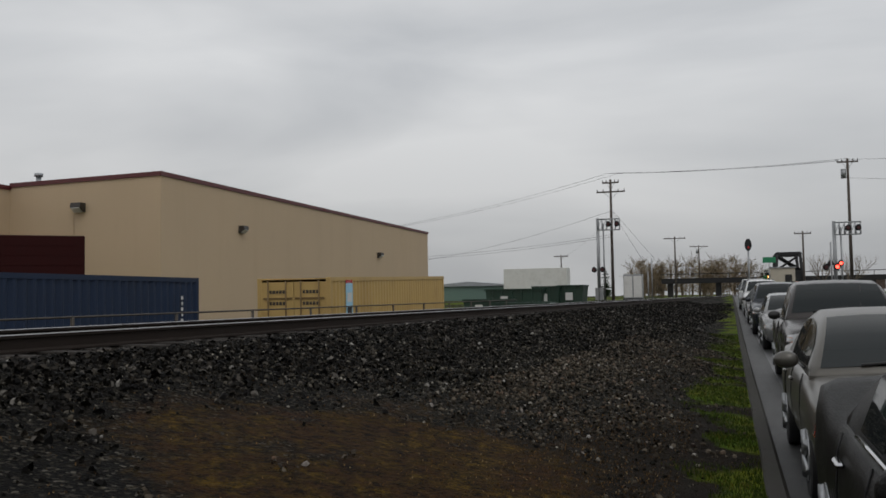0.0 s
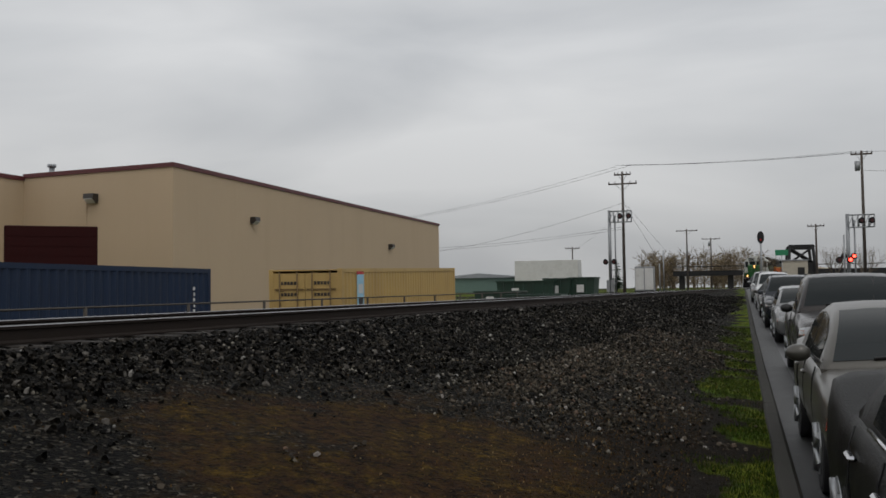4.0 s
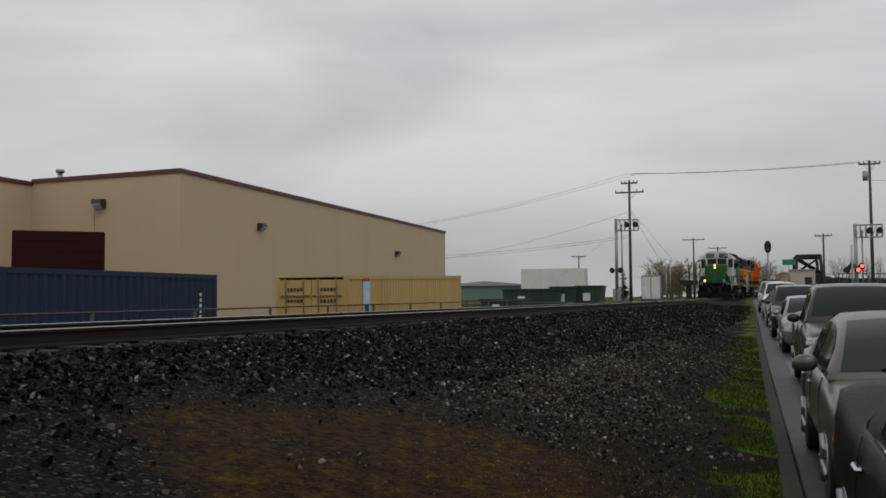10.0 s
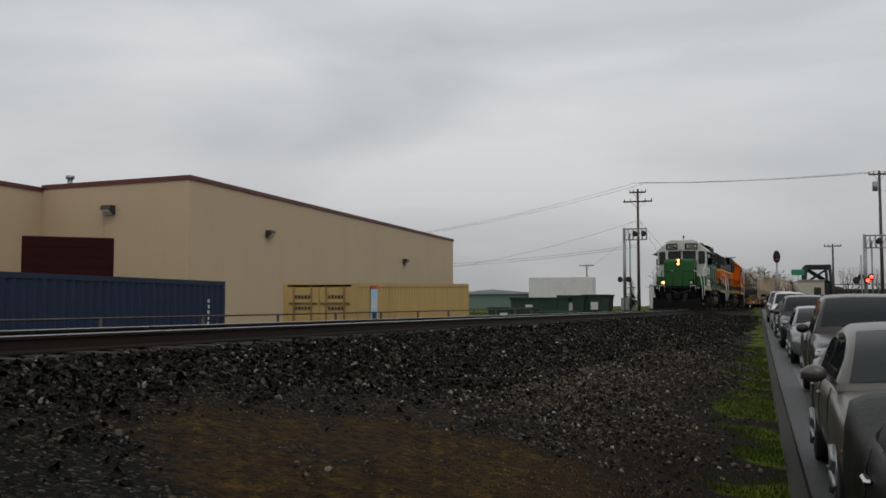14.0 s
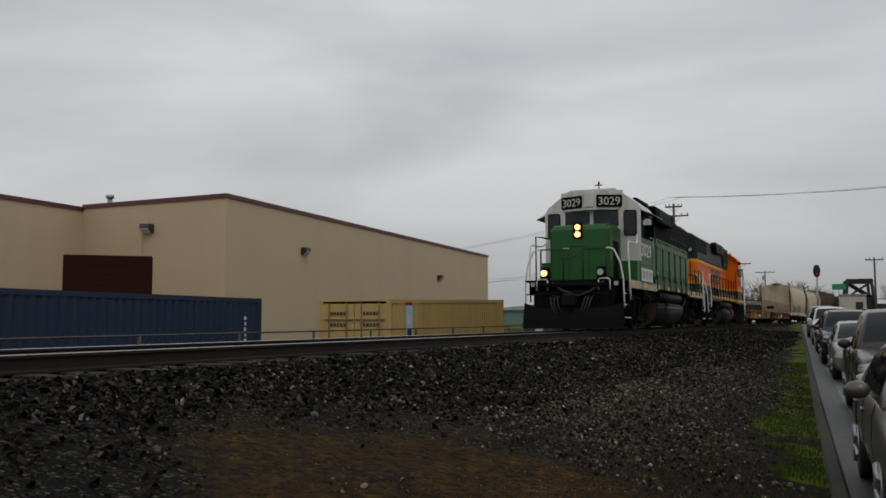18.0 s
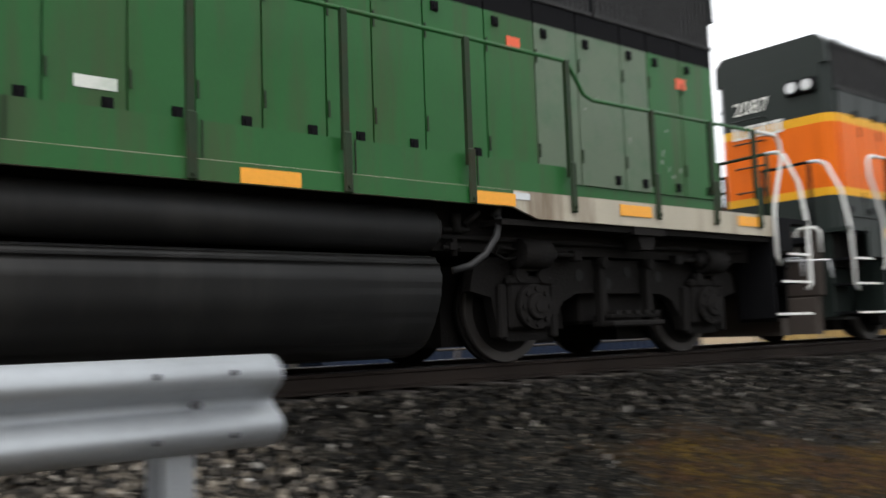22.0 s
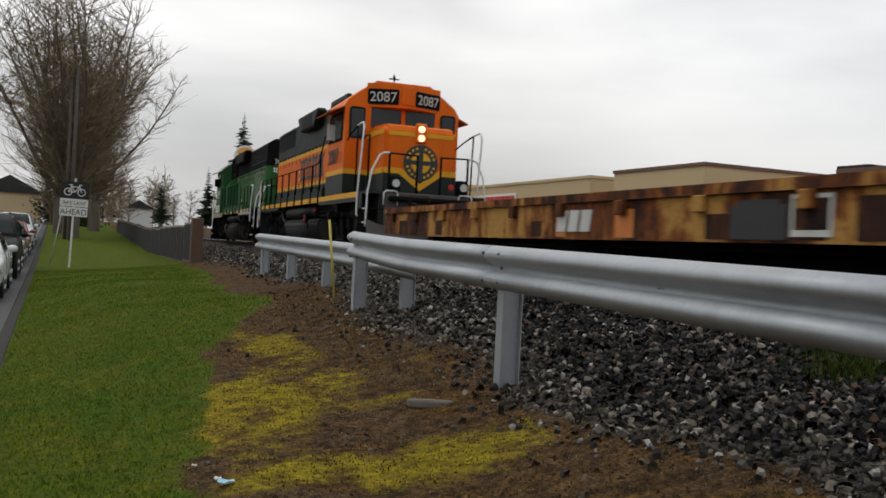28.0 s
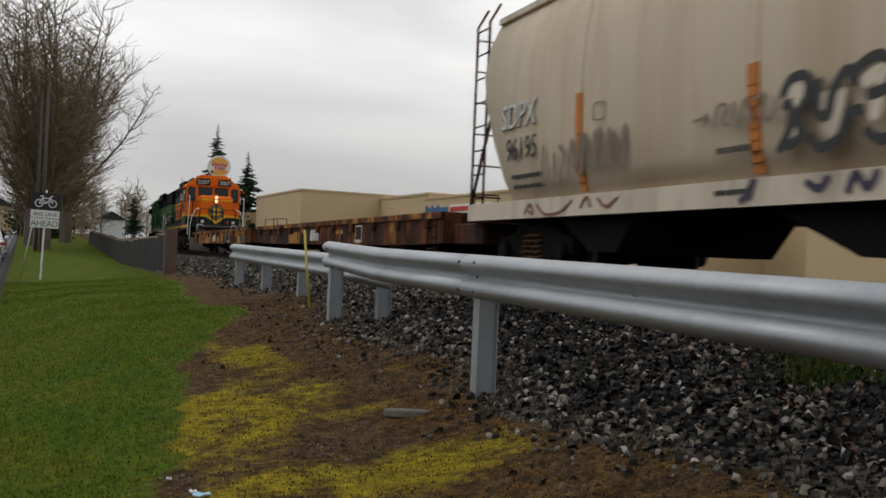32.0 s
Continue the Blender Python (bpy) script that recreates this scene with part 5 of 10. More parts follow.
        for sx in (-1, 1):
            bm = bmesh.new()
            add_box(bm, *sorted((sx * 1.02, sx * 1.04)), *sorted((sy * 7.45, sy * 8.26)), 0.3, deck - 0.01)
            add_box(bm, *sorted((sx * 1.04, sx * 1.52)), *sorted((sy * 7.42, sy * 7.45)), 0.34, deck - 0.004)
            add_prism(bm, [(sy * 8.22, 0.34), (sy * 8.22, deck - 0.01), (sy * 8.25, deck - 0.01), (sy * 8.25, 0.34)], *sorted((sx * 1.04, sx * 1.2)), "x")
            add_box(bm, *sorted((sx * 1.50, sx * 1.53)), *sorted((sy * 7.44, sy * 7.85)), 1.12, deck - 0.002)
            st = part("step_well", bm, P["dark"], e)
            for zz, yy in ((0.37, 7.46), (0.75, 7.62), (1.08, 7.78)):
                bm = bmesh.new()
                add_box(bm, *sorted((sx * 1.04, sx * 1.51)), *sorted((sy * yy, sy * 8.22)), zz, zz + 0.03)
                s0 = part("step", bm, M["loco_black"], st)
                box_part("tread_edge", (*sorted((sx * 1.511, sx * 1.53)), *sorted((sy * (yy if zz < 0.5 or sy < 0 else 7.98), sy * 8.22)), zz, zz + 0.028), M["white_rail"], st, "white-painted tread edge")
            # curved white grab rails
            pts = [(sx * 1.555, sy * 7.52, 0.95), (sx * 1.56, sy * 7.46, 1.05), (sx * 1.56, sy * 7.46, 1.6), (sx * 1.55, sy * 7.60, 1.95), (sx * 1.54, sy * 7.72, 2.2), (sx * 1.53, sy * 7.72, 2.42), (sx * 1.53, sy * 7.64, 2.50), (sx * 1.53, sy * 7.2, 2.50)]
            if sy > 0:
                pts = [(sx * 1.555, 7.62, 0.90), (sx * 1.56, 7.66, 1.2), (sx * 1.56, 7.70, 1.7), (sx * 1.54, 7.74, 2.3), (sx * 1.53, 7.72, 2.55), (sx * 1.53, 7.62, 2.66), (sx * 1.53, 6.6, 2.68), (sx * 1.5, 6.25, 2.78), (sx * 1.45, 6.06, 3.0)]
                if P["cab_band"]:
                    # taller rail that meets a black bar along the cab door
                    pts = [(sx * 1.55, 7.62, 0.93), (sx * 1.56, 7.56, 0.98), (sx * 1.56, 7.58, 1.55), (sx * 1.54, 7.82, 2.98), (sx * 1.53, 7.80, 3.12), (sx * 1.53, 7.70, 3.19), (sx * 1.53, 7.25, 3.16)]
                    rail_bar("door_rail", [(sx * 1.53, 7.25, 3.16), (sx * 1.52, 6.5, 3.02), (sx * 1.50, 6.1, 2.9)], 0.02, M["loco_black"], e)
                    rail_bar("stanchion", [(sx * 1.53, 7.2, deck - 0.02), (sx * 1.53, 7.26, 3.16)], 0.022, M["loco_black"], e)
            rail_bar("grab_rail", pts, 0.024, M["white_rail"], e)
            pts = [(sx * 1.50, sy * 8.18, 0.68), (sx * 1.51, sy * 8.26, 0.74), (sx * 1.50, sy * 8.28, 1.5), (sx * 1.42, sy * 8.29, 2.0), (sx * 1.24, sy * 8.30, 2.38), (sx * 1.12, sy * 8.30, 2.44), (sx * 1.0, sy * 8.30, 2.44)]
            rail_bar("grab_rail", pts, 0.024, M["white_rail"], e)
            # small hoop rail beside the coupler
            rail_bar("hoop_rail", [(sx * 1.12, sy * 8.36, 1.2), (sx * 1.12, sy * 8.36, 1.48), (sx * 1.06, sy * 8.36, 1.54), (sx * 0.82, sy * 8.36, 1.54), (sx * 0.78, sy * 8.36, 1.48), (sx * 0.78, sy * 8.36, 1.2)], 0.02, M["white_rail"], e)
            if sy > 0:
                bm = bmesh.new()
                add_box(bm, *sorted((sx * 0.72, sx * 1.0)), *sorted((sy * 8.2, sy * 8.36)), deck, 1.9, bevel=0.03)
                add_tube(bm, (sx * 0.86, sy * 8.36, 1.72), (sx * 0.86, sy * 8.46, 1.72), 0.12, n=16)
                dl = part("ditch_light", bm, M["loco_black"], e)
                bm = bmesh.new()
                add_tube(bm, (sx * 0.86, sy * 8.46, 1.72), (sx * 0.86, sy * 8.47, 1.72), 0.095, n=16)
                lit = P["ditch"] and sx > 0
                part("lens", bm, M["headlight"] if lit else M["lens"], dl)
            if green and sy > 0:
                bm = bmesh.new()
                add_tube(bm, (sx * 1.28, 8.25, 1.40), (sx * 1.28, 8.262, 1.40), 0.075, n=16)
                part("round_plate", bm, M["lens"], e)
            if not green and sy > 0 and sx < 0:
                bm = bmesh.new()
                add_tube(bm, (sx * 0.55, 8.36, 1.72), (sx * 0.55, 8.42, 1.72), 0.07, n=12)
                part("red_lamp", bm, M["red_lens"], e)
        # end hand rails
        for sx in (-1, 1):
            bm = bmesh.new()
            add_path(bm, [(sx * 0.30, sy * 8.30, deck - 0.1), (sx * 0.30, sy * 8.30, 2.44)], 0.03, n=6)
            add_path(bm, [(sx * 1.0, sy * 8.30, deck - 0.1), (sx * 1.0, sy * 8.30, 2.44)], 0.03, n=6)
            add_path(bm, [(sx * 0.30, sy * 8.30, 2.42), (sx * 1.02, sy * 8.30, 2.44)], 0.022, n=6)
            part("end_rail", bm, P["rails"], e)
        if sy > 0:
            bm = bmesh.new()
            add_path(bm, [(1.35, 7.7, deck), (1.35, 7.7, 2.9), (1.32, 7.3, 2.92), (1.2, 6.4, 2.92)], 0.025, n=6)
            part("gate_rail", bm, P["rails"], e)
        rh = random.Random(5)
        for q in (-0.42, -0.52, -0.62, 0.42, 0.52, 0.62):
            bm = bmesh.new()
            dx = rh.uniform(0.02, 0.2) * (1 if q < 0 else -1)
            add_path(bm, [(q, sy * 8.34, 1.05), (q, sy * 8.58, 0.98), (q + dx * 0.3, sy * 8.70, 0.74), (q + dx, sy * 8.68, 0.46), (q + dx * 1.3, sy * 8.66, 0.42)], 0.024, n=6)
            part("air_hose", bm, M["hose"], e)
        # thick cable, chain and uncoupling lever
        bm = bmesh.new()
        add_path(bm, [(-0.95, sy * 8.36, 1.48), (-0.6, sy * 8.50, 1.18), (-0.2, sy * 8.54, 1.02), (0.3, sy * 8.52, 1.2), (0.62, sy * 8.40, 1.42)], 0.035, n=6)
        part("jumper_cable", bm, M["hose"], e)
        bm = bmesh.new()
        add_path(bm, [(-1.3, sy * 8.45, 0.85), (-1.28, sy * 8.48, 1.08), (-0.2, sy * 8.50, 1.14), (0.2, sy * 8.50, 1.14), (1.28, sy * 8.48, 1.08), (1.3, sy * 8.45, 0.85)], 0.018, n=6)
        part("uncoupling_lever", bm, M["lens"] if sy < 0 else M["under"], e)
        box_part("anticlimber", (-1.0, 1.0, *sorted((sy * 8.28, sy * 8.52)), 1.30, 1.42), M["loco_black"], e, bevel=0.03)
    # side hand rails
    for sx in (-1, 1):
        xx = sx * (W - 0.02)
        if green:
            pts = [(xx, -7.2, 2.50), (xx, -4.42, 2.48), (xx, -4.30, 2.52), (xx, -4.10, 2.79), (xx, -4.0, 2.81), (xx, 3.2, 2.81), (xx, 3.36, 2.86), (xx, 3.55, 3.1), (xx, 3.68, 3.5), (sx * 1.5, 4.04, 3.55)]
            posts = ((-7.15, 2.50), (-6.3, 2.50), (-5.3, 2.49), (-4.06, 2.81), (-2.82, 2.81), (-1.58, 2.81), (-0.34, 2.81), (0.9, 2.81), (2.14, 2.81), (3.37, 2.84))
            strips = (-7.2, -5.2, -3.32, -1.18, 0.95, 2.88, 5.12, 6.95)
        else:
            pts = [(xx, -7.2, 2.50), (xx, 2.6, 2.50), (xx, 2.95, 2.55), (xx, 3.2, 2.75), (xx, 3.55, 3.2), (sx * 1.5, 4.0, 3.3)]
            posts = ((-7.2, 2.50), (-6.2, 2.50), (-5.15, 2.50), (-4.0, 2.50), (-2.8, 2.50), (-1.6, 2.50), (-0.35, 2.50), (0.9, 2.50), (2.14, 2.50), (3.2, 2.75))
            strips = ()
        rail_bar("handrail", pts, 0.02, P["side_rails"], e)
        for yy, top in posts:
            bm = bmesh.new()
            add_box(bm, *sorted((sx * (W + 0.005), sx * (W + 0.04))), yy - 0.04, yy + 0.04, 1.36, 1.84, bevel=0.015)
            add_box(bm, *sorted((sx * (W - 0.03), sx * (W + 0.012))), yy - 0.028, yy + 0.028, 1.7, top)
            add_tube(bm, (sx * (W + 0.03), yy, 1.41), (sx * (W + 0.055), yy, 1.41), 0.018, n=6)
            part("stanchion", bm, P["rails"], e)
        for a in strips:
            box_part("reflector_strip", (*sorted((sx * (W + 0.0045), sx * (W + 0.011))), a, a + 0.48, 1.375, 1.485), M["reflector"], e, "amber reflective strip")
    # tank, reservoirs and pipes
    bm = bmesh.new()
    half = [(0.55, 0.08), (0.95, 0.10), (1.2, 0.2), (1.36, 0.42), (1.44, 0.66), (1.44, 0.82), (1.40, 0.90), (1.33, 0.94), (0.9, 0.96)]
    prof2 = [(-p, q) for p, q in half] + [(p, q) for p, q in half[::-1]]
    add_prism(bm, prof2, -2.56, 2.72, "y")
    bmesh.ops.bevel(bm, geom=[ed for ed in bm.edges if abs(ed.verts[0].co.y - ed.verts[1].co.y) > 1], offset=0.05, segments=2, affect="EDGES")
    for f in bm.faces:
        f.smooth = abs(f.normal.y) < 0.5
    tk = part("fuel_tank", bm, M["tank"], e)
    bm = bmesh.new()
    add_prism(bm, [(p * 0.97, 0.2 + (q - 0.2) * 0.95) for p, q in prof2], -2.575, 2.735, "y")
    part("tank_end", bm, M["tank_rust"], tk, "rust-dusted tank end")
    for sx in (-1, 1):
        bm = bmesh.new()
        add_tube(bm, (sx * 1.22, -2.58, 1.17), (sx * 1.22, 1.75, 1.17), 0.19, n=28)
        add_tube(bm, (sx * 1.22, -2.66, 1.17), (sx * 1.22, -2.58, 1.17), 0.12, 0.19, n=28)
        add_tube(bm, (sx * 1.22, 1.75, 1.17), (sx * 1.22, 1.83, 1.17), 0.19, 0.12, n=28)
        part("air_reservoir", bm, M["tank"], e)
        bm = bmesh.new()
        add_tube(bm, (sx * 1.24, -2.7, 1.17), (sx * 1.28, -3.0, 1.19), 0.028, n=8)
        add_tube(bm, (sx * 1.28, -2.86, 1.15), (sx * 1.28, -2.86, 1.32), 0.045, n=8)
        add_tube(bm, (sx * 1.3, -2.94, 1.22), (sx * 1.36, -3.06, 1.34), 0.03, n=8)
        add_box(bm, *sorted((sx * 1.24, sx * 1.32)), -2.84, -2.76, 1.0, 1.06)
        add_tube(bm, (sx * 1.28, -2.7, 1.02), (sx * 1.28, -2.9, 1.02), 0.022, n=8)
        add_tube(bm, (sx * 1.28, -2.83, 0.95), (sx * 1.28, -2.83, 1.1), 0.03, n=8)
        part("drain_valve", bm, M["under"], e)
        bm = bmesh.new()
        add_path(bm, [(sx * 1.38, -3.24, 1.34), (sx * 1.42, -3.24, 1.26), (sx * 1.42, -3.2, 1.12), (sx * 1.40, -3.08, 0.96), (sx * 1.36, -2.94, 0.86), (sx * 1.28, -2.8, 0.82)], 0.035)
        add_tube(bm, (sx * 1.38, -3.24, 1.30), (sx * 1.40, -3.24, 1.38), 0.05, n=8)
        part("air_pipe", bm, M["hose"], e)
        bm = bmesh.new()
        add_tube(bm, (sx * 1.42, 1.35, 0.72), (sx * 1.49, 1.35, 0.72), 0.085, n=16)
        part("filler_cap", bm, M["under"], tk)
        box_part("filler_neck", (*sorted((sx * 1.38, sx * 1.48)), 1.0, 1.1, 0.78, 1.08), M["under"], tk, bevel=0.015)
        if not green:
            bm = bmesh.new()
            add_box(bm, *sorted((sx * 1.42, sx * 1.5)), 0.92, 0.99, 0.8, 1.05, bevel=0.02)
            part("fuel_shutoff", bm, M["red_lens"], tk, "red fuel shut-off handle")
            bm = bmesh.new()
            add_tube(bm, (sx * 1.3, 1.95, 1.2), (sx * 1.4, 1.95, 1.2), 0.05, n=10)
            part("bell_valve", bm, M["red_lens"], tk)
    # jacking pads
    for sy in (-5.18, 5.18):
        for sx in (-1, 1):
            bm = bmesh.new()
            add_box(bm, *sorted((sx * 1.25, sx * 1.54)), sy - 0.24, sy + 0.24, 1.20, 1.28)
            add_prism(bm, [(sy - 0.14, 1.2), (sy - 0.09, 1.06), (sy + 0.09, 1.06), (sy + 0.14, 1.2)], *sorted((sx * 1.3, sx * 1.5)), "x")
            part("jacking_pad", bm, M["under"], e)
        blomberg_truck(e, sy)
    # lettering on both flanks
    for sx in (-1, 1):
        right = (0, -1, 0) if sx < 0 else (0, 1, 0)
        x = sx * 1.568
        if green:
            y0 = 5.98 if sx < 0 else 4.3
            lettering("road_number", P["number"], 0.60, P["letters"], cab, (x, y0, 2.34), right, (0, 0, 1), 1.34)
            serif_row("company_lettering", P["letters"], cab, (x, y0 + (0.06 if sx < 0 else -0.06), 1.55), right, (0, 0, 1), 4, 0.40, 0.42, 0.055)
        else:
            lettering("road_number", P["number"], 0.58, P["letters"], cab, (x, 5.55 if sx < 0 else 4.25, 2.36), right, (0, 0, 1), 1.0)
            serif_row("company_lettering", P["letters"], e, (sx * (hw + 0.026), 0.85 if sx < 0 else -2.65, 2.30), right, (0, 0, 1), 4, 0.74, 0.80, 0.12)
    return e


green_paint = dict(
    mats=[M["loco_green"], M["loco_black"], M["loco_faded"]], bands=[(1.52, 3.40, 0), (3.40, 4.02, 1)], low_i=0, faded=2, low=M["loco_green"], top=M["loco_black"], dark=M["loco_black"],
    sill=M["sill_white"], sill_label="grimy white side sill", cab_mats=[M["loco_green"]], roof=M["loco_white"], mask=M["loco_white"], mask_label="white cab front", cab_band=None,
    nose=M["loco_green"], lamp_box=M["loco_black"], lamp=M["headlight"], band_nose=None, plow=M["loco_black"], plow_label="grimy black snow plow", ditch=True, rails=M["stanchion_brown"], side_rails=M["loco_green"], number="3029", letters=M["lettering_white"], tags=True,
    grilles=((-7.3, -5.2), (-5.12, -3.05)), blister=(-2.35, 1.55), fans=(-6.6, -5.2, -3.8, -1.2, 0.4))
orange_paint = dict(
    mats=[M["loco_dkgreen"], M["loco_yellow"], M["loco_orange"]], bands=[(1.52, 2.08, 0), (2.08, 2.2, 1), (2.2, 3.15, 2), (3.15, 3.28, 1), (3.28, 4.02, 0)], low_i=0, faded=None, low=M["loco_dkgreen"], top=M["loco_dkgreen"],
    dark=M["loco_dkgreen"], sill=M["loco_dkgreen"], sill_label="", cab_mats=[M["loco_orange"]], roof=M["loco_orange"], mask=M["loco_orange"], mask_label="", cab_band=M["loco_dkgreen"],
    nose=M["loco_orange"], lamp_box=M["loco_orange"], lamp=M["headlight_rear"], band_nose=M["loco_dkgreen"], plow=M["dusty_steel"], plow_label="grey dusty snow plow", ditch=False, rails=M["loco_black"], side_rails=M["loco_black"], number="2087", letters=M["lettering_dark"], tags=False,
    grilles=((-7.3, -5.75), (-5.68, -4.1)), blister=(-2.3, 0.75), fans=(-6.4, -4.9, -0.9))

lead_engine = locomotive("locomotive", "green and black diesel locomotive with a white cab front", green_paint)
second_engine = locomotive("locomotive", "orange and dark green diesel locomotive with yellow stripes", orange_paint)


# ---- freight cars ----


def mat_rust(name, stops, scale, seed, bump=0.5):
    """Old paint breaking up into rust and soot: colours by broken noise, drawn out downwards."""
    m = bpy.data.materials.new(name)
    m.use_nodes = True
    n, l = m.node_tree.nodes, m.node_tree.links
    b = n["Principled BSDF"]
    b.inputs["Roughness"].default_value, b.inputs["Specular IOR Level"].default_value = 0.85, 0.2
    co = n.new("ShaderNodeTexCoord")
    mp = n.new("ShaderNodeMapping")
    mp.inputs["Scale"].default_value, mp.inputs["Location"].default_value = (1, 1, 0.45), (seed, seed * 1.7, 0)
    l.new(co.outputs["Object"], mp.inputs["Vector"])
    t = n.new("ShaderNodeTexNoise")
    t.inputs["Scale"].default_value, t.inputs["Detail"].default_value, t.inputs["Roughness"].default_value, t.inputs["Distortion"].default_value = scale, 10.0, 0.72, 0.6
    l.new(mp.outputs["Vector"], t.inputs["Vector"])
    r = n.new("ShaderNodeValToRGB")
    els = r.color_ramp.elements
    els[0].position, els[0].color = stops[0][0], (*stops[0][1], 1)
    els[1].position, els[1].color = stops[-1][0], (*stops[-1][1], 1)
    for q, c in stops[1:-1]:
        els.new(q).color = (*c, 1)
    l.new(t.outputs["Fac"], r.inputs["Fac"])
    t2 = n.new("ShaderNodeTexNoise")
    t2.inputs["Scale"].default_value, t2.inputs["Detail"].default_value = 30.0, 5.0
    l.new(co.outputs["Object"], t2.inputs["Vector"])
    k = n.new("ShaderNodeMath")
    k.operation = "MULTIPLY_ADD"
    k.inputs[1].default_value, k.inputs[2].default_value = 1.1, 0.45
    l.new(t2.outputs["Fac"], k.inputs[0])
    v = n.new("ShaderNodeVectorMath")
    v.operation = "SCALE"
    l.new(r.outputs["Color"], v.inputs[0])
    l.new(k.outputs[0], v.inputs["Scale"])
    l.new(v.outputs["Vector"], b.inputs["Base Color"])
    bp = n.new("ShaderNodeBump")
    bp.inputs["Strength"].default_value, bp.inputs["Distance"].default_value = bump, 0.01
    l.new(t2.outputs["Fac"], bp.inputs["Height"])
    l.new(bp.outputs["Normal"], b.inputs["Normal"])
    return m


SOOT, RUST, ORANGE, OCHRE = (0.010, 0.007, 0.006), (0.045, 0.017, 0.009), (0.19, 0.058, 0.013), (0.40, 0.215, 0.055)
M["flat_yellow"] = mat_rust("rust-streaked_yellow_paint", [(0.34, SOOT), (0.43, RUST), (0.50, ORANGE), (0.56, OCHRE), (0.8, OCHRE)], 0.9, 2.0)
M["flat_rust"] = mat_rust("rusty_steel", [(0.36, SOOT), (0.52, RUST), (0.68, ORANGE), (0.9, ORANGE)], 2.2, 5.0)
M["deck_edge"] = mat_rust("rust_and_ochre_deck_edge", [(0.36, SOOT), (0.45, RUST), (0.53, ORANGE), (0.60, OCHRE), (0.8, OCHRE)], 1.5, 9.0)
M["flat_sill_rust"] = mat_rust("deep_rust_side_sill", [(0.38, SOOT), (0.50, RUST), (0.60, ORANGE), (0.66, OCHRE), (0.8, OCHRE)], 0.8, 13.0)
M["flat_dark"] = mat_new("black_repaint", (0.02, 0.02, 0.021), 0.6, var=0.3)
M["patch_orange"] = mat_new("orange_repair_patch", (0.55, 0.17, 0.03), 0.6, var=0.15)
M["hopper"] = mat_new("weathered_tan_paint", (0.56, 0.46, 0.33), 0.6, var=0.12, scale=0.6, stain=(0.33, 0.23, 0.13), stain_amt=0.7, stain_scale=1.1, streak=True)
M["hopper_lt"] = mat_new("pale_grey_paint", (0.62, 0.54, 0.42), 0.6, var=0.12, stain=(0.2, 0.14, 0.09), stain_amt=0.6, stain_scale=2.0, streak=True)
M["car_brown"] = mat_new("dull_brown_car_paint", (0.09, 0.055, 0.042), 0.7, var=0.25, scale=0.8, stain=(0.03, 0.025, 0.022), stain_amt=0.6, streak=True)
M["rust_streak"] = mat_new("rust_orange_streak", (0.50, 0.17, 0.03), 0.8, var=0.3)
M["spray_black"] = mat_new("black_spray_paint", (0.02, 0.02, 0.022), 0.6)
M["spray_violet"] = mat_new("dark_violet_spray_paint", (0.045, 0.035, 0.07), 0.6)
M["sill_red"] = mat_new("faded_red_spray_paint", (0.22, 0.09, 0.06), 0.7)
M["spray_brown"] = mat_new("faded_brown_spray_paint", (0.20, 0.155, 0.12), 0.7)


def freight_truck(parent, y):
    e = new("truck")
    e.parent, e.location = parent, (0, y, 0)
    for sy in (-0.86, 0.86):
        wheelset(e, sy, 0.42)
    for sx in (-1, 1):
        bm = bmesh.new()
        x0, x1 = sorted((sx * 0.98, sx * 1.1))
        add_prism(bm, [(-1.12, 0.38), (-1.12, 0.6), (-0.8, 0.64), (-0.4, 0.78), (0.4, 0.78), (0.8, 0.64), (1.12, 0.6), (1.12, 0.38), (0.6, 0.4), (0.34, 0.2), (-0.34, 0.2), (-0.6, 0.4)], x0, x1, "x")
        for sy in (-0.86, 0.86):
            add_tube(bm, (sx * 1.08, sy, 0.42), (sx * 1.2, sy, 0.42), 0.13, n=12)
        part("side_frame", bm, M["under"], e)
        for q in (-0.18, 0.0, 0.18):
            bm = bmesh.new()
            add_path(bm, [(sx * 1.12 + 0.06 * math.cos(k * 1.2566), q + 0.06 * math.sin(k * 1.2566), 0.28 + k * 0.0155) for k in range(26)], 0.016, n=4)
            part("spring", bm, M["rusty"], e)
    return e


def couplers(e, L):
    for sy in (-1, 1):
        bm = bmesh.new()
        add_box(bm, -0.12, 0.12, *sorted((sy * (L / 2 - 0.5), sy * (L / 2 + 0.15))), 0.76, 1.0, bevel=0.03)
        add_box(bm, -0.18, 0.14, *sorted((sy * (L / 2 + 0.1), sy * (L / 2 + 0.4))), 0.68, 1.06, bevel=0.05)
        part("coupler", bm, M["under"], e)


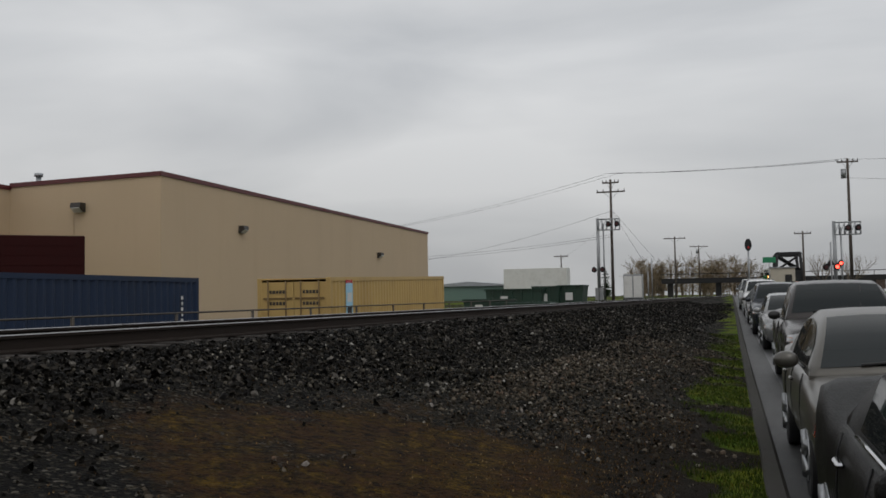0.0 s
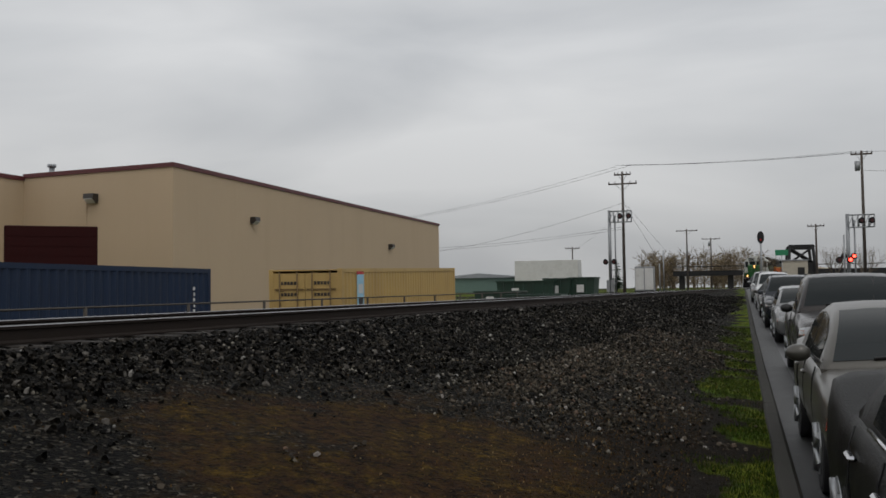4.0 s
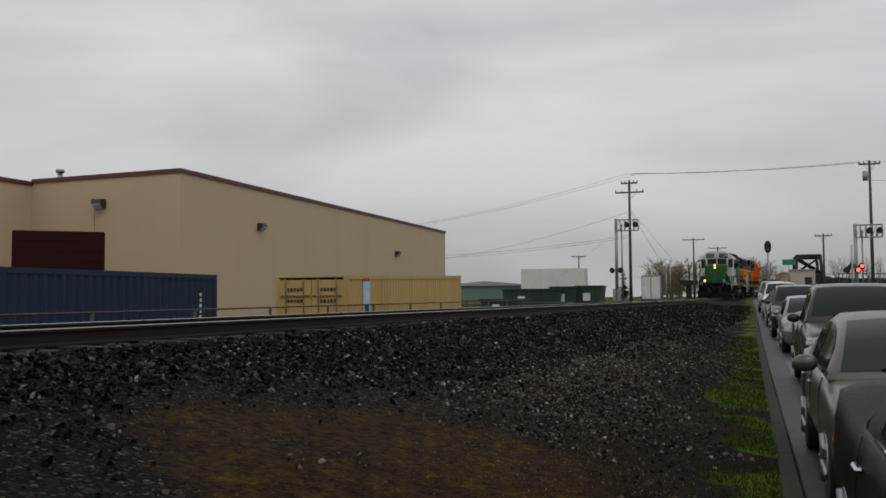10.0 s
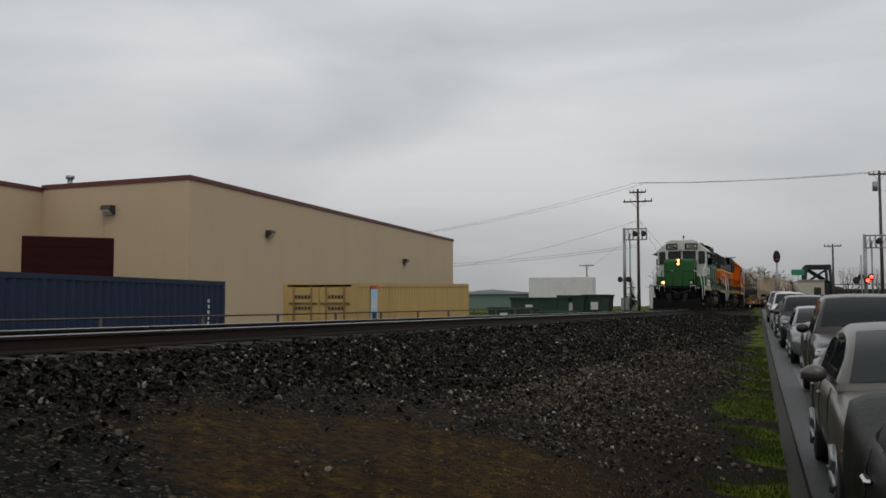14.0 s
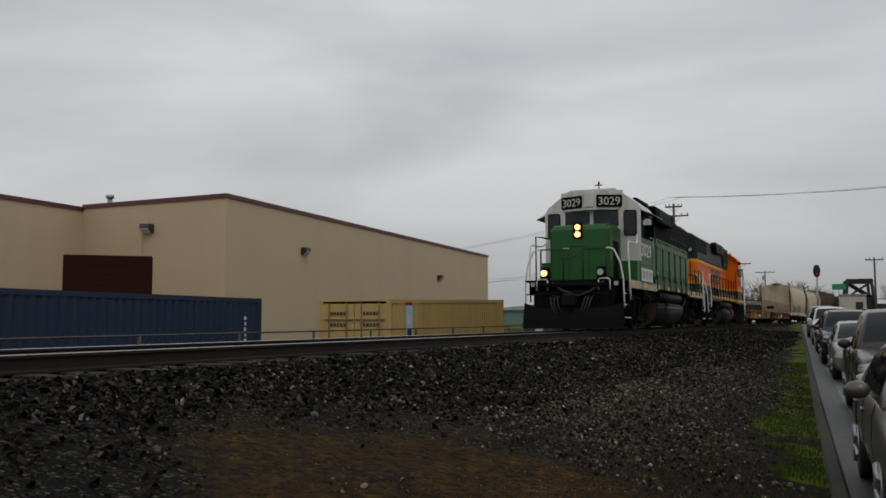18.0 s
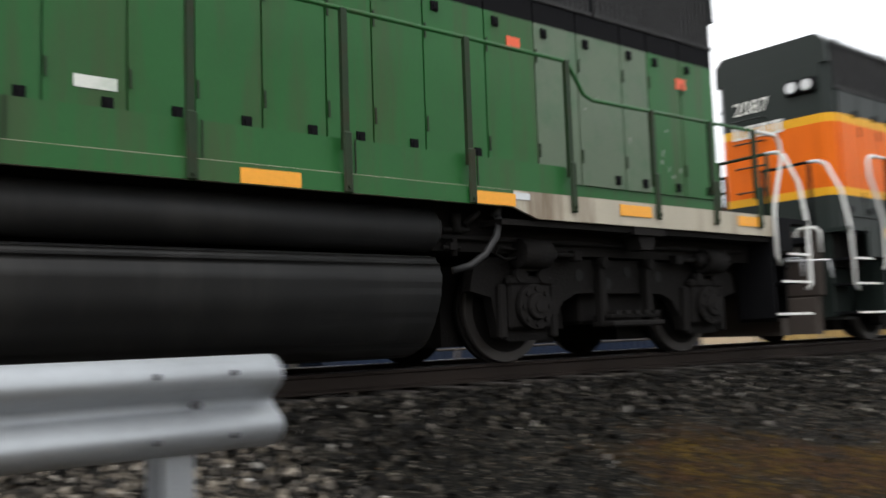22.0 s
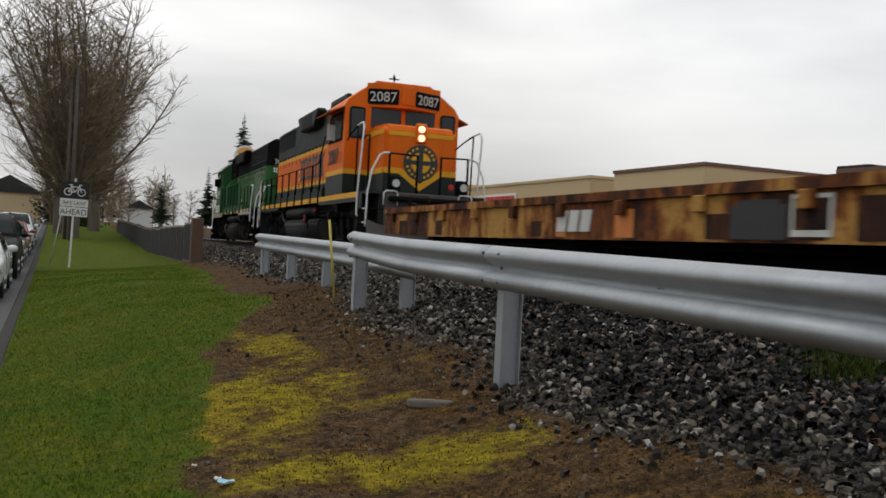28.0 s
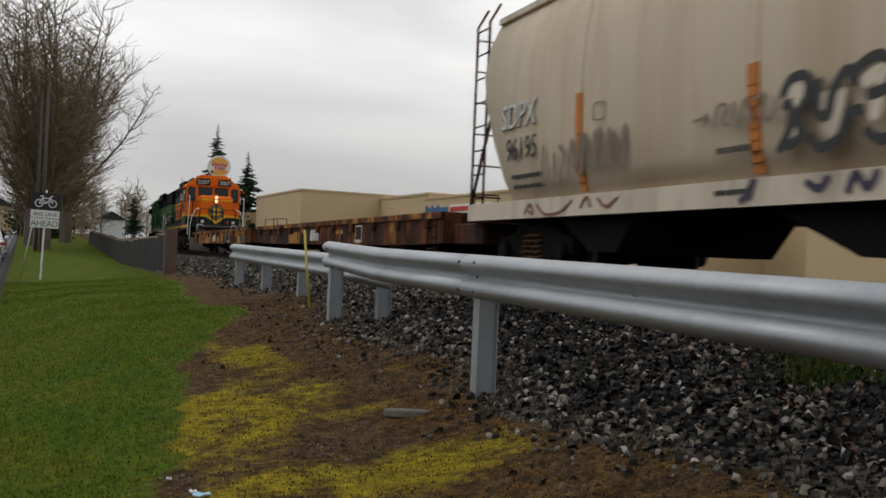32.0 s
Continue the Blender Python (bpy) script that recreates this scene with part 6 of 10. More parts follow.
def flatcar(label, L, seed, base, marks):
    rnd = random.Random(seed)
    e = thing("flatcar", label, "rail car", group="flatcars of the train")
    h = L / 2
    box_part("deck", (-1.42, 1.42, -h, h, 0.98, 1.06), M["flat_rust"], e)
    bm = bmesh.new()
    add_prism(bm, [(-h + 0.1, 0.98), (-h + 0.1, 0.55), (-h + 4.3, 0.55), (-h + 5.4, 0.14), (h - 5.4, 0.14), (h - 4.3, 0.55), (h - 0.1, 0.55), (h - 0.1, 0.98)], -0.38, 0.38, "x")
    part("centre_sill", bm, M["under"], e, "black fish-belly centre sill")
    bm = bmesh.new()
    add_tube(bm, (-0.75, -1.6, 0.52), (-0.75, -0.8, 0.52), 0.2, n=14)
    add_tube(bm, (-0.75, 0.6, 0.5), (-0.75, 1.9, 0.5), 0.24, n=14)
    add_path(bm, [(-0.9, -5.0, 0.45), (-0.9, 5.0, 0.42)], 0.03, n=6)
    part("brake_gear", bm, M["under"], e)
    for sx in (-1, 1):
        bm = bmesh.new()
        x0, x1 = sorted((sx * 1.40, sx * 1.45))
        add_prism(bm, [(-h, 0.55), (-h * 0.72, 0.50), (h * 0.72, 0.50), (h, 0.55), (h, 0.975), (-h, 0.975)], x0, x1, "x")
        part("side_sill", bm, base, e)
        box_part("deck_edge", (*sorted((sx * 1.42, sx * 1.50)), -h, h, 0.978, 1.09), M["deck_edge"], e)
        n = int(L / 1.5)
        for k in range(n):
            yy = -h + 0.7 + k * (L - 1.4) / (n - 1)
            box_part("stake_pocket", (*sorted((sx * 1.451, sx * 1.53)), yy - 0.09, yy + 0.09, 0.80, 0.977), M["flat_rust"] if rnd.random() < 0.5 else M["flat_yellow"], e, bevel=0.01)
        for k, mk in enumerate(marks):
            yy = rnd.uniform(-h + 0.6, h - 1.6)
            box_part("repair_patch", (*sorted((sx * 1.451, sx * (1.453 + 0.001 * k))), yy, yy + rnd.uniform(0.25, 0.9), 0.53, rnd.uniform(0.75, 0.97)), M[mk], e)
        right = (0, -1, 0) if sx < 0 else (0, 1, 0)
        bar_row("company_mark", M["loco_white"], e, (sx * 1.458, -sx * h * 0.1, 0.6), right, (0, 0, 1), [0.26, 0.26, 0.26], 0.28, 0.06, 0.05)
        yy = sx * h * 0.45
        box_part("capacity_stencil", (*sorted((sx * 1.457, sx * 1.461)), yy, yy + 0.5, 0.56, 0.94), M["loco_white"], e)
        box_part("stencil_field", (*sorted((sx * 1.461, sx * 1.464)), yy + 0.04, yy + 0.46, 0.62, 0.9), M["flat_rust"], e)
        bm = bmesh.new()
        for k in range(4):
            add_path(bm, [(sx * 1.46, sx * (h - 0.3), 0.25 + k * 0.2), (sx * 1.46, sx * (h - 0.75), 0.25 + k * 0.2)], 0.012, n=5)
        for q in (0.3, 0.75):
            add_path(bm, [(sx * 1.46, sx * (h - q), 0.33), (sx * 1.46, sx * (h - q), 1.0)], 0.014, n=5)
        part("corner_ladder", bm, M["flat_rust"], e)
    for sy in (-1, 1):
        box_part("end_beam", (-1.42, 1.42, *sorted((sy * h, sy * (h + 0.06))), 0.55, 1.085), M["flat_rust"], e)
        bm = bmesh.new()
        add_path(bm, [(-0.9, sy * h, 1.05), (-0.9, sy * h, 1.42), (-0.45, sy * h, 1.42), (-0.45, sy * h, 1.05)], 0.016, n=6)
        part("end_handhold", bm, M["flat_rust"], e)
        freight_truck(e, sy * (h - 3.2))
    for yy in (-4.0, -2.0, 0, 2.0, 4.0):
        box_part("cross_bearer", (-1.38, 1.38, yy - 0.08, yy + 0.08, 0.62, 0.977), M["under"], e)
    couplers(e, L)
    for o in e.children:
        if o.name.split(".")[0] not in ("truck", "coupler"):
            o.location.z -= 0.04
    return e


def scrawl(name, mat, parent, x, strokes, wdt):
    """Broad painted strokes lying on the flank, each a smooth ribbon."""
    out = -0.006 if x < 0 else 0.006
    for pts in strokes:
        p = [Vector((a, b)) for a, b in pts]
        line = []
        for i in range(len(p) - 1):
            p0, p1, p2, p3 = p[max(i - 1, 0)], p[i], p[i + 1], p[min(i + 2, len(p) - 1)]
            for k in range(6):
                t = k / 6
                line.append(0.5 * ((2 * p1) + (p2 - p0) * t + (2 * p0 - 5 * p1 + 4 * p2 - p3) * t * t + (3 * p1 - p0 - 3 * p2 + p3) * t ** 3))
        line.append(p[-1])
        bm = bmesh.new()
        rings = []
        for i, q in enumerate(line):
            d = line[min(i + 1, len(line) - 1)] - line[max(i - 1, 0)]
            d = d.normalized() if d.length > 1e-6 else Vector((1, 0))
            w = wdt * (0.55 if i in (0, len(line) - 1) else 1.0)
            l, r = q + Vector((-d.y, d.x)) * w, q - Vector((-d.y, d.x)) * w
            rings.append([bm.verts.new((x + o, v.x, v.y)) for o, v in ((0, l), (out, l), (out, r), (0, r))])
        for r0, r1 in zip(rings, rings[1:]):
            for k in range(4):
                bm.faces.new((r0[k], r0[(k + 1) % 4], r1[(k + 1) % 4], r1[k]))
        bm.faces.new(rings[0])
        bm.faces.new(rings[-1][::-1])
        bmesh.ops.recalc_face_normals(bm, faces=bm.faces[:])
        part(name, bm, mat, parent)


HOP_PROF = [(1.40, 1.42), (1.50, 1.75), (1.56, 2.3), (1.57, 2.9), (1.54, 3.4), (1.46, 3.85), (1.30, 4.2), (1.18, 4.3)]


def hop_x(z):
    return float(np.interp(z, [p[1] for p in HOP_PROF], [p[0] for p in HOP_PROF]))


def hopper_car(label, mat, marks, seed):
    rnd = random.Random(seed)
    e = thing("hopper_car", label, "rail car", group="hopper cars of the train")
    h = 7.6
    prof = [(-a, b) for a, b in HOP_PROF] + [(-0.6, 4.42), (0.6, 4.42)] + [(a, b) for a, b in HOP_PROF[::-1]]
    bm = bmesh.new()
    rings = []
    for k in range(11):
        yy = -h + 2 * h * k / 10
        ring = []
        for a, b in prof:
            end = h - 0.95 * max(0, (3.3 - b) / 1.9)
            ring.append(bm.verts.new((a, yy / h * end, b)))
        rings.append(ring)
    for r0, r1 in zip(rings, rings[1:]):
        for k in range(len(prof) - 1):
            bm.faces.new((r0[k], r0[k + 1], r1[k + 1], r1[k])).smooth = True
        bm.faces.new((r0[-1], r0[0], r1[0], r1[-1]))
    bm.faces.new(rings[0])
    bm.faces.new(rings[-1][::-1])
    bmesh.ops.recalc_face_normals(bm, faces=bm.faces[:])
    part("body", bm, mat, e)
    # top side rail, running board, hatches
    for sx in (-1, 1):
        bm = bmesh.new()
        add_box(bm, *sorted((sx * 1.2, sx * 1.36)), -h + 0.05, h - 0.05, 4.2, 4.3, bevel=0.01)
        part("roof_rail", bm, M["hopper_lt"], e)
        bm = bmesh.new()
        add_prism(bm, [(-8.2, 1.2), (8.2, 1.2), (8.2, 1.46), (-8.2, 1.46)], *sorted((sx * 1.38, sx * 1.47)), "x")
        part("side_sill", bm, M["hopper_lt"], e)
        for yy in (-4.6, -1.6, 1.5, 4.6):
            bm = bmesh.new()
            ring = [(hop_x(z) + 0.012, z) for z in np.linspace(1.46, 4.2, 9)]
            for (x0, z0), (x1, z1) in zip(ring, ring[1:]):
                vs = [bm.verts.new(p) for p in ((sx * x0, yy, z0), (sx * x0, yy + 0.07, z0), (sx * x1, yy + 0.07, z1), (sx * x1, yy, z1))]
                ws = [bm.verts.new(Vector(v.co) - Vector((sx * 0.03, 0, 0))) for v in vs]
                bm.faces.new(vs)
                for k in range(4):
                    bm.faces.new((vs[k], ws[k], ws[(k + 1) % 4], vs[(k + 1) % 4]))
            bmesh.ops.recalc_face_normals(bm, faces=bm.faces[:])
            part("weld_seam", bm, mat, e)
            z1 = rnd.uniform(2.2, 2.9)
            bm = bmesh.new()
            for z in np.arange(1.5, z1, 0.1):
                xx = hop_x(z + 0.05) + 0.022
                add_box(bm, *sorted((sx * (xx - 0.03), sx * xx)), yy - 0.02, yy + 0.12, z, z + 0.1)
            part("rust_streak", bm, M["rust_streak"], e)
    box_part("running_board", (-0.45, 0.45, -h - 0.5, h + 0.5, 4.5, 4.55), M["hopper_lt"], e)
    for k in range(5):
        bm = bmesh.new()
        add_box(bm, -0.4, 0.4, -6 + k * 3 - 0.7, -6 + k * 3 + 0.7, 4.4, 4.5, bevel=0.03)
        part("roof_hatch", bm, M["hopper_lt"], e)
    for sy in (-1, 1):
        for sx in (-1, 1):
            bm = bmesh.new()
            for q in (7.75, 8.2):
                add_path(bm, [(sx * 1.42, sy * q, 1.3), (sx * 1.42, sy * q, 4.3), (sx * 1.25, sy * q, 4.6)], 0.022, n=6)
            for k in range(8):
                add_path(bm, [(sx * 1.42, sy * 7.75, 1.55 + k * 0.38), (sx * 1.42, sy * 8.2, 1.55 + k * 0.38)], 0.014, n=5)
            part("ladder", bm, M["flat_rust"], e)
        bm = bmesh.new()
        for k in range(6):
            add_path(bm, [(-1.42, sy * 8.2, 1.6 + k * 0.5), (-0.9, sy * 8.2, 1.6 + k * 0.5)], 0.014, n=5)
        add_path(bm, [(-1.4, sy * 7.4, 3.2), (-1.42, sy * 8.2, 1.46)], 0.03, n=6)
        add_path(bm, [(1.4, sy * 7.4, 3.2), (1.42, sy * 8.2, 1.46)], 0.03, n=6)
        part("end_frame", bm, M["flat_rust"], e)
        box_part("end_platform", (-1.38, 1.38, *sorted((sy * 6.6, sy * 8.3)), 1.22, 1.3), M["under"], e)
        bm = bmesh.new()
        add_prism(bm, [(sy * 6.7, 1.42), (sy * 4.9, 0.42), (sy * 4.3, 0.42), (sy * 3.4, 1.42)], -1.2, 1.2, "x")
        part("discharge_hopper", bm, M["under"], e)
        freight_truck(e, sy * 6.6)
        bm = bmesh.new()
        add_tube(bm, (0.2, sy * 7.7, 1.7), (0.9, sy * 7.7, 1.7), 0.16, n=14)
        part("brake_cylinder", bm, M["under"], e)
    bm = bmesh.new()
    add_prism(bm, [(-3.0, 1.42), (-0.6, 0.42), (0.6, 0.42), (3.0, 1.42)], -1.2, 1.2, "x")
    part("discharge_hopper", bm, M["under"], e)
    couplers(e, 17.0)
    for o in e.children:
        if o.name.split(".")[0] not in ("truck", "coupler", "discharge_hopper", "brake_cylinder"):
            o.location.z -= 0.34
    if marks:
        x = -hop_x(2.6) - 0.022
        lettering("reporting_mark", marks[0], 0.52, M["spray_black"], e, (x, 6.86, 2.12), (0, -1, 0), (0.0, 0, 1), 0.86)
        lettering("mark_highlight", marks[0], 0.50, M["loco_white"], e, (x - 0.004, 6.84, 2.135), (0, -1, 0), (0.0, 0, 1), 0.885)
        x = -hop_x(2.1) - 0.02
        lettering("car_number", marks[1], 0.45, M["spray_black"], e, (x, 6.7, 1.68), (0, -1, 0), (0.0, 0, 1), 0.84)
        for k in range(2):
            bar_row("weight_stencil", M["spray_black"], e, (-hop_x(1.75 - 0.16 * k) - 0.015, 6.56, 1.42 - 0.14 * k), (0, -1, 0), (0, 0, 1), [0.1, 0.1, 0.1, 0.06, 0.12, 0.12, 0.1], 0.055, 0.04, th=0.012)
        bar_row("caution_stencil", M["spray_black"], e, (-1.585, 2.0, 1.36), (0, -1, 0), (0, 0, 1), [0.05] * 7, 0.06, 0.02, th=0.008)
        bar_row("sill_stencil", M["spray_black"], e, (-1.474, 2.15, 0.98), (0, -1, 0), (0, 0, 1), [0.05] * 8, 0.05, 0.02, th=0.006)
        # faded letters low on the flank
        a, b = 5.55, 1.30
        tag = [[(a, b + 0.5), (a - 0.02, b + 0.1), (a - 0.1, b), (a - 0.22, b + 0.2)], [(a - 0.3, b + 0.38), (a - 0.36, b + 0.05), (a - 0.5, b + 0.02), (a - 0.55, b + 0.32), (a - 0.42, b + 0.46)]]
        for k in range(4):
            q = a - 0.7 - 0.32 * k
            tag.append([(q, b + 0.02), (q - 0.04, b + 0.5 + 0.04 * (k % 3)), (q - 0.16, b + 0.1), (q - 0.26, b + 0.55), (q - 0.28, b + 0.05)])
        scrawl("faded_tag", M["spray_brown"], e, -1.57, tag, 0.022)
        scrawl("stencil_frame", M["spray_brown"], e, -1.585, [[(4.28, 1.98), (4.28, 2.16), (4.06, 2.16), (4.06, 1.98), (4.28, 1.98)]], 0.008)
        # small tag with an arrow
        scrawl("small_tag", M["spray_brown"], e, -1.592, [[(2.36, 1.72), (2.22, 1.73), (2.14, 1.73)], [(2.2, 1.77), (2.14, 1.73), (2.2, 1.68)], [(2.02, 1.62), (2.0, 1.82), (1.86, 1.8), (1.92, 1.66), (1.8, 1.62)],
               [(1.78, 1.84), (1.7, 1.58), (1.62, 1.84), (1.52, 1.6)], [(1.5, 1.82), (1.38, 1.84), (1.4, 1.66), (1.26, 1.62), (1.2, 1.8)]], 0.018)
        # large black letters with pale insides
        a, b = 1.14, 1.26
        scrawl("graffiti", M["spray_black"], e, -1.60, [
            [(a, b + 0.52), (a - 0.1, b + 0.66), (a - 0.28, b + 0.66), (a - 0.3, b + 0.5), (a - 0.2, b + 0.34), (a - 0.24, b + 0.16), (a - 0.06, b + 0.08)],
            [(a - 0.02, b + 0.46), (a - 0.12, b + 0.4), (a - 0.1, b + 0.22), (a + 0.02, b + 0.04)],
            [(a - 0.42, b + 0.62), (a - 0.4, b + 0.36), (a - 0.52, b + 0.3), (a - 0.58, b + 0.5), (a - 0.72, b + 0.64), (a - 0.8, b + 0.5)],
            [(a - 0.34, b + 0.16), (a - 0.46, b + 0.04), (a - 0.66, b + 0.1), (a - 0.74, b + 0.28), (a - 0.9, b + 0.3)],
            [(a - 0.78, b + 0.62), (a - 1.0, b + 0.7), (a - 1.18, b + 0.6), (a - 1.1, b + 0.44), (a - 0.92, b + 0.4)],
            [(a - 0.9, b + 0.14), (a - 1.1, b + 0.04), (a - 1.3, b + 0.18), (a - 1.42, b + 0.46), (a - 1.6, b + 0.6)],
            [(a - 1.36, b + 0.68), (a - 1.5, b + 0.3), (a - 1.7, b + 0.08), (a - 1.9, b + 0.34), (a - 2.0, b + 0.66)]], 0.045)
        scrawl("graffiti_fill", M["hopper_lt"], e, -1.594, [[(a - 0.06, b + 0.54), (a - 0.2, b + 0.56), (a - 0.16, b + 0.3), (a - 0.1, b + 0.14)], [(a - 0.46, b + 0.5), (a - 0.56, b + 0.16), (a - 0.66, b + 0.5)], [(a - 0.86, b + 0.5), (a - 1.06, b + 0.56), (a - 0.98, b + 0.2)]], 0.06)
        scrawl("sill_tag", M["spray_violet"], e, -1.476, [[(1.78, 0.9), (1.68, 0.98), (1.6, 1.1), (1.66, 0.92)], [(0.96, 1.05), (0.8, 0.98), (0.7, 1.08)], [(0.5, 0.92), (0.42, 1.08), (0.3, 0.96), (0.2, 1.1)], [(-0.1, 0.95), (-0.4, 1.08), (-0.7, 0.95)]], 0.035)
        scrawl("sill_tag_red", M["sill_red"], e, -1.478, [[(6.2, 0.92), (6.05, 1.05), (5.95, 0.92), (6.1, 0.96)], [(5.85, 1.04), (5.6, 0.9), (5.2, 0.92), (4.9, 1.06)], [(4.7, 0.95), (4.55, 1.08), (4.45, 0.95)], [(4.3, 1.06), (4.1, 0.95), (3.85, 1.05)]], 0.018)
    return e


def box_car(label, mat, H):
    e = thing("boxcar", label, "rail car", group="boxcars of the train")
    h = 7.8
    bm = bmesh.new()
    add_box(bm, -1.45, 1.45, -h, h, 1.1, H)
    add_prism(bm, [(-1.47, H), (0, H + 0.22), (1.47, H)], -h, h, "y")
    part("body", bm, mat, e)
    for sx in (-1, 1):
        for k in range(18):
            yy = -h + 0.45 + k * (2 * h - 0.9) / 17
            box_part("side_post", (*sorted((sx * 1.45, sx * 1.52)), yy - 0.06, yy + 0.06, 1.12, H - 0.05), mat, e)
        box_part("sill", (*sorted((sx * 1.4, sx * 1.53)), -h, h, 0.95, 1.12), mat, e)
    for sy in (-1, 1):
        freight_truck(e, sy * 5.9)
        bm = bmesh.new()
        for k in range(7):
            add_box(bm, -1.4, 1.4, *sorted((sy * h, sy * (h + 0.06))), 1.3 + k * 0.4, 1.45 + k * 0.4)
        part("end_ribs", bm, mat, e)
    couplers(e, 16.4)
    return e


flat_a = flatcar("long yellow flatcar with rusty deck edges", 18.2, 5, M["flat_yellow"], ["patch_orange"] * 2 + ["flat_rust"] * 9 + ["flat_dark"] * 4)
flat_b = flatcar("long rusty yellow flatcar, empty", 17.4, 9, M["flat_sill_rust"], ["flat_yellow"] * 6 + ["deck_edge"] * 5 + ["flat_rust"] * 5)
box_part("end_platform", (-1.3, 1.3, -10.0, -8.77, 0.5, 0.84), M["flat_rust"], flat_b, "rusty low end platform", bevel=0.02)
box_part("drawbar", (-0.12, 0.12, -10.4, -8.77, 0.76, 0.98), M["under"], flat_b)
hop_a = hopper_car("weathered tan covered hopper car with graffiti", M["hopper"], ("SDPX", "96195"), 3)
hop_b = hopper_car("weathered tan covered hopper car", M["hopper"], None, 4)
boxes = [box_car("dull brown ribbed boxcar", M["car_brown"], 4.3), box_car("dull brown ribbed gondola-height car", M["car_brown"], 3.7), box_car("dull brown ribbed boxcar", M["car_brown"], 4.3)]


# ---- guard rail ----
W_PROF = [(0.0, 0.156), (0.022, 0.150), (0.060, 0.128), (0.082, 0.10), (0.083, 0.075), (0.062, 0.048), (0.02, 0.022), (0.0, 0.0),
          (0.02, -0.022), (0.062, -0.048), (0.083, -0.075), (0.082, -0.10), (0.060, -0.128), (0.022, -0.150), (0.0, -0.156)]
M["bolt"] = mat_new("dark_bolt_steel", (0.10, 0.10, 0.11), 0.5, 0.7)


def w_beam(name, pts, parent, flare=False):
    """A corrugated beam swept along the points; its face looks to the road."""
    bm = bmesh.new()
    rings = []
    for i, p in enumerate(pts):
        d = (Vector(pts[min(i + 1, len(pts) - 1)]) - Vector(pts[max(i - 1, 0)])).normalized()
        side = Vector((-d.y, d.x, 0)).normalized()
        ring = [Vector(p) + side * a + Vector((0, 0, b)) for a, b in W_PROF]
        back = [v - side * 0.006 for v in ring]
        rings.append([bm.verts.new(v) for v in ring + back[::-1]])
    n = len(rings[0])
    for a, b in zip(rings, rings[1:]):
        for k in range(n):
            f = bm.faces.new((a[k], a[(k + 1) % n], b[(k + 1) % n], b[k]))
            f.smooth = True
    bm.faces.new(rings[0])
    bm.faces.new(rings[-1][::-1])
    bmesh.ops.recalc_face_normals(bm, faces=bm.faces[:])
    return part(name, bm, M["galv"], parent)


def i_post(parent, x, y, ztop, ang):
    bm = bmesh.new()
    zb = ground_z(x, y) - 0.3
    add_prism(bm, [(0.078, -0.05), (0.078, 0.05), (0.07, 0.05), (0.07, 0.004), (-0.07, 0.004), (-0.07, 0.05), (-0.078, 0.05), (-0.078, -0.05), (-0.07, -0.05), (-0.07, -0.004), (0.07, -0.004), (0.07, -0.05)], zb, ztop, "z")
    o = part("post", bm, M["galv"], parent)
    o.matrix_basis = Matrix.Translation((x, y, 0)) @ Matrix.Rotation(ang, 4, "Z")
    return o


GZ = 1.423
ga = radians(-1.84)
gd = Vector((math.sin(ga), -math.cos(ga), 0))
gs = Vector((-gd.y, gd.x, 0))
g0 = Vector((-2.83, 1.5, GZ)) - gs * 0.02


def gpt(s, off=0.0):
    return g0 + gd * s + gs * off + Vector((-0.05, 0, table(s, [0, 3.8, 12.2], [-0.015, -0.01, 0.12])))


guard = thing("guard_rail", "galvanised steel guard rail with corrugated beams on posts", "guard rail", group="guard rails")
joint_at = [-0.28, 3.95, 7.76]
for k, (a, b) in enumerate(zip(joint_at, joint_at[1:])):
    bm_pts = [gpt(a - (0.12 if k else 0.0), 0.004 * (k % 2))] + [gpt(a + (b - a) * q, 0.004 * (k % 2)) for q in (0.25, 0.5, 0.75, 1.0)]
    w_beam("beam", [tuple(p) for p in bm_pts], guard)
last = [tuple(gpt(7.62, 0.0)), tuple(gpt(8.8, 0.0)), tuple(gpt(9.8, -0.02)), tuple(gpt(10.6, -0.08) + Vector((0, 0, 0.01))), tuple(gpt(11.4, -0.15) + Vector((0, 0, 0.02))), tuple(gpt(12.2, -0.2) + Vector((0, 0, 0.035)))]
w_beam("beam", last, guard)
for s in (0.05, 3.84, 7.66, 12.0):
    p = gpt(s, -0.09 if s < 11 else -0.24)
    i_post(guard, p.x, p.y, p.z + 0.11, ga)
for s in (0.0, 3.81, 7.62, 11.75):
    for ds, dz, r in ((0, 0, 0.022), (0.16, 0.1, 0.012), (0.16, -0.1, 0.012), (-0.1, 0.1, 0.012), (-0.1, -0.1, 0.012)):
        p = gpt(s + ds, 0.0 if s < 11 else -0.17) + Vector((0, 0, dz))
        bm = bmesh.new()
        dep = 0.0 if dz == 0 else 0.078
        add_tube(bm, tuple(p + gs * (dep - 0.002)), tuple(p + gs * (dep + 0.016)), r, r * 0.7, n=10)
        part("bolt", bm, M["bolt"], guard)
for s in (1.905, 5.715):
    p = gpt(s, 0.0)
    bm = bmesh.new()
    c = p + gs * 0.002
    add_box(bm, -0.002, 0.004, -0.03, 0.03, -0.011, 0.011)
    o = part("slot", bm, M["hole"], guard)
    o.matrix_basis = Matrix.Translation(c) @ Matrix.Rotation(ga, 4, "Z")
guard2 = thing("guard_rail", "shorter galvanised guard rail standing nearer the track", "guard rail", group="guard rails")
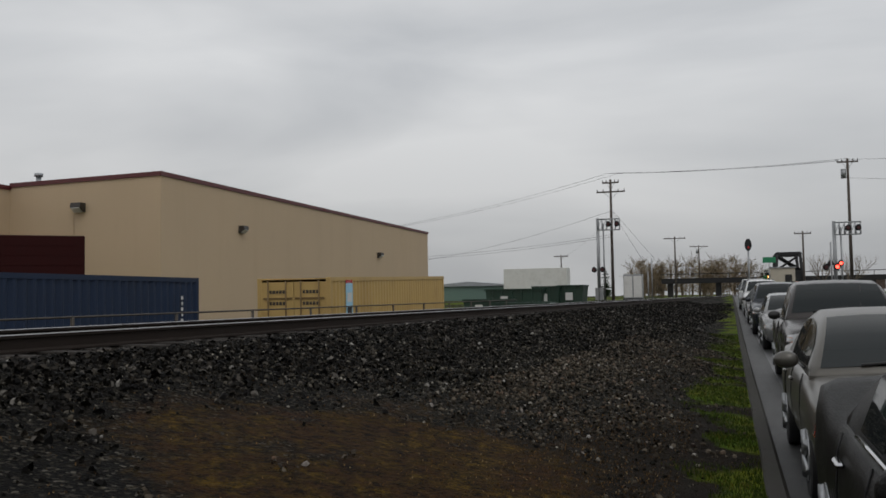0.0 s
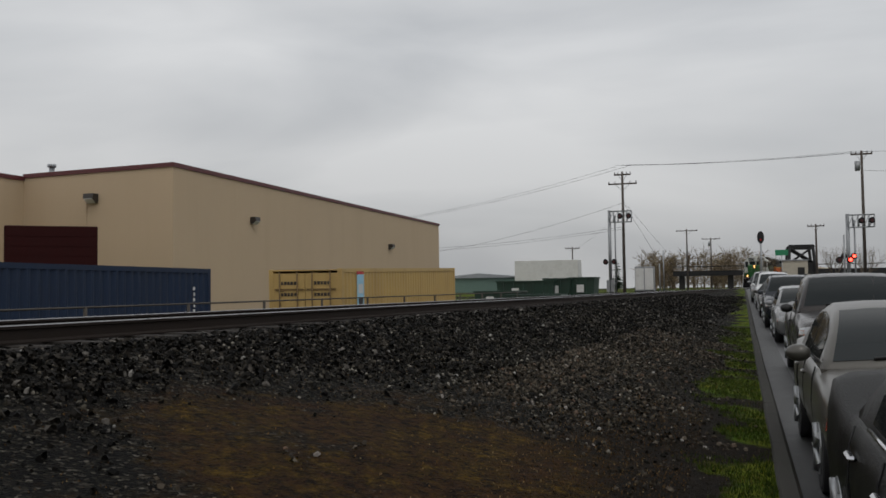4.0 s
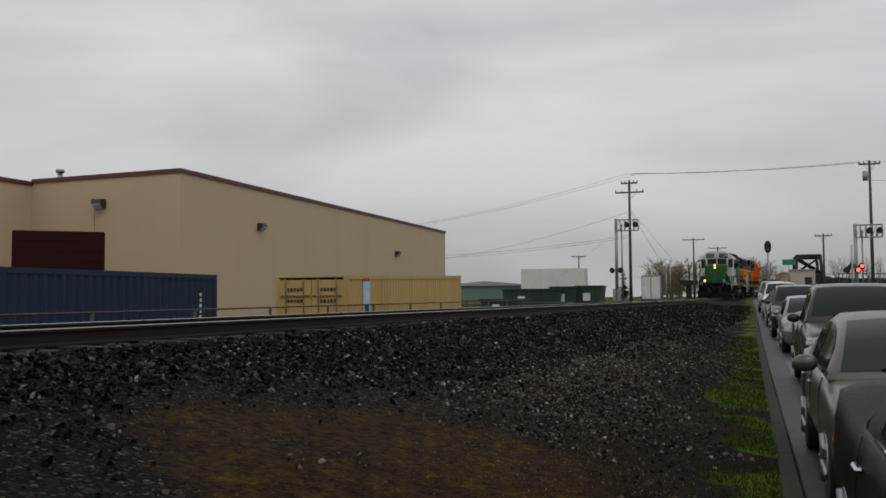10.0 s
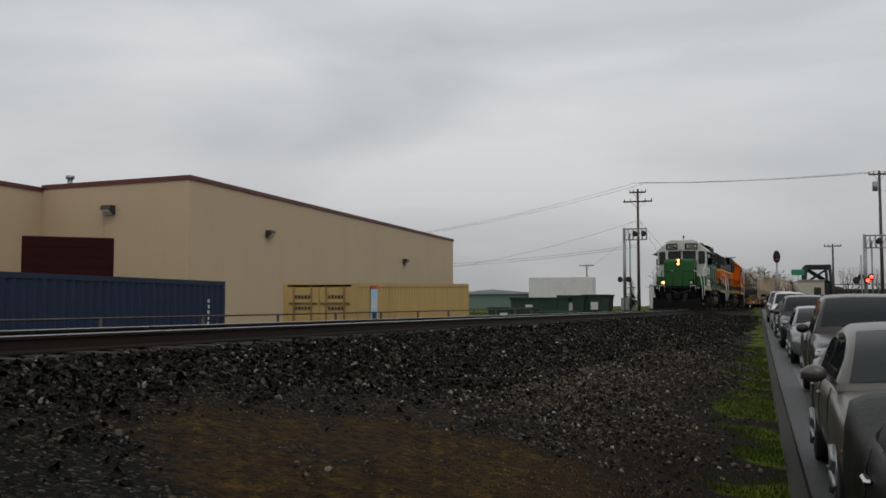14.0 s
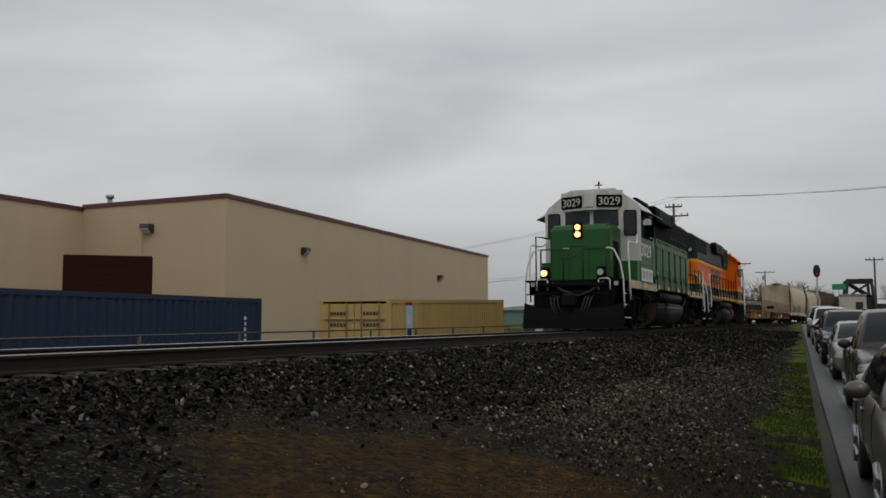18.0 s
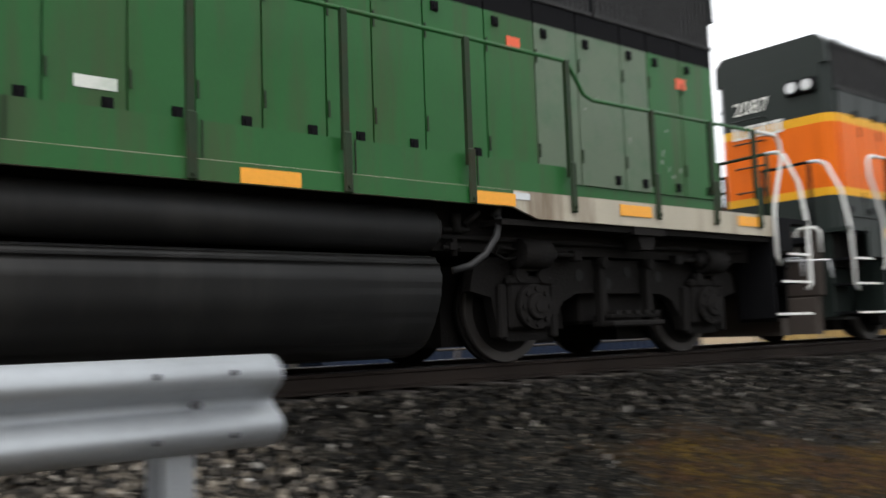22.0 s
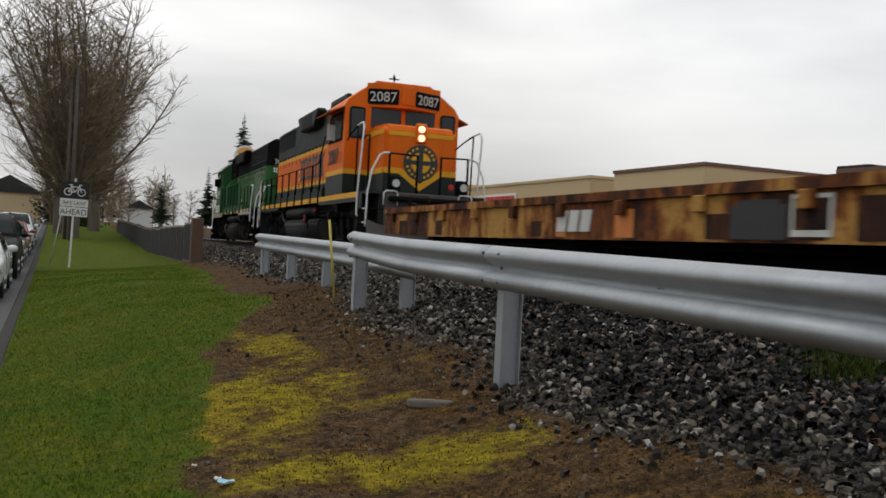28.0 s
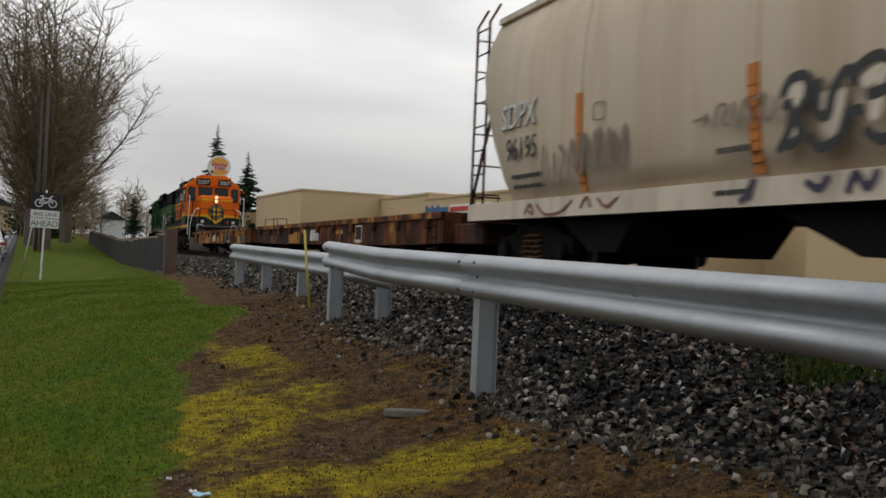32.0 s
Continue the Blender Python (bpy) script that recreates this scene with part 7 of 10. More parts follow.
w_beam("beam", [(-3.79, -9.26, 1.375), (-3.82, -10.55, 1.415), (-3.88, -13.45, 1.46), (-3.96, -18.25, 1.53)], guard2)
for y in (-10.1, -13.4, -15.6, -17.7):
    i_post(guard2, -3.98 if y < -10 else -3.9, y, 1.5 if y < -10 else 1.3, radians(-1.5))
M["marker_yellow"] = mat_new("yellow_marker_paint", (0.50, 0.42, 0.08), 0.6)
marker = thing("marker_stake", "thin leaning yellow marker stake beside the guard rail", "stake")
bm = bmesh.new()
zb = ground_z(-3.6, -11.9)
add_tube(bm, (-3.66, -11.9, zb - 0.1), (-3.52, -11.85, 1.88), 0.016, n=8)
part("stake", bm, M["marker_yellow"], marker)


# ---- grass ----
def blades(name, count, where, hgt, mat, seed, label):
    rnd = random.Random(seed)
    verts, faces = [], []
    made = tries = 0
    while made < count and tries < count * 10:
        tries += 1
        x, y, keep = where(rnd)
        if rnd.random() > keep:
            continue
        made += 1
        z = ground_z(x, y)
        h = hgt(rnd)
        a = rnd.uniform(0, 6.283)
        w = rnd.uniform(0.003, 0.006)
        dx, dy = math.cos(a) * w, math.sin(a) * w
        bx, by = rnd.uniform(-0.5, 0.5) * h, rnd.uniform(-0.5, 0.5) * h
        s = len(verts)
        verts += [(x - dx, y - dy, z - 0.005), (x + dx, y + dy, z - 0.005), (x + dx * 0.7 + bx * 0.4, y + dy * 0.7 + by * 0.4, z + h * 0.6), (x - dx * 0.7 + bx * 0.4, y - dy * 0.7 + by * 0.4, z + h * 0.6), (x + bx, y + by, z + h)]
        faces += [(s, s + 1, s + 2, s + 3), (s + 3, s + 2, s + 4)]
    me = bpy.data.meshes.new(name)
    me.from_pydata(verts, [], faces)
    me.materials.append(mat)
    return tagged(new(name, me), label, "grass", kind="stuff")


M["blade_lawn"] = mat_stone("bright_lawn_blades", [(0.0, (0.034, 0.066, 0.003)), (0.5, (0.080, 0.138, 0.005)), (0.9, (0.145, 0.195, 0.009)), (1.0, (0.24, 0.20, 0.03))], 0.6)
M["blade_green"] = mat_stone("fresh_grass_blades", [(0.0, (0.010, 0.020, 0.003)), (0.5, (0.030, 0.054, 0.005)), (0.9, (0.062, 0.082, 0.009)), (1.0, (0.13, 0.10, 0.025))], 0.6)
M["blade_moss"] = mat_stone("yellow_moss_tufts", [(0.0, (0.10, 0.08, 0.012)), (0.5, (0.36, 0.30, 0.016)), (0.9, (0.55, 0.46, 0.03)), (1.0, (0.20, 0.12, 0.03))], 0.8)
M["blade_dry"] = mat_stone("dry_brown_straw", [(0.0, (0.02, 0.012, 0.005)), (0.5, (0.085, 0.046, 0.016)), (0.9, (0.19, 0.11, 0.04)), (1.0, (0.34, 0.25, 0.12))], 0.8)


def lawn_where(rnd):
    y = -2.0 - 26 * rnd.random() ** 1.7
    x = rnd.uniform(-4.2, KERB_X - 0.17)
    t = patch_at(x, y)[0]
    return x, y, max(0, (t - 0.4) * 1.7)


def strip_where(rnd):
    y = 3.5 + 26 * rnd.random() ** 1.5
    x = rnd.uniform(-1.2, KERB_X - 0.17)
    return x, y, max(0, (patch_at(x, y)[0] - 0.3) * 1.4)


def moss_where(rnd):
    y = rnd.uniform(-13, 2.5)
    x = rnd.uniform(-4.0, -0.2)
    t, mo, g = patch_at(x, y)
    return x, y, max(0, mo - 0.3) * 1.6 * (1 - t)


def dry_where(rnd):
    y = rnd.uniform(-14, 11)
    x = rnd.uniform(-4.6, -0.4)
    t, mo, g = patch_at(x, y)
    return x, y, max(0, 1 - t - g * 0.9) * 0.8


def tuft_where(rnd):
    a, r = rnd.uniform(0, 6.28), abs(rnd.gauss(0, 0.2))
    cx, cy = rnd.choice(((-5.0, -4.7), (-5.25, -4.85), (-4.75, -4.45), (-5.1, -4.2), (-3.4, -1.2)))
    return cx + math.cos(a) * r, cy + math.sin(a) * r, 1


blades("lawn_grass", 80000, lawn_where, lambda r: r.uniform(0.008, 0.026), M["blade_lawn"], 21, "short green lawn grass")
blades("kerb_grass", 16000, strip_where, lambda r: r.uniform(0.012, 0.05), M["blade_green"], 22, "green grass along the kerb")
blades("moss", 9000, moss_where, lambda r: r.uniform(0.003, 0.008), M["blade_moss"], 23, "bright yellow moss")
blades("dry_grass", 36000, dry_where, lambda r: r.uniform(0.004, 0.018), M["blade_dry"], 24, "dead brown grass and straw")
blades("grass_tuft", 2600, tuft_where, lambda r: r.uniform(0.04, 0.13), M["blade_green"], 25, "taller grass tuft beside the guard rail")


# ---- small things on the verge ----
M["paper"] = mat_new("damp_white_paper", (0.62, 0.63, 0.62), 0.8, var=0.15)
M["blue_wrapper"] = mat_new("pale_blue_wrapper", (0.30, 0.52, 0.66), 0.5, var=0.1)
M["slab_stone"] = mat_new("grey_brown_slab", (0.13, 0.115, 0.095), 0.9, var=0.35, scale=9, bump=0.5, bscale=40)


def crumpled_scrap(label, x, y, size, mat, seed):
    """A creased scrap of paper: a small folded sheet with thickness."""
    rnd = random.Random(seed)
    bm = bmesh.new()
    top = [[bm.verts.new((x + (i - 1.5) * size / 3 + rnd.uniform(-0.1, 0.1) * size, y + (j - 1) * size / 3 + rnd.uniform(-0.1, 0.1) * size,
                          ground_z(x, y) + 0.012 + rnd.uniform(0, 0.28) * size)) for i in range(4)] for j in range(3)]
    for j in range(2):
        for i in range(3):
            bm.faces.new((top[j][i], top[j][i + 1], top[j + 1][i + 1], top[j + 1][i]))
    ret = bmesh.ops.extrude_face_region(bm, geom=bm.faces[:])
    for v in ret["geom"]:
        if isinstance(v, bmesh.types.BMVert):
            v.co.z -= 0.006
    bmesh.ops.recalc_face_normals(bm, faces=bm.faces[:])
    ob = part("paper_scrap", bm, mat)
    return tagged(ob, label, "litter")


crumpled_scrap("crumpled pale blue wrapper lying on the lawn", -1.06, -4.98, 0.075, M["blue_wrapper"], 51)
crumpled_scrap("torn white paper scrap lying on the lawn", -1.04, -5.10, 0.04, M["paper"], 52)
crumpled_scrap("small white paper scrap on the grass", -0.98, -5.5, 0.03, M["paper"], 53)
bm = bmesh.new()
add_prism(bm, [(-0.17, -0.05), (-0.10, -0.085), (0.08, -0.08), (0.17, -0.03), (0.15, 0.05), (0.03, 0.085), (-0.13, 0.06)], -0.03, 0.03, "z")
bmesh.ops.bevel(bm, geom=bm.edges[:], offset=0.012, segments=1, affect="EDGES")
bmesh.ops.transform(bm, matrix=Matrix.Translation((-2.66, -6.16, ground_z(-2.66, -6.16) + 0.004)) @ Matrix.Rotation(radians(-25), 4, "Z") @ Matrix.Rotation(radians(6), 4, "X"), verts=bm.verts[:])
tagged(part("stone_slab", bm, M["slab_stone"]), "flat grey-brown stone slab half sunk in mossy soil", "stone")

# ---- the warehouse and its yard ----
M["lamp_dark"] = mat_new("dark_lamp_housing", (0.03, 0.025, 0.022), 0.5)
M["lamp_white"] = mat_new("frosted_lamp_glass", (0.55, 0.55, 0.52), 0.3)
warehouse = thing("warehouse", "large tan stucco warehouse with maroon roof trim", "building")
YARD = -0.35
WX, PEAK_Y, END_Y = -24.0, 34.4, 71.7


def wall_top(y):
    return 7.27 + (6.98 - 7.27) * (y - PEAK_Y) / (END_Y - PEAK_Y)


bm = bmesh.new()
add_prism(bm, [(PEAK_Y + 0.302, YARD), (END_Y, YARD), (END_Y, wall_top(END_Y)), (PEAK_Y + 0.302, wall_top(PEAK_Y))], WX - 0.3, WX, "x")
part("long_wall", bm, M["stucco"], warehouse)
bm = bmesh.new()
add_prism(bm, [(-32.3, YARD), (WX, YARD), (WX, 7.27), (-32.3, 7.16)], PEAK_Y - 0.002, PEAK_Y + 0.3, "y")
part("return_wall", bm, M["stucco"], warehouse)
bm = bmesh.new()
add_box(bm, -32.6, -32.302, -12, PEAK_Y + 0.3, YARD, 7.05)
part("set_back_wall", bm, M["stucco"], warehouse)
bm = bmesh.new()
add_box(bm, -60, WX - 0.302, END_Y - 0.3, END_Y, YARD, 6.9)
part("end_wall", bm, M["stucco"], warehouse)
bm = bmesh.new()
add_box(bm, -60, -32.602, -12, -11.7, YARD, 7.0)
part("rear_wall", bm, M["stucco"], warehouse)
bm = bmesh.new()
add_box(bm, -60, WX - 0.32, PEAK_Y + 0.32, END_Y - 0.32, 6.6, 6.85)
add_box(bm, -60, -32.62, -11.68, PEAK_Y + 0.3, 6.6, 6.85)
part("roof", bm, M["concrete"], warehouse)
for dims in ((WX - 0.34, WX + 0.06, PEAK_Y, END_Y),):
    bm = bmesh.new()
    add_prism(bm, [(PEAK_Y - 0.06, 7.27), (END_Y + 0.06, 6.98), (END_Y + 0.06, 7.16), (PEAK_Y - 0.06, 7.47)], WX - 0.34, WX + 0.06, "x")
    part("roof_trim", bm, M["maroon"], warehouse)
bm = bmesh.new()
add_prism(bm, [(-32.3, 7.16), (WX - 0.342, 7.267), (WX - 0.342, 7.467), (-32.3, 7.36)], PEAK_Y - 0.06, PEAK_Y + 0.34, "y")
part("roof_trim", bm, M["maroon"], warehouse)
bm = bmesh.new()
add_box(bm, -32.64, -32.24, -12.05, PEAK_Y + 0.34, 7.05, 7.25)
part("roof_trim", bm, M["maroon"], warehouse)


def wall_lamp(x, y, z, ang, s):
    e = thing("wall_lamp", "dark wall-mounted floodlight on tan stucco", "lamp", Matrix.Translation((x, y, z)) @ Matrix.Rotation(ang, 4, "Z"), group="wall lamps")
    bm = bmesh.new()
    add_prism(bm, [(0.0, -0.16 * s), (0.0, 0.2 * s), (-0.3 * s, 0.2 * s), (-0.34 * s, 0.02 * s), (-0.1 * s, -0.16 * s)], -0.24 * s, 0.24 * s, "x")
    part("housing", bm, M["lamp_dark"], e)
    bm = bmesh.new()
    add_prism(bm, [(-0.12 * s, -0.17 * s), (-0.33 * s, 0.0), (-0.34 * s, -0.02 * s), (-0.13 * s, -0.19 * s)], -0.2 * s, 0.2 * s, "x")
    part("diffuser", bm, M["lamp_white"], e)
    return e


wall_lamp(-28.3, PEAK_Y, 6.0, 0, 1.15)
wall_lamp(WX, 41.3, 5.3, radians(90), 1.0)
wall_lamp(WX, 60.5, 4.75, radians(90), 1.0)
e = thing("downpipe", "thin conduit running down the tan wall", "pipe")
bm = bmesh.new()
add_tube(bm, (-28.65, PEAK_Y - 0.03, 4.6), (-28.65, PEAK_Y - 0.03, 5.9), 0.02, n=6)
part("pipe", bm, M["stucco"], e)
e = thing("roof_vent", "small metal vent pipe above the roof edge", "vent")
bm = bmesh.new()
add_tube(bm, (-31.2, PEAK_Y + 0.6, 6.8), (-31.2, PEAK_Y + 0.6, 7.7), 0.12, n=10)
add_tube(bm, (-31.2, PEAK_Y + 0.6, 7.7), (-31.2, PEAK_Y + 0.6, 7.85), 0.2, n=10)
part("pipe", bm, M["galv"], e)

M["blue_steel"] = mat_new("faded_blue_container_paint", (0.003, 0.016, 0.048), 0.65, var=0.25, scale=0.8, stain=(0.012, 0.018, 0.028), stain_amt=0.5, streak=True)
M["yellow_steel"] = mat_new("mustard_container_paint", (0.50, 0.34, 0.12), 0.55, var=0.12, scale=0.6, stain=(0.30, 0.19, 0.07), stain_amt=0.5, streak=True)
M["yellow_dark"] = mat_new("grimy_mustard_steel", (0.16, 0.10, 0.035), 0.6)
M["maroon_steel"] = mat_new("dark_maroon_trailer_paint", (0.030, 0.005, 0.005), 0.75, var=0.15, spec=0.15)
M["white_paint"] = mat_new("off_white_paint", (0.66, 0.66, 0.64), 0.5, var=0.08, stain=(0.4, 0.39, 0.36), stain_amt=0.4)
M["stencil_dark"] = mat_new("dark_stencil_paint", (0.05, 0.04, 0.03), 0.6)
M["sky_blue"] = mat_new("pale_blue_decal", (0.35, 0.62, 0.78), 0.5)


def container(label, mat, m, L=12.19, doors=True):
    """Corrugated shipping container; the doors are at -y."""
    e = thing("shipping_container", label, "container", m, group="shipping containers")
    H, B = 2.59, 2.44
    for sx in (-1, 1):
        bm = bmesh.new()
        n = int(L / 0.28)
        xo, xi = sx * (B / 2 - 0.005), sx * (B / 2 - 0.045)
        prev = None
        for k in range(n * 4 + 1):
            y = 0.12 + (L - 0.24) * k / (n * 4)
            x = xo if k % 4 in (0, 1) else xi
            cur = (bm.verts.new((x, y, 0.16)), bm.verts.new((x, y, H - 0.12)))
            if prev:
                bm.faces.new((prev[0], cur[0], cur[1], prev[1]))
            prev = cur
        bmesh.ops.recalc_face_normals(bm, faces=bm.faces[:])
        part("side_panel", bm, mat, e)
        for z0, z1 in ((0.0, 0.16), (H - 0.12, H)):
            box_part("side_rail", (*sorted((sx * B / 2, sx * (B / 2 - 0.1))), 0.1, L - 0.1, z0, z1), mat, e)
        for y0, y1 in ((0.0, 0.14), (L - 0.14, L)):
            box_part("corner_post", (*sorted((sx * (B / 2 + 0.005), sx * (B / 2 - 0.14))), y0, y1, 0, H + 0.004), mat, e, bevel=0.01)
    bm = bmesh.new()
    add_box(bm, -B / 2 + 0.05, B / 2 - 0.05, 0.05, L - 0.05, H - 0.05, H - 0.02)
    part("roof", bm, mat, e)
    box_part("floor", (-B / 2 + 0.1, B / 2 - 0.1, 0.05, L - 0.05, 0.05, 0.14), mat, e)
    box_part("front_end", (-B / 2 + 0.13, B / 2 - 0.13, L - 0.08, L - 0.03, 0.0, H - 0.03), mat, e)
    if doors:
        for sx in (-1, 1):
            d = box_part("door", (*sorted((sx * 0.012, sx * (B / 2 - 0.13))), 0.02, 0.08, 0.12, H - 0.12), mat, e)
            for q in (0.25, 0.85):
                bm = bmesh.new()
                add_tube(bm, (sx * q, -0.02, 0.1), (sx * q, -0.02, H - 0.08), 0.025, n=8)
                part("lock_rod", bm, M["yellow_dark"], d)
            bm = bmesh.new()
            for zz in (0.55, 1.05, 1.95):
                add_box(bm, *sorted((sx * 0.05, sx * (B / 2 - 0.2))), -0.012, 0.02, zz, zz + 0.05)
            part("door_rib", bm, M["yellow_dark"], d)
            for k in range(2):
                bar_row("stencil", M["stencil_dark"], d, (sx * 0.56 - 0.25, 0.012, 2.12 - 0.35 * k), (1, 0, 0), (0, 0, 1), [0.07, 0.09, 0.07, 0.09, 0.08], 0.1, 0.03)
    return e


c_yel = container("mustard yellow corrugated shipping container with double doors", M["yellow_steel"], Matrix.Translation((-12.7, 25.0, -0.3)) @ Matrix.Rotation(radians(1.2), 4, "Z") @ Matrix.Rotation(radians(1.2), 4, "X"))
box_part("name_decal", (1.222, 1.232, 1.2, 1.75, 0.2, 2.4), M["sky_blue"], c_yel, "pale blue vertical name panel")
for k in range(4):
    bm = bmesh.new()
    add_box(bm, 1.232, 1.24, 1.3, 1.65, 0.42 + k * 0.46, 0.72 + k * 0.46)
    part("decal_bar", bm, M["white_paint"] if k % 2 else M["lamp_dark"], c_yel)
box_part("name_decal_top", (1.222, 1.233, 1.2, 1.75, 2.4, 2.5), M["red_lens"], c_yel)
c_blue = container("dark blue corrugated shipping container", M["blue_steel"], pose(-15.2, 9.6, -0.32), doors=False)
for k in range(7):
    box_part("stencil", (1.222, 1.229, 11.33 + 0.02 * (k % 2), 11.42, 1.1 + k * 0.15, 1.19 + k * 0.15), M["white_paint"], c_blue, "white stencil mark")
trailer = thing("box_trailer", "dark maroon box trailer parked by the warehouse", "trailer")
trailer.matrix_basis = Matrix.Translation((-21.25, 23.85, 0)) @ Matrix.Rotation(radians(41.7), 4, "Z")
box_part("box", (-1.4, 1.4, 0, 5.2, 0.85, 3.85), M["maroon_steel"], trailer, bevel=0.03)
for k in range(9):
    box_part("slat", (-1.36, 1.36, -0.012, 0.0, 0.95 + k * 0.32, 1.25 + k * 0.32), M["maroon_steel"], trailer)
box_part("chassis", (-0.7, 0.7, 0.1, 5.0, 0.55, 0.85), M["under"], trailer)
for x in (-1.0, 1.0):
    for y in (1.0, 2.2):
        bm = bmesh.new()
        add_tube(bm, (x - 0.14, y, YARD + 0.5), (x + 0.14, y, YARD + 0.5), 0.5, n=20)
        part("wheel", bm, M["hose"], trailer)
box_part("axle_beam", (-0.9, 0.9, 0.9, 2.3, YARD + 0.45, 0.56), M["under"], trailer)

# pipe fence between yard and track
pfence = thing("pipe_fence", "low rusty pipe fence beyond the track", "fence")
M["pipe"] = mat_new("weathered_pipe_steel", (0.07, 0.06, 0.05), 0.7, 0.3, var=0.2)
bm = bmesh.new()
add_path(bm, [(-11.6 + 0.012 * y, y, 1.33 + 0.0025 * max(y, 0)) for y in range(-6, 49, 6)], 0.02)
part("top_rail", bm, M["pipe"], pfence)
for k in range(17):
    y = -5.5 + k * 3.2
    x = -11.6 + 0.012 * y
    bm = bmesh.new()
    add_tube(bm, (x, y, ground_z(x, y) - 0.2), (x, y, 1.33 + 0.0025 * max(y, 0)), 0.035, n=8)
    part("post", bm, M["pipe"], pfence)

# dumpsters, trailer and sheds beyond the yard
M["dump_green"] = mat_new("dark_green_dumpster_paint", (0.014, 0.045, 0.028), 0.55, var=0.25, stain=(0.02, 0.02, 0.015), stain_amt=0.5, streak=True)
M["pale_green"] = mat_new("pale_green_metal_siding", (0.12, 0.19, 0.16), 0.6, var=0.12, streak=True)


def dumpster(x, y, L, H, z, label):
    e = thing("dumpster", label, "dumpster", pose(x, y, z), group="dumpsters")
    bm = bmesh.new()
    add_prism(bm, [(0.0, 0.15), (L, 0.15), (L + 0.2, H), (-0.2, H)], -1.1, 1.1, "y")
    part("bin", bm, M["dump_green"], e)
    for k in range(int(L / 0.7)):
        box_part("rib", (0.2 + k * 0.7, 0.32 + k * 0.7, -1.18, -1.1, 0.15, H - 0.02), M["dump_green"], e)
    box_part("rim", (-0.25, L + 0.25, -1.2, 1.2, H, H + 0.1), M["dump_green"], e)
    box_part("label_plate", (L * 0.25, L * 0.25 + 0.5, -1.21, -1.18, H * 0.55, H * 0.8), M["white_paint"], e)
    for q in (0.4, L - 0.4):
        box_part("skid", (q - 0.15, q + 0.15, -1.0, 1.0, -0.1, 0.15), M["under"], e)
    return e


for x, y, L, H, lb in ((-16.6, 58.5, 2.6, 1.35, "dark green dumpster with a white label"), (-16.0, 62, 3.6, 2.0, "tall dark green dumpster"), (-12.9, 63, 1.5, 2.1, "narrow dark green bin"), (-11.2, 63.5, 1.4, 2.1, "narrow dark green bin"), (-14.2, 57.2, 3.2, 1.1, "low dark green dumpster")):
    dumpster(x, y, L, H, ground_z(x, y) + 0.1, lb)
scrap = thing("scrap_pile", "dark heap of old ties and scrap beside the track", "scrap")
rnd = random.Random(8)
for k in range(26):
    L = rnd.uniform(1.4, 2.6)
    x, y = rnd.uniform(-11.5, -8.5), rnd.uniform(62, 66)
    bm = bmesh.new()
    add_box(bm, -L / 2, L / 2, -0.12, 0.12, -0.1, 0.1)
    o = part("old_tie", bm, M["tie"], scrap)
    o.matrix_basis = Matrix.Translation((x, y, ground_z(x, y) + 0.1 + 0.2 * (k % 5))) @ Matrix.Rotation(rnd.uniform(-0.3, 0.3), 4, "Z")
semi = thing("semi_trailer", "white box semi-trailer parked far off", "trailer")
box_part("box", (-26.4, -18.6, 108, 110.5, 1.5, 5.05), M["white_paint"], semi, bevel=0.03)
for x in (-25.6, -24.4, -19.6):
    bm = bmesh.new()
    add_tube(bm, (x, 107.9, 1.45), (x, 108.2, 1.45), 0.5, n=18)
    part("wheel", bm, M["hose"], semi)
box_part("underframe", (-26.1, -18.9, 108.2, 110.3, 1.0, 1.5), M["under"], semi)
shed = thing("far_shed", "long pale green metal shed with a low roof", "building")
box_part("wall", (-52, -34, 150, 160, 0.5, 3.6), M["pale_green"], shed)
bm = bmesh.new()
add_prism(bm, [(-52.4, 3.6), (-43, 4.4), (-33.6, 3.6)], 149.6, 160.4, "y")
part("roof", bm, M["galv"], shed)

# ---- poles and wires ----
M["pole_wood"] = mat_new("weathered_pole_wood", (0.075, 0.06, 0.05), 0.85, var=0.25, bump=0.3, bscale=30)
M["wire"] = mat_new("black_wire", (0.02, 0.02, 0.02), 0.6)
M["alu"] = mat_new("dull_aluminium", (0.30, 0.31, 0.32), 0.5, 0.6, var=0.15)


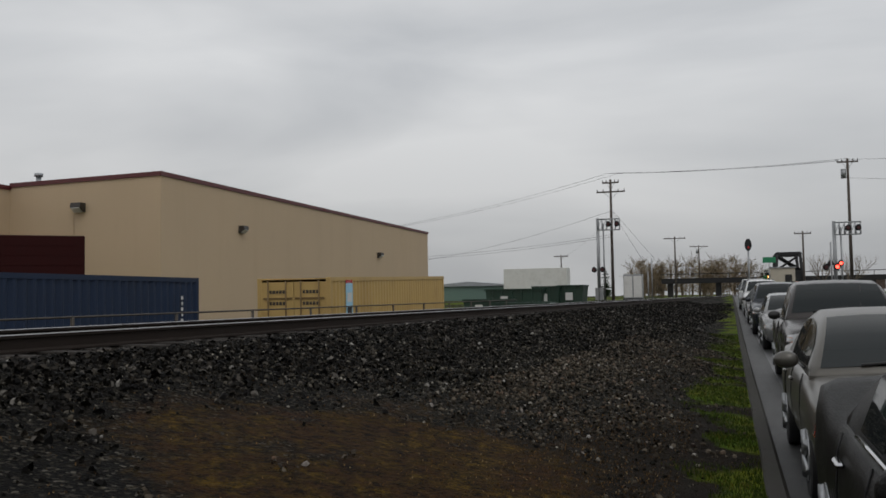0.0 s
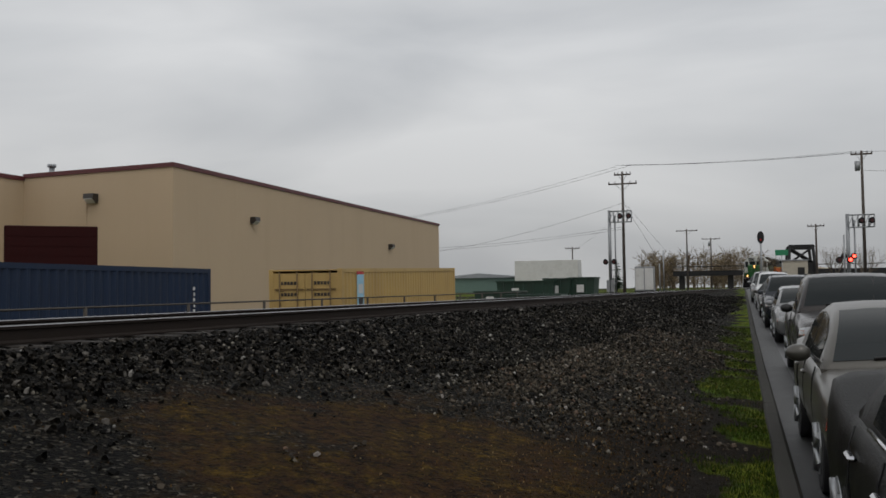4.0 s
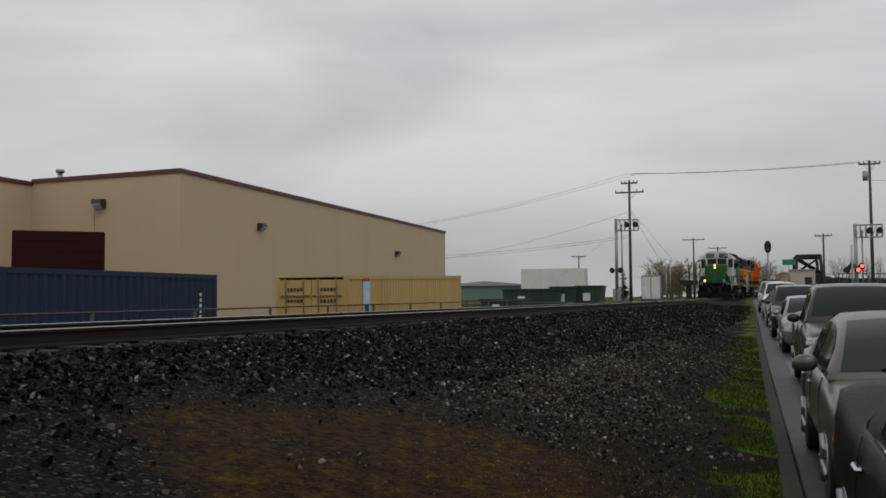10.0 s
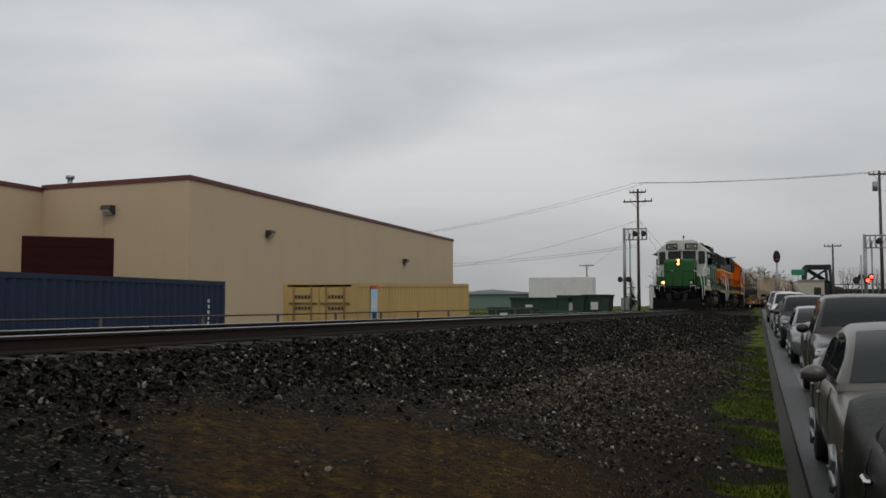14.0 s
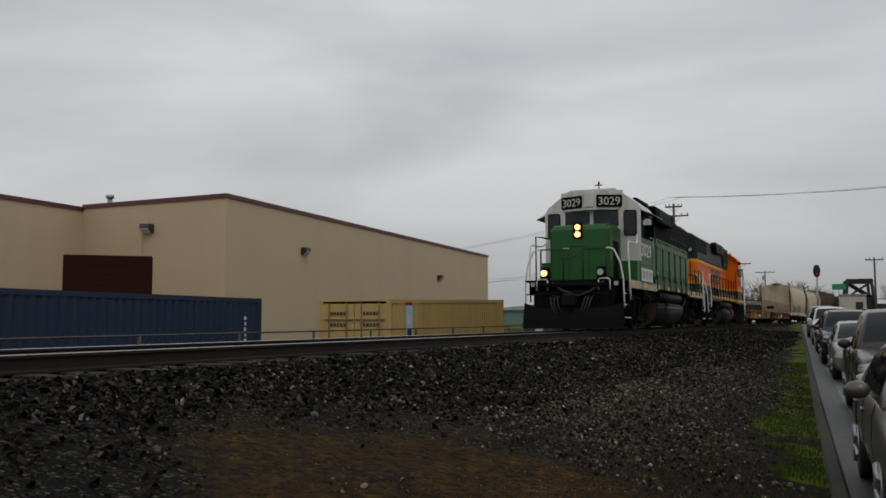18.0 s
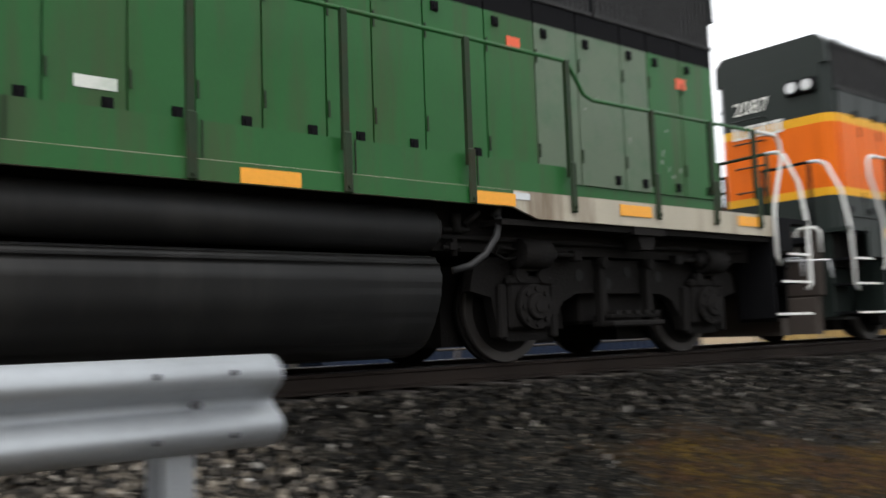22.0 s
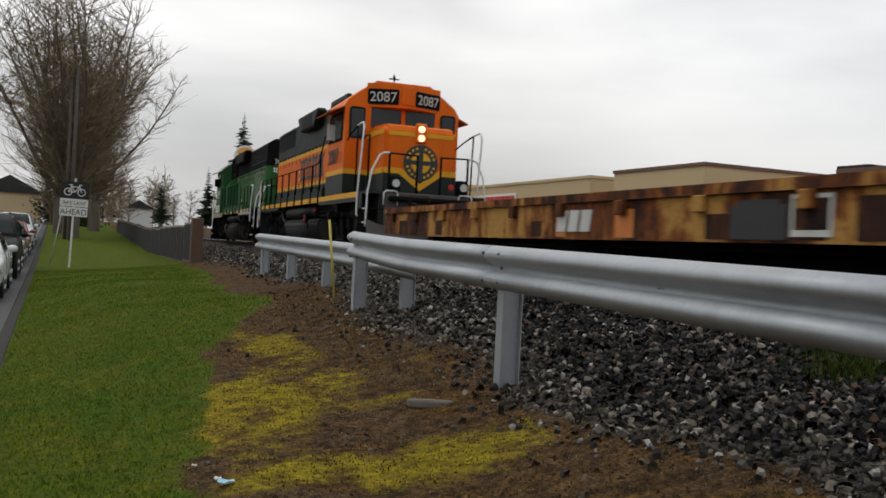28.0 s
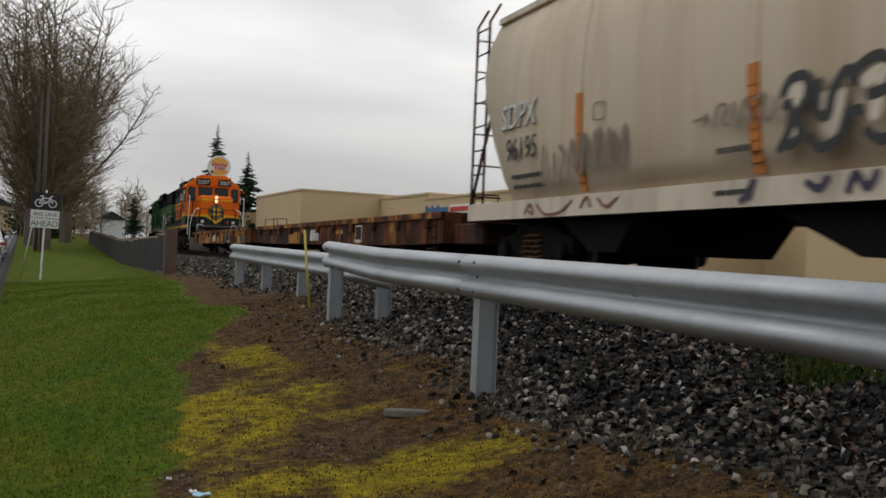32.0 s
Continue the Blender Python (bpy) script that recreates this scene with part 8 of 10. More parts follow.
def utility_pole(x, y, h, label, arms=((0.0, 1.25),), ang=0.0, can=False, r=0.16, z=None):
    zg = (ground_z(x, y) if x < KERB_X else road_z(y) + 0.15) if z is None else z
    e = thing("utility_pole", label, "utility pole", Matrix.Translation((x, y, zg)) @ Matrix.Rotation(ang, 4, "Z"), group="utility poles")
    bm = bmesh.new()
    add_tube(bm, (0, 0, -0.5), (0, 0, h), r, r * 0.62, n=10)
    part("pole", bm, M["pole_wood"], e)
    for dz, w in arms:
        a = box_part("crossarm", (-w, w, -0.06, 0.06, h - 0.35 - dz, h - 0.22 - dz), M["pole_wood"], e)
        for k in (-1, -0.55, 0.55, 1):
            bm = bmesh.new()
            add_tube(bm, (k * w * 0.95, 0, h - 0.22 - dz), (k * w * 0.95, 0, h - 0.02 - dz), 0.045, 0.03, n=8)
            part("insulator", bm, M["lamp_dark"], a)
        bm = bmesh.new()
        for s in (-1, 1):
            add_path(bm, [(s * w * 0.5, 0.07, h - 0.3 - dz), (0, 0.07, h - 0.95 - dz)], 0.02, n=5)
        part("brace", bm, M["alu"], e)
    if can:
        bm = bmesh.new()
        add_tube(bm, (-0.35, 0, h - 1.7), (-0.35, 0, h - 0.9), 0.22, n=14)
        part("transformer", bm, M["alu"], e)
    return e


utility_pole(-10.2, 84.0, 11.9, "tall wooden utility pole with two crossarms", ((0.0, 0.75), (0.85, 1.3)))
utility_pole(10.05, 84.5, 11.8, "tall wooden utility pole with a transformer", ((0.0, 0.85),), can=True)
utility_pole(-8.2, 150, 9.6, "wooden utility pole with a crossarm", ((0.0, 1.7),), z=1.3)
utility_pole(-5.7, 190, 10.2, "far wooden utility pole with a crossarm", ((0.0, 1.8),), can=True, ang=0.15, z=1.3)
utility_pole(-28.5, 160, 8.2, "far wooden utility pole with a crossarm", ((0.0, 1.3),), z=0.8)
utility_pole(-42, 105, 10.3, "wooden utility pole behind the warehouse", ((0.0, 1.1), (0.7, 1.1)), z=0.2)
utility_pole(9.0, 122, 8.0, "far wooden utility pole", ((0.0, 1.0),), z=1.3)


def wires(name, label, runs):
    e = thing(name, label, "wire")
    for (a, b, sag) in runs:
        a, b = Vector(a), Vector(b)
        bm = bmesh.new()
        add_path(bm, [tuple(a.lerp(b, k / 10) - Vector((0, 0, sag * 4 * (k / 10) * (1 - k / 10)))) for k in range(11)], 0.011, n=4)
        part("strand", bm, M["wire"], e)
    return e


wires("overhead_wires", "black overhead wires strung between poles",
      [((-10.2 + k, 84, 12.9), (10.05 + k, 84.5, 13.1 - 0.2 * abs(k)), 0.25) for k in (-0.6, 0.0, 0.6)] + [((-10.2 + k, 84, 12.9 - 0.1), (-42 + k, 105, 10.3), 0.5) for k in (-0.6, 0.6)]
      + [((10.05, 84.5, 13.0), (40, 84, 13.0), 0.3), ((10.05, 84.5, 11.4), (40, 84, 10.2), 0.4)])
wires("service_wires", "thin service wires and guy wires on the tall pole",
      [((-10.2, 84, 9.4), (-43, 110, 6.0), 0.8), ((-10.2, 84, 7.2), (-45, 100, 6.5), 0.6), ((-10.2, 84, 7.0), (-45, 100, 6.2), 0.6), ((-10.2, 84, 9.5), (-5.6, 84, 1.5), 0.02), ((-10.2, 84, 9.6), (-4.0, 90, 1.5), 0.02), ((-10.2, 84, 8.7), (-28.5, 160, 8.4), 0.4)])


# ---- level crossing ----
M["red_glow"] = mat_glow("lit_red_signal", (1.0, 0.05, 0.03), 7.0)
M["dark_lens"] = mat_new("unlit_signal_lens", (0.05, 0.006, 0.006), 0.3)
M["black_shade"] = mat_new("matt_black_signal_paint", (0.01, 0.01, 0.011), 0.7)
M["sign_green"] = mat_new("green_road_sign_sheet", (0.02, 0.22, 0.10), 0.4)


def flasher_pair(e, x, y, z, lit):
    for s, on in ((-0.38, lit == 1), (0.38, lit >= 1)):
        bm = bmesh.new()
        add_tube(bm, (x + s, y, z), (x + s, y - 0.06, z), 0.24, n=24)
        add_tube(bm, (x + s, y - 0.06, z + 0.1), (x + s, y - 0.3, z + 0.1), 0.17, n=16)
        f = part("flasher", bm, M["black_shade"], e)
        bm = bmesh.new()
        add_tube(bm, (x + s, y - 0.31, z), (x + s, y - 0.32, z), 0.13, n=18)
        part("lens", bm, M["red_glow"] if on else M["dark_lens"], f)


def cantilever(x, y, h, arm, label, lit):
    z = road_z(y) + 0.1
    e = thing("crossing_signal", label, "signal", pose(x, y, z), group="crossing signals")
    bm = bmesh.new()
    add_tube(bm, (0, 0, -0.3), (0, 0, h), 0.16, 0.14, n=14)
    part("mast", bm, M["alu"], e)
    bm = bmesh.new()
    add_tube(bm, (0.5, 0, -0.3), (0.5, 0, h - 0.5), 0.07, n=8)
    part("ladder_pole", bm, M["alu"], e)
    def bar(name, p, q, r):
        bm = bmesh.new()
        add_path(bm, [p, q], r, n=5)
        part(name, bm, M["alu"], e)
    for q in (-0.25, 0.25):
        for zz in (h - 0.1, h - 1.1):
            bar("arm", (0, q, zz), (arm, q, zz), 0.04)
        for k in range(6):
            bar("post", (arm * k / 5, q, h - 1.1), (arm * k / 5, q, h - 0.1), 0.03)
    for k in range(5):
        bar("brace", (arm * k / 5, -0.25, h - 1.1), (arm * (k + 1) / 5, -0.25, h - 0.1), 0.025)
    flasher_pair(e, arm * 0.7, -0.3, h - 0.6, 0)
    flasher_pair(e, 0.0, -0.2, 2.75, lit)
    box_part("relay_box", (-0.35, 0.35, -0.15, 0.25, 0.0, 1.1), M["alu"], e)
    return e


cantilever(-11.4, 83.5, 7.5, 2.0, "grey cantilever crossing signal beside the track", 0)
cantilever(8.3, 80.0, 6.2, 2.0, "grey cantilever crossing signal with red lights lit", 2)
xs = thing("crossing_signal", "grey post with red crossing lights", "signal", pose(7.4, 74, road_z(74)), group="crossing signals")
bm = bmesh.new()
add_tube(bm, (0, 0, -0.2), (0, 0, 4.4), 0.06, n=10)
part("mast", bm, M["alu"], xs)
flasher_pair(xs, 0, -0.1, 2.5, 2)
sig = thing("railway_signal", "black searchlight signal on a grey mast", "signal", pose(1.9, 95, 1.25))
bm = bmesh.new()
add_tube(bm, (0, 0, -0.2), (0, 0, 5.2), 0.09, n=10)
part("mast", bm, M["alu"], sig)
bm = bmesh.new()
prof = [(0.34 * math.cos(a), 4.75 + 0.42 + 0.62 * math.sin(a)) for a in np.linspace(0, 2 * math.pi, 17)[:-1]]
add_prism(bm, prof, -0.1, 0.06, "y")
add_tube(bm, (0, -0.1, 5.2), (0, -0.4, 5.2), 0.16, n=14)
h = part("target", bm, M["black_shade"], sig)
bm = bmesh.new()
add_tube(bm, (0, -0.41, 4.92), (0, -0.42, 4.92), 0.1, n=12)
part("lens", bm, M["red_lens"], h)
cab_b = thing("signal_cabinet", "silver signal equipment cabinet near the crossing", "cabinet", pose(-8.4, 84.5, 1.15))
box_part("body", (-0.85, 0.85, -0.6, 0.6, 0.15, 2.35), M["alu"], cab_b, bevel=0.02)
box_part("door", (-0.8, -0.05, -0.63, -0.6, 0.25, 2.2), M["white_paint"], cab_b)
box_part("door", (0.05, 0.8, -0.63, -0.6, 0.25, 2.2), M["white_paint"], cab_b)
box_part("plinth", (-0.9, 0.9, -0.65, 0.65, -0.2, 0.15), M["concrete"], cab_b)
for q in (-0.6, 0.6):
    bm = bmesh.new()
    add_tube(bm, (1.5 + q * 0.3, 0, -0.2), (1.5 + q * 0.3, 0, 3.2 + q), 0.05, n=8)
    part("vent_pipe", bm, M["alu"], cab_b)
bung = thing("signal_bungalow", "tan flat-roofed signal bungalow", "hut", pose(5.1, 97, 1.3))
box_part("body", (-1.15, 1.15, -1.0, 1.0, 0, 2.75), mat_new("cream_metal_siding", (0.46, 0.42, 0.34), 0.6, streak=True), bung)
box_part("door", (0.2, 0.85, -1.03, -1.0, 0.1, 2.1), M["concrete"], bung)
box_part("roof", (-1.25, 1.25, -1.1, 1.1, 2.75, 2.87), M["alu"], bung)
# dark steel truss bridge beyond the road
truss = thing("truss_bridge", "dark steel truss bridge end beyond the road", "bridge", pose(8.6, 145, 1.0))
def truss_bar(name, p, q, r):
    bm = bmesh.new()
    add_path(bm, [p, q], r, n=6)
    part(name, bm, M["black_shade"], truss)


for q in (-1.6, 1.6):
    truss_bar("end_post", (q * 1.35, 0, 0), (q, 0, 6.4), 0.25)
    truss_bar("end_post", (q * 1.35, 8, 0), (q, 8, 6.4), 0.25)
    truss_bar("top_chord", (q, 0, 6.4), (q, 8, 6.4), 0.3)
for k in range(5):
    box_part("strut", (-1.7, 1.7, -0.1 + k * 1.8, 0.1 + k * 1.8, 6.2, 6.7), M["black_shade"], truss)
    box_part("strut", (-1.9, 1.9, -0.1 + k * 1.8, 0.1 + k * 1.8, 3.6, 4.0), M["black_shade"], truss)
for k in range(4):
    truss_bar("brace", (-1.7, k * 1.8, 4.0), (1.7, k * 1.8, 6.3), 0.16)
    truss_bar("brace", (1.7, k * 1.8, 4.0), (-1.7, k * 1.8, 6.3), 0.16)
box_part("deck", (-2.1, 2.1, 0, 8, 2.4, 3.6), M["black_shade"], truss)
viaduct = thing("viaduct", "long dark elevated deck with a rail beyond the trees", "bridge")
box_part("deck", (-12, 60, 172, 176, 3.6, 4.5), M["black_shade"], viaduct)
bm = bmesh.new()
add_path(bm, [(-12, 172, 5.3), (60, 172, 5.3)], 0.07, n=5)
for k in range(25):
    add_path(bm, [(-12 + k * 3, 172, 4.5), (-12 + k * 3, 172, 5.3)], 0.05, n=5)
part("railing", bm, M["black_shade"], viaduct)
for k in range(9):
    box_part("pier", (-11 + k * 8.6, -10 + k * 8.6, 173, 175, 0.8, 3.6), M["concrete"], viaduct)
gsn = thing("street_sign", "small green street sign on a post", "sign", pose(4.1, 102, 1.3))
bm = bmesh.new()
add_tube(bm, (0, 0, -0.2), (0, 0, 4.1), 0.05, n=8)
part("post", bm, M["alu"], gsn)
box_part("plate", (-0.65, 0.65, -0.07, -0.05, 3.5, 4.1), M["sign_green"], gsn)


# ---- parked cars ----
M["tyre"] = mat_new("black_tyre_rubber", (0.015, 0.015, 0.016), 0.8)
M["rim"] = mat_new("alloy_rim", (0.35, 0.36, 0.37), 0.35, 0.8)
M["car_glass"] = mat_glass("car_window_glass", (0.012, 0.016, 0.017), 0.03)
M["lamp_clear"] = mat_new("clear_headlamp_plastic", (0.45, 0.46, 0.47), 0.12, 0.2)
M["lamp_amber"] = mat_new("amber_lamp_plastic", (0.55, 0.13, 0.03), 0.2)
M["lamp_red"] = mat_new("red_lamp_plastic", (0.42, 0.02, 0.02), 0.2)
M["chrome"] = mat_new("chrome_trim", (0.6, 0.6, 0.62), 0.15, 1.0, var=0.03)
M["trim_black"] = mat_new("black_plastic_trim", (0.014, 0.014, 0.015), 0.55)
M["plate"] = mat_new("number_plate_sheet", (0.55, 0.56, 0.58), 0.5)


def car_paint(name, col, rough=0.28, metal=0.4):
    return mat_new(name, col, rough, metal, var=0.06, scale=2.0, var2=0.08, scale2=90, coat=0.25)


SHAPES = {
    # hood height, cowl y, roof height, roof front y, roof rear y, rear glass foot y, deck height, length, width, ride
    "long": dict(L=5.1, W=1.84, hood=0.9, nose=0.68, cowl=1.2, roof=1.42, rf=2.0, rr=2.95, rg=3.75, deck=0.94, belt=0.92),
    "sedan": dict(L=4.5, W=1.76, hood=0.86, nose=0.66, cowl=1.15, roof=1.43, rf=1.95, rr=3.05, rg=3.85, deck=0.98, belt=0.93),
    "hatch": dict(L=4.05, W=1.72, hood=0.92, nose=0.7, cowl=1.0, roof=1.48, rf=1.75, rr=3.5, rg=3.95, deck=1.0, belt=0.95),
    "suv": dict(L=4.6, W=1.82, hood=1.05, nose=0.85, cowl=1.25, roof=1.74, rf=1.85, rr=4.25, rg=4.5, deck=1.1, belt=1.08),
    "pickup": dict(L=5.3, W=1.86, hood=1.10, nose=0.95, cowl=1.55, roof=1.78, rf=2.15, rr=3.15, rg=3.4, deck=1.08, belt=1.12),
}


def eased(v, xs, ys):
    """Smooth curve through the stations."""
    i = int(np.clip(np.searchsorted(xs, v) - 1, 0, len(xs) - 2))
    g = np.gradient(np.array(ys, float), np.array(xs, float))
    h = xs[i + 1] - xs[i]
    t = min(1.0, max(0.0, (v - xs[i]) / h))
    return float((2 * t ** 3 - 3 * t * t + 1) * ys[i] + (t ** 3 - 2 * t * t + t) * h * g[i] * 0.7 + (3 * t * t - 2 * t ** 3) * ys[i + 1] + (t ** 3 - t * t) * h * g[i + 1] * 0.7)


def loft(rings, caps=True):
    bm = bmesh.new()
    vs = [[bm.verts.new(p) for p in r] for r in rings]
    n = len(vs[0])
    for p, q in zip(vs, vs[1:]):
        for k in range(n):
            bm.faces.new((p[k], p[(k + 1) % n], q[(k + 1) % n], q[k])).smooth = True
    if caps:
        bm.faces.new(vs[0])
        bm.faces.new(vs[-1][::-1])
    bmesh.ops.recalc_face_normals(bm, faces=bm.faces[:])
    return bm


def sheet(rows):
    bm = bmesh.new()
    vs = [[bm.verts.new(p) for p in r] for r in rows]
    for p, q in zip(vs, vs[1:]):
        for k in range(len(p) - 1):
            bm.faces.new((p[k], p[k + 1], q[k + 1], q[k])).smooth = True
    return bm


def car(label, shape, paint, m, group="parked cars", lights=None, front="chrome", folded=False):
    """A parked car; y = 0 is its front bumper, it looks towards -y."""
    S = SHAPES[shape]
    L, w = S["L"], S["W"] / 2
    e = thing("car", label, "car", m, group=group)
    fa, ra, wr = 0.87, L - 0.9, 0.32 if shape != "pickup" else 0.37
    ys = [0.0, 0.1, 0.4, S["cowl"], S["cowl"] + 0.6, min(S["rr"], L - 0.5), min(S["rg"], L - 0.25), L - 0.1, L]
    lo = [0.52, 0.28, 0.22, 0.2, 0.2, 0.2, 0.22, 0.3, 0.48]
    hi = [S["nose"] - 0.1, S["nose"] + 0.02, S["hood"] - 0.06, S["hood"] + 0.05, S["belt"], S["belt"] + 0.02, S["deck"], S["deck"] - 0.03, S["deck"] - 0.16]
    wd = [0.74, 0.88, 0.97, 1.0, 1.0, 1.0, 0.98, 0.92, 0.80]
    rings = []
    for y in sorted(set(list(np.linspace(0, L, 30)) + [0.04, 0.1, L - 0.05, L - 0.1])):
        z0, z1, ww = eased(y, ys, lo), eased(y, ys, hi), w * min(1.0, eased(y, ys, wd))
        d = z1 - z0
        half = [(ww * 0.80, z0), (ww * 0.93, z0 + d * 0.1), (ww * 0.985, z0 + d * 0.3), (ww, z0 + d * 0.55), (ww * 0.985, z0 + d * 0.8), (ww * 0.95, z1 - 0.04), (ww * 0.87, z1 - 0.005), (ww * 0.6, z1 + 0.018), (ww * 0.25, z1 + 0.028)]
        rings.append([(p, y, q) for p, q in half] + [(-p, y, q) for p, q in half[::-1]])
    part("body", loft(rings), paint, e)
    # cabin
    b0, rz = S["belt"] - 0.05, S["roof"]
    gw, tw = w * 0.93, w * 0.72
    cy = [S["cowl"] - 0.05, S["rf"], (S["rf"] + S["rr"]) / 2, S["rr"], S["rg"]]
    tz = [S["hood"] + 0.06, rz - 0.05, rz, rz - 0.04, S["deck"] + 0.02]

    def ctop(y):
        if y < cy[1]:
            t = (y - cy[0]) / (cy[1] - cy[0])
            return tz[0] + (tz[1] - tz[0]) * (t + 0.12 * math.sin(math.pi * t))
        if y > cy[3]:
            t = (y - cy[3]) / (cy[4] - cy[3])
            return tz[3] + (tz[4] - tz[3]) * (t - 0.10 * math.sin(math.pi * t))
        return eased(y, cy[1:4], tz[1:4])

    def csec(y, out=0.0):
        z1 = ctop(y)
        f = max(0.0, min(1.0, (z1 - b0) / (rz - b0)))
        top = gw + (tw - gw) * f
        return [(gw + out, b0), (gw * 0.99 + out, b0 + (z1 - b0) * 0.12), (top + 0.015 + out, z1 - 0.07 * f - 0.005), (top - 0.05, z1 - 0.012 + out), (top * 0.5, z1 + 0.008 + out), (0, z1 + 0.012 + out)]

    def ring(y):
        h = csec(y)
        return [(p, y, q) for p, q in h] + [(-p, y, q) for p, q in h[-2::-1]]
    part("cabin", loft([ring(y) for y in np.linspace(cy[0], cy[4], 26)]), paint, e)
    for nm, ya, yb in (("windscreen", cy[0] + 0.07, cy[1] - 0.04), ("rear_window", cy[3] + 0.06, cy[4] - 0.08)):
        rows = []
        for y in np.linspace(ya, yb, 7):
            h = csec(y, 0.007)[3:]
            rows.append([(p * (0.985 if p else 1), y, q) for p, q in h] + [(-p * 0.985, y, q) for p, q in h[-2::-1]])
        part(nm, sheet(rows), M["car_glass"], e)
    mid = cy[2] + 0.05
    for s in (-1, 1):
        for ya, yb in ((cy[0] + 0.42, mid - 0.045), (mid + 0.045, cy[3] + (0.3 if shape != "pickup" else 0.0))):
            rows = []
            for y in np.linspace(ya, yb, 6):
                h = csec(y, 0.006)
                (p1, q1), (p2, q2) = h[1], h[2]
                lo_z, hi_z = S["belt"] + 0.03, q2 - 0.015
                if hi_z < lo_z + 0.01:
                    hi_z = lo_z + 0.01
                f = lambda z: p1 + (p2 - p1) * (z - q1) / max(0.01, q2 - q1)
                rows.append([(s * f(lo_z), y, lo_z), (s * f((lo_z + hi_z) / 2), y, (lo_z + hi_z) / 2), (s * f(hi_z), y, hi_z)])
            part("side_window", sheet(rows), M["car_glass"], e)
        bm = bmesh.new()
        add_path(bm, [(s * (gw + 0.012), y, S["belt"] + 0.015) for y in np.linspace(cy[0] + 0.35, cy[3] + 0.2, 6)], 0.012, n=5)
        part("window_trim", bm, M["chrome"] if front == "chrome" else M["trim_black"], e)
        bm = bmesh.new()
        k = 0.05 if folded else 0.15
        c = Vector((s * (w + k / 2 + 0.01), cy[0] + 0.45, S["belt"] + 0.08))
        bmesh.ops.create_uvsphere(bm, u_segments=14, v_segments=8, radius=1.0)
        for v in bm.verts:
            v.co = c + Vector((v.co.x * (k / 2 + 0.03), v.co.y * 0.075, v.co.z * 0.075))
        for f in bm.faces:
            f.smooth = True
        part("mirror", bm, paint if shape != "pickup" else M["trim_black"], e)
        for yy in (S["cowl"] + 1.2, S["cowl"] + 2.15):
            if yy < S["rg"] - 0.1:
                bm = bmesh.new()
                add_box(bm, *sorted((s * (w - 0.02), s * (w + 0.022))), yy, yy + 0.19, S["belt"] - 0.17, S["belt"] - 0.14, bevel=0.012)
                part("door_handle", bm, M["chrome"] if front == "chrome" else paint, e)
        for yy in (S["cowl"] + 0.3, S["cowl"] + 1.42, S["cowl"] + 2.4):
            if yy < S["rg"]:
                bm = bmesh.new()
                add_path(bm, [(s * (w * 0.975), yy, 0.36), (s * (w * 0.999), yy, 0.62), (s * (w * 0.985), yy, S["belt"] - 0.12), (s * (w * 0.955), yy, S["belt"] - 0.03)], 0.006, n=4)
                part("door_seam", bm, M["trim_black"], e)
        # lamps follow the rounded corners
        def lamp(name, ya, yb, za, zb, mat, wa, parent):
            rows = []
            for y in np.linspace(ya, yb, 6):
                ww = w * min(1.0, eased(y, ys, wd))
                rows.append([(s * (ww * k + 0.008), y - (0.012 if y < L / 2 else -0.012), z) for k, z in ((wa, zb), (0.97, (za + zb) / 2 + 0.02), (0.99, za))])
            return part(name, sheet(rows), mat, parent)
        h = lamp("headlight", 0.03, 0.5, S["nose"] - 0.12, S["nose"] + 0.01, M["lamp_clear"] if not lights else lights, 0.93, e)
        lamp("turn_lamp", 0.16, 0.46, S["nose"] - 0.125, S["nose"] - 0.05, M["lamp_amber"], 0.985, h)
        lamp("tail_light", L - 0.32, L - 0.03, S["deck"] - 0.26, S["deck"] - 0.12, M["lamp_red"], 0.95, e)
    box_part("grille", (-w * 0.42, w * 0.42, -0.015, 0.1, S["nose"] - 0.2, S["nose"] - 0.09), M["trim_black"], e, bevel=0.01)
    box_part("lower_grille", (-w * 0.6, w * 0.6, 0.0, 0.12, 0.32, 0.44), M["trim_black"], e, bevel=0.01)
    box_part("rear_plate", (-0.26, 0.26, L + 0.001, L + 0.012, 0.6, 0.75), M["plate"], e)
    for q0, q1 in (((-0.42, 0.06), (0.12, 0.12)), ((0.3, 0.06), (0.36, 0.52))):
        bm = bmesh.new()
        ya, yb = cy[0] + q0[1], cy[0] + q1[1]
        add_path(bm, [(q0[0], ya, ctop(ya) + 0.03), (q1[0], yb, ctop(yb) + 0.03)], 0.013, n=5)
        part("wiper", bm, M["trim_black"], e)
    for y in (fa, ra):
        for s in (-1, 1):
            bm = bmesh.new()
            add_tube(bm, (s * (w - 0.22), y, wr), (s * (w - 0.012), y, wr), wr, n=28)
            t = part("wheel", bm, M["tyre"], e)
            bm = bmesh.new()
            add_tube(bm, (s * (w - 0.02), y, wr), (s * (w - 0.004), y, wr), wr * 0.64, n=24)
            for k in range(5):
                a = k * 1.2566
                add_path(bm, [(s * (w + 0.004), y, wr), (s * (w + 0.002), y + math.cos(a) * wr * 0.6, wr + math.sin(a) * wr * 0.6)], 0.03, n=4)
            part("rim", bm, M["rim"], t)
            bm = bmesh.new()
            add_tube(bm, (s * (w - 0.2), y, wr + 0.02), (s * (w - 0.016), y, wr + 0.02), wr * 1.13, n=28)
            part("wheel_arch", bm, M["trim_black"], e)
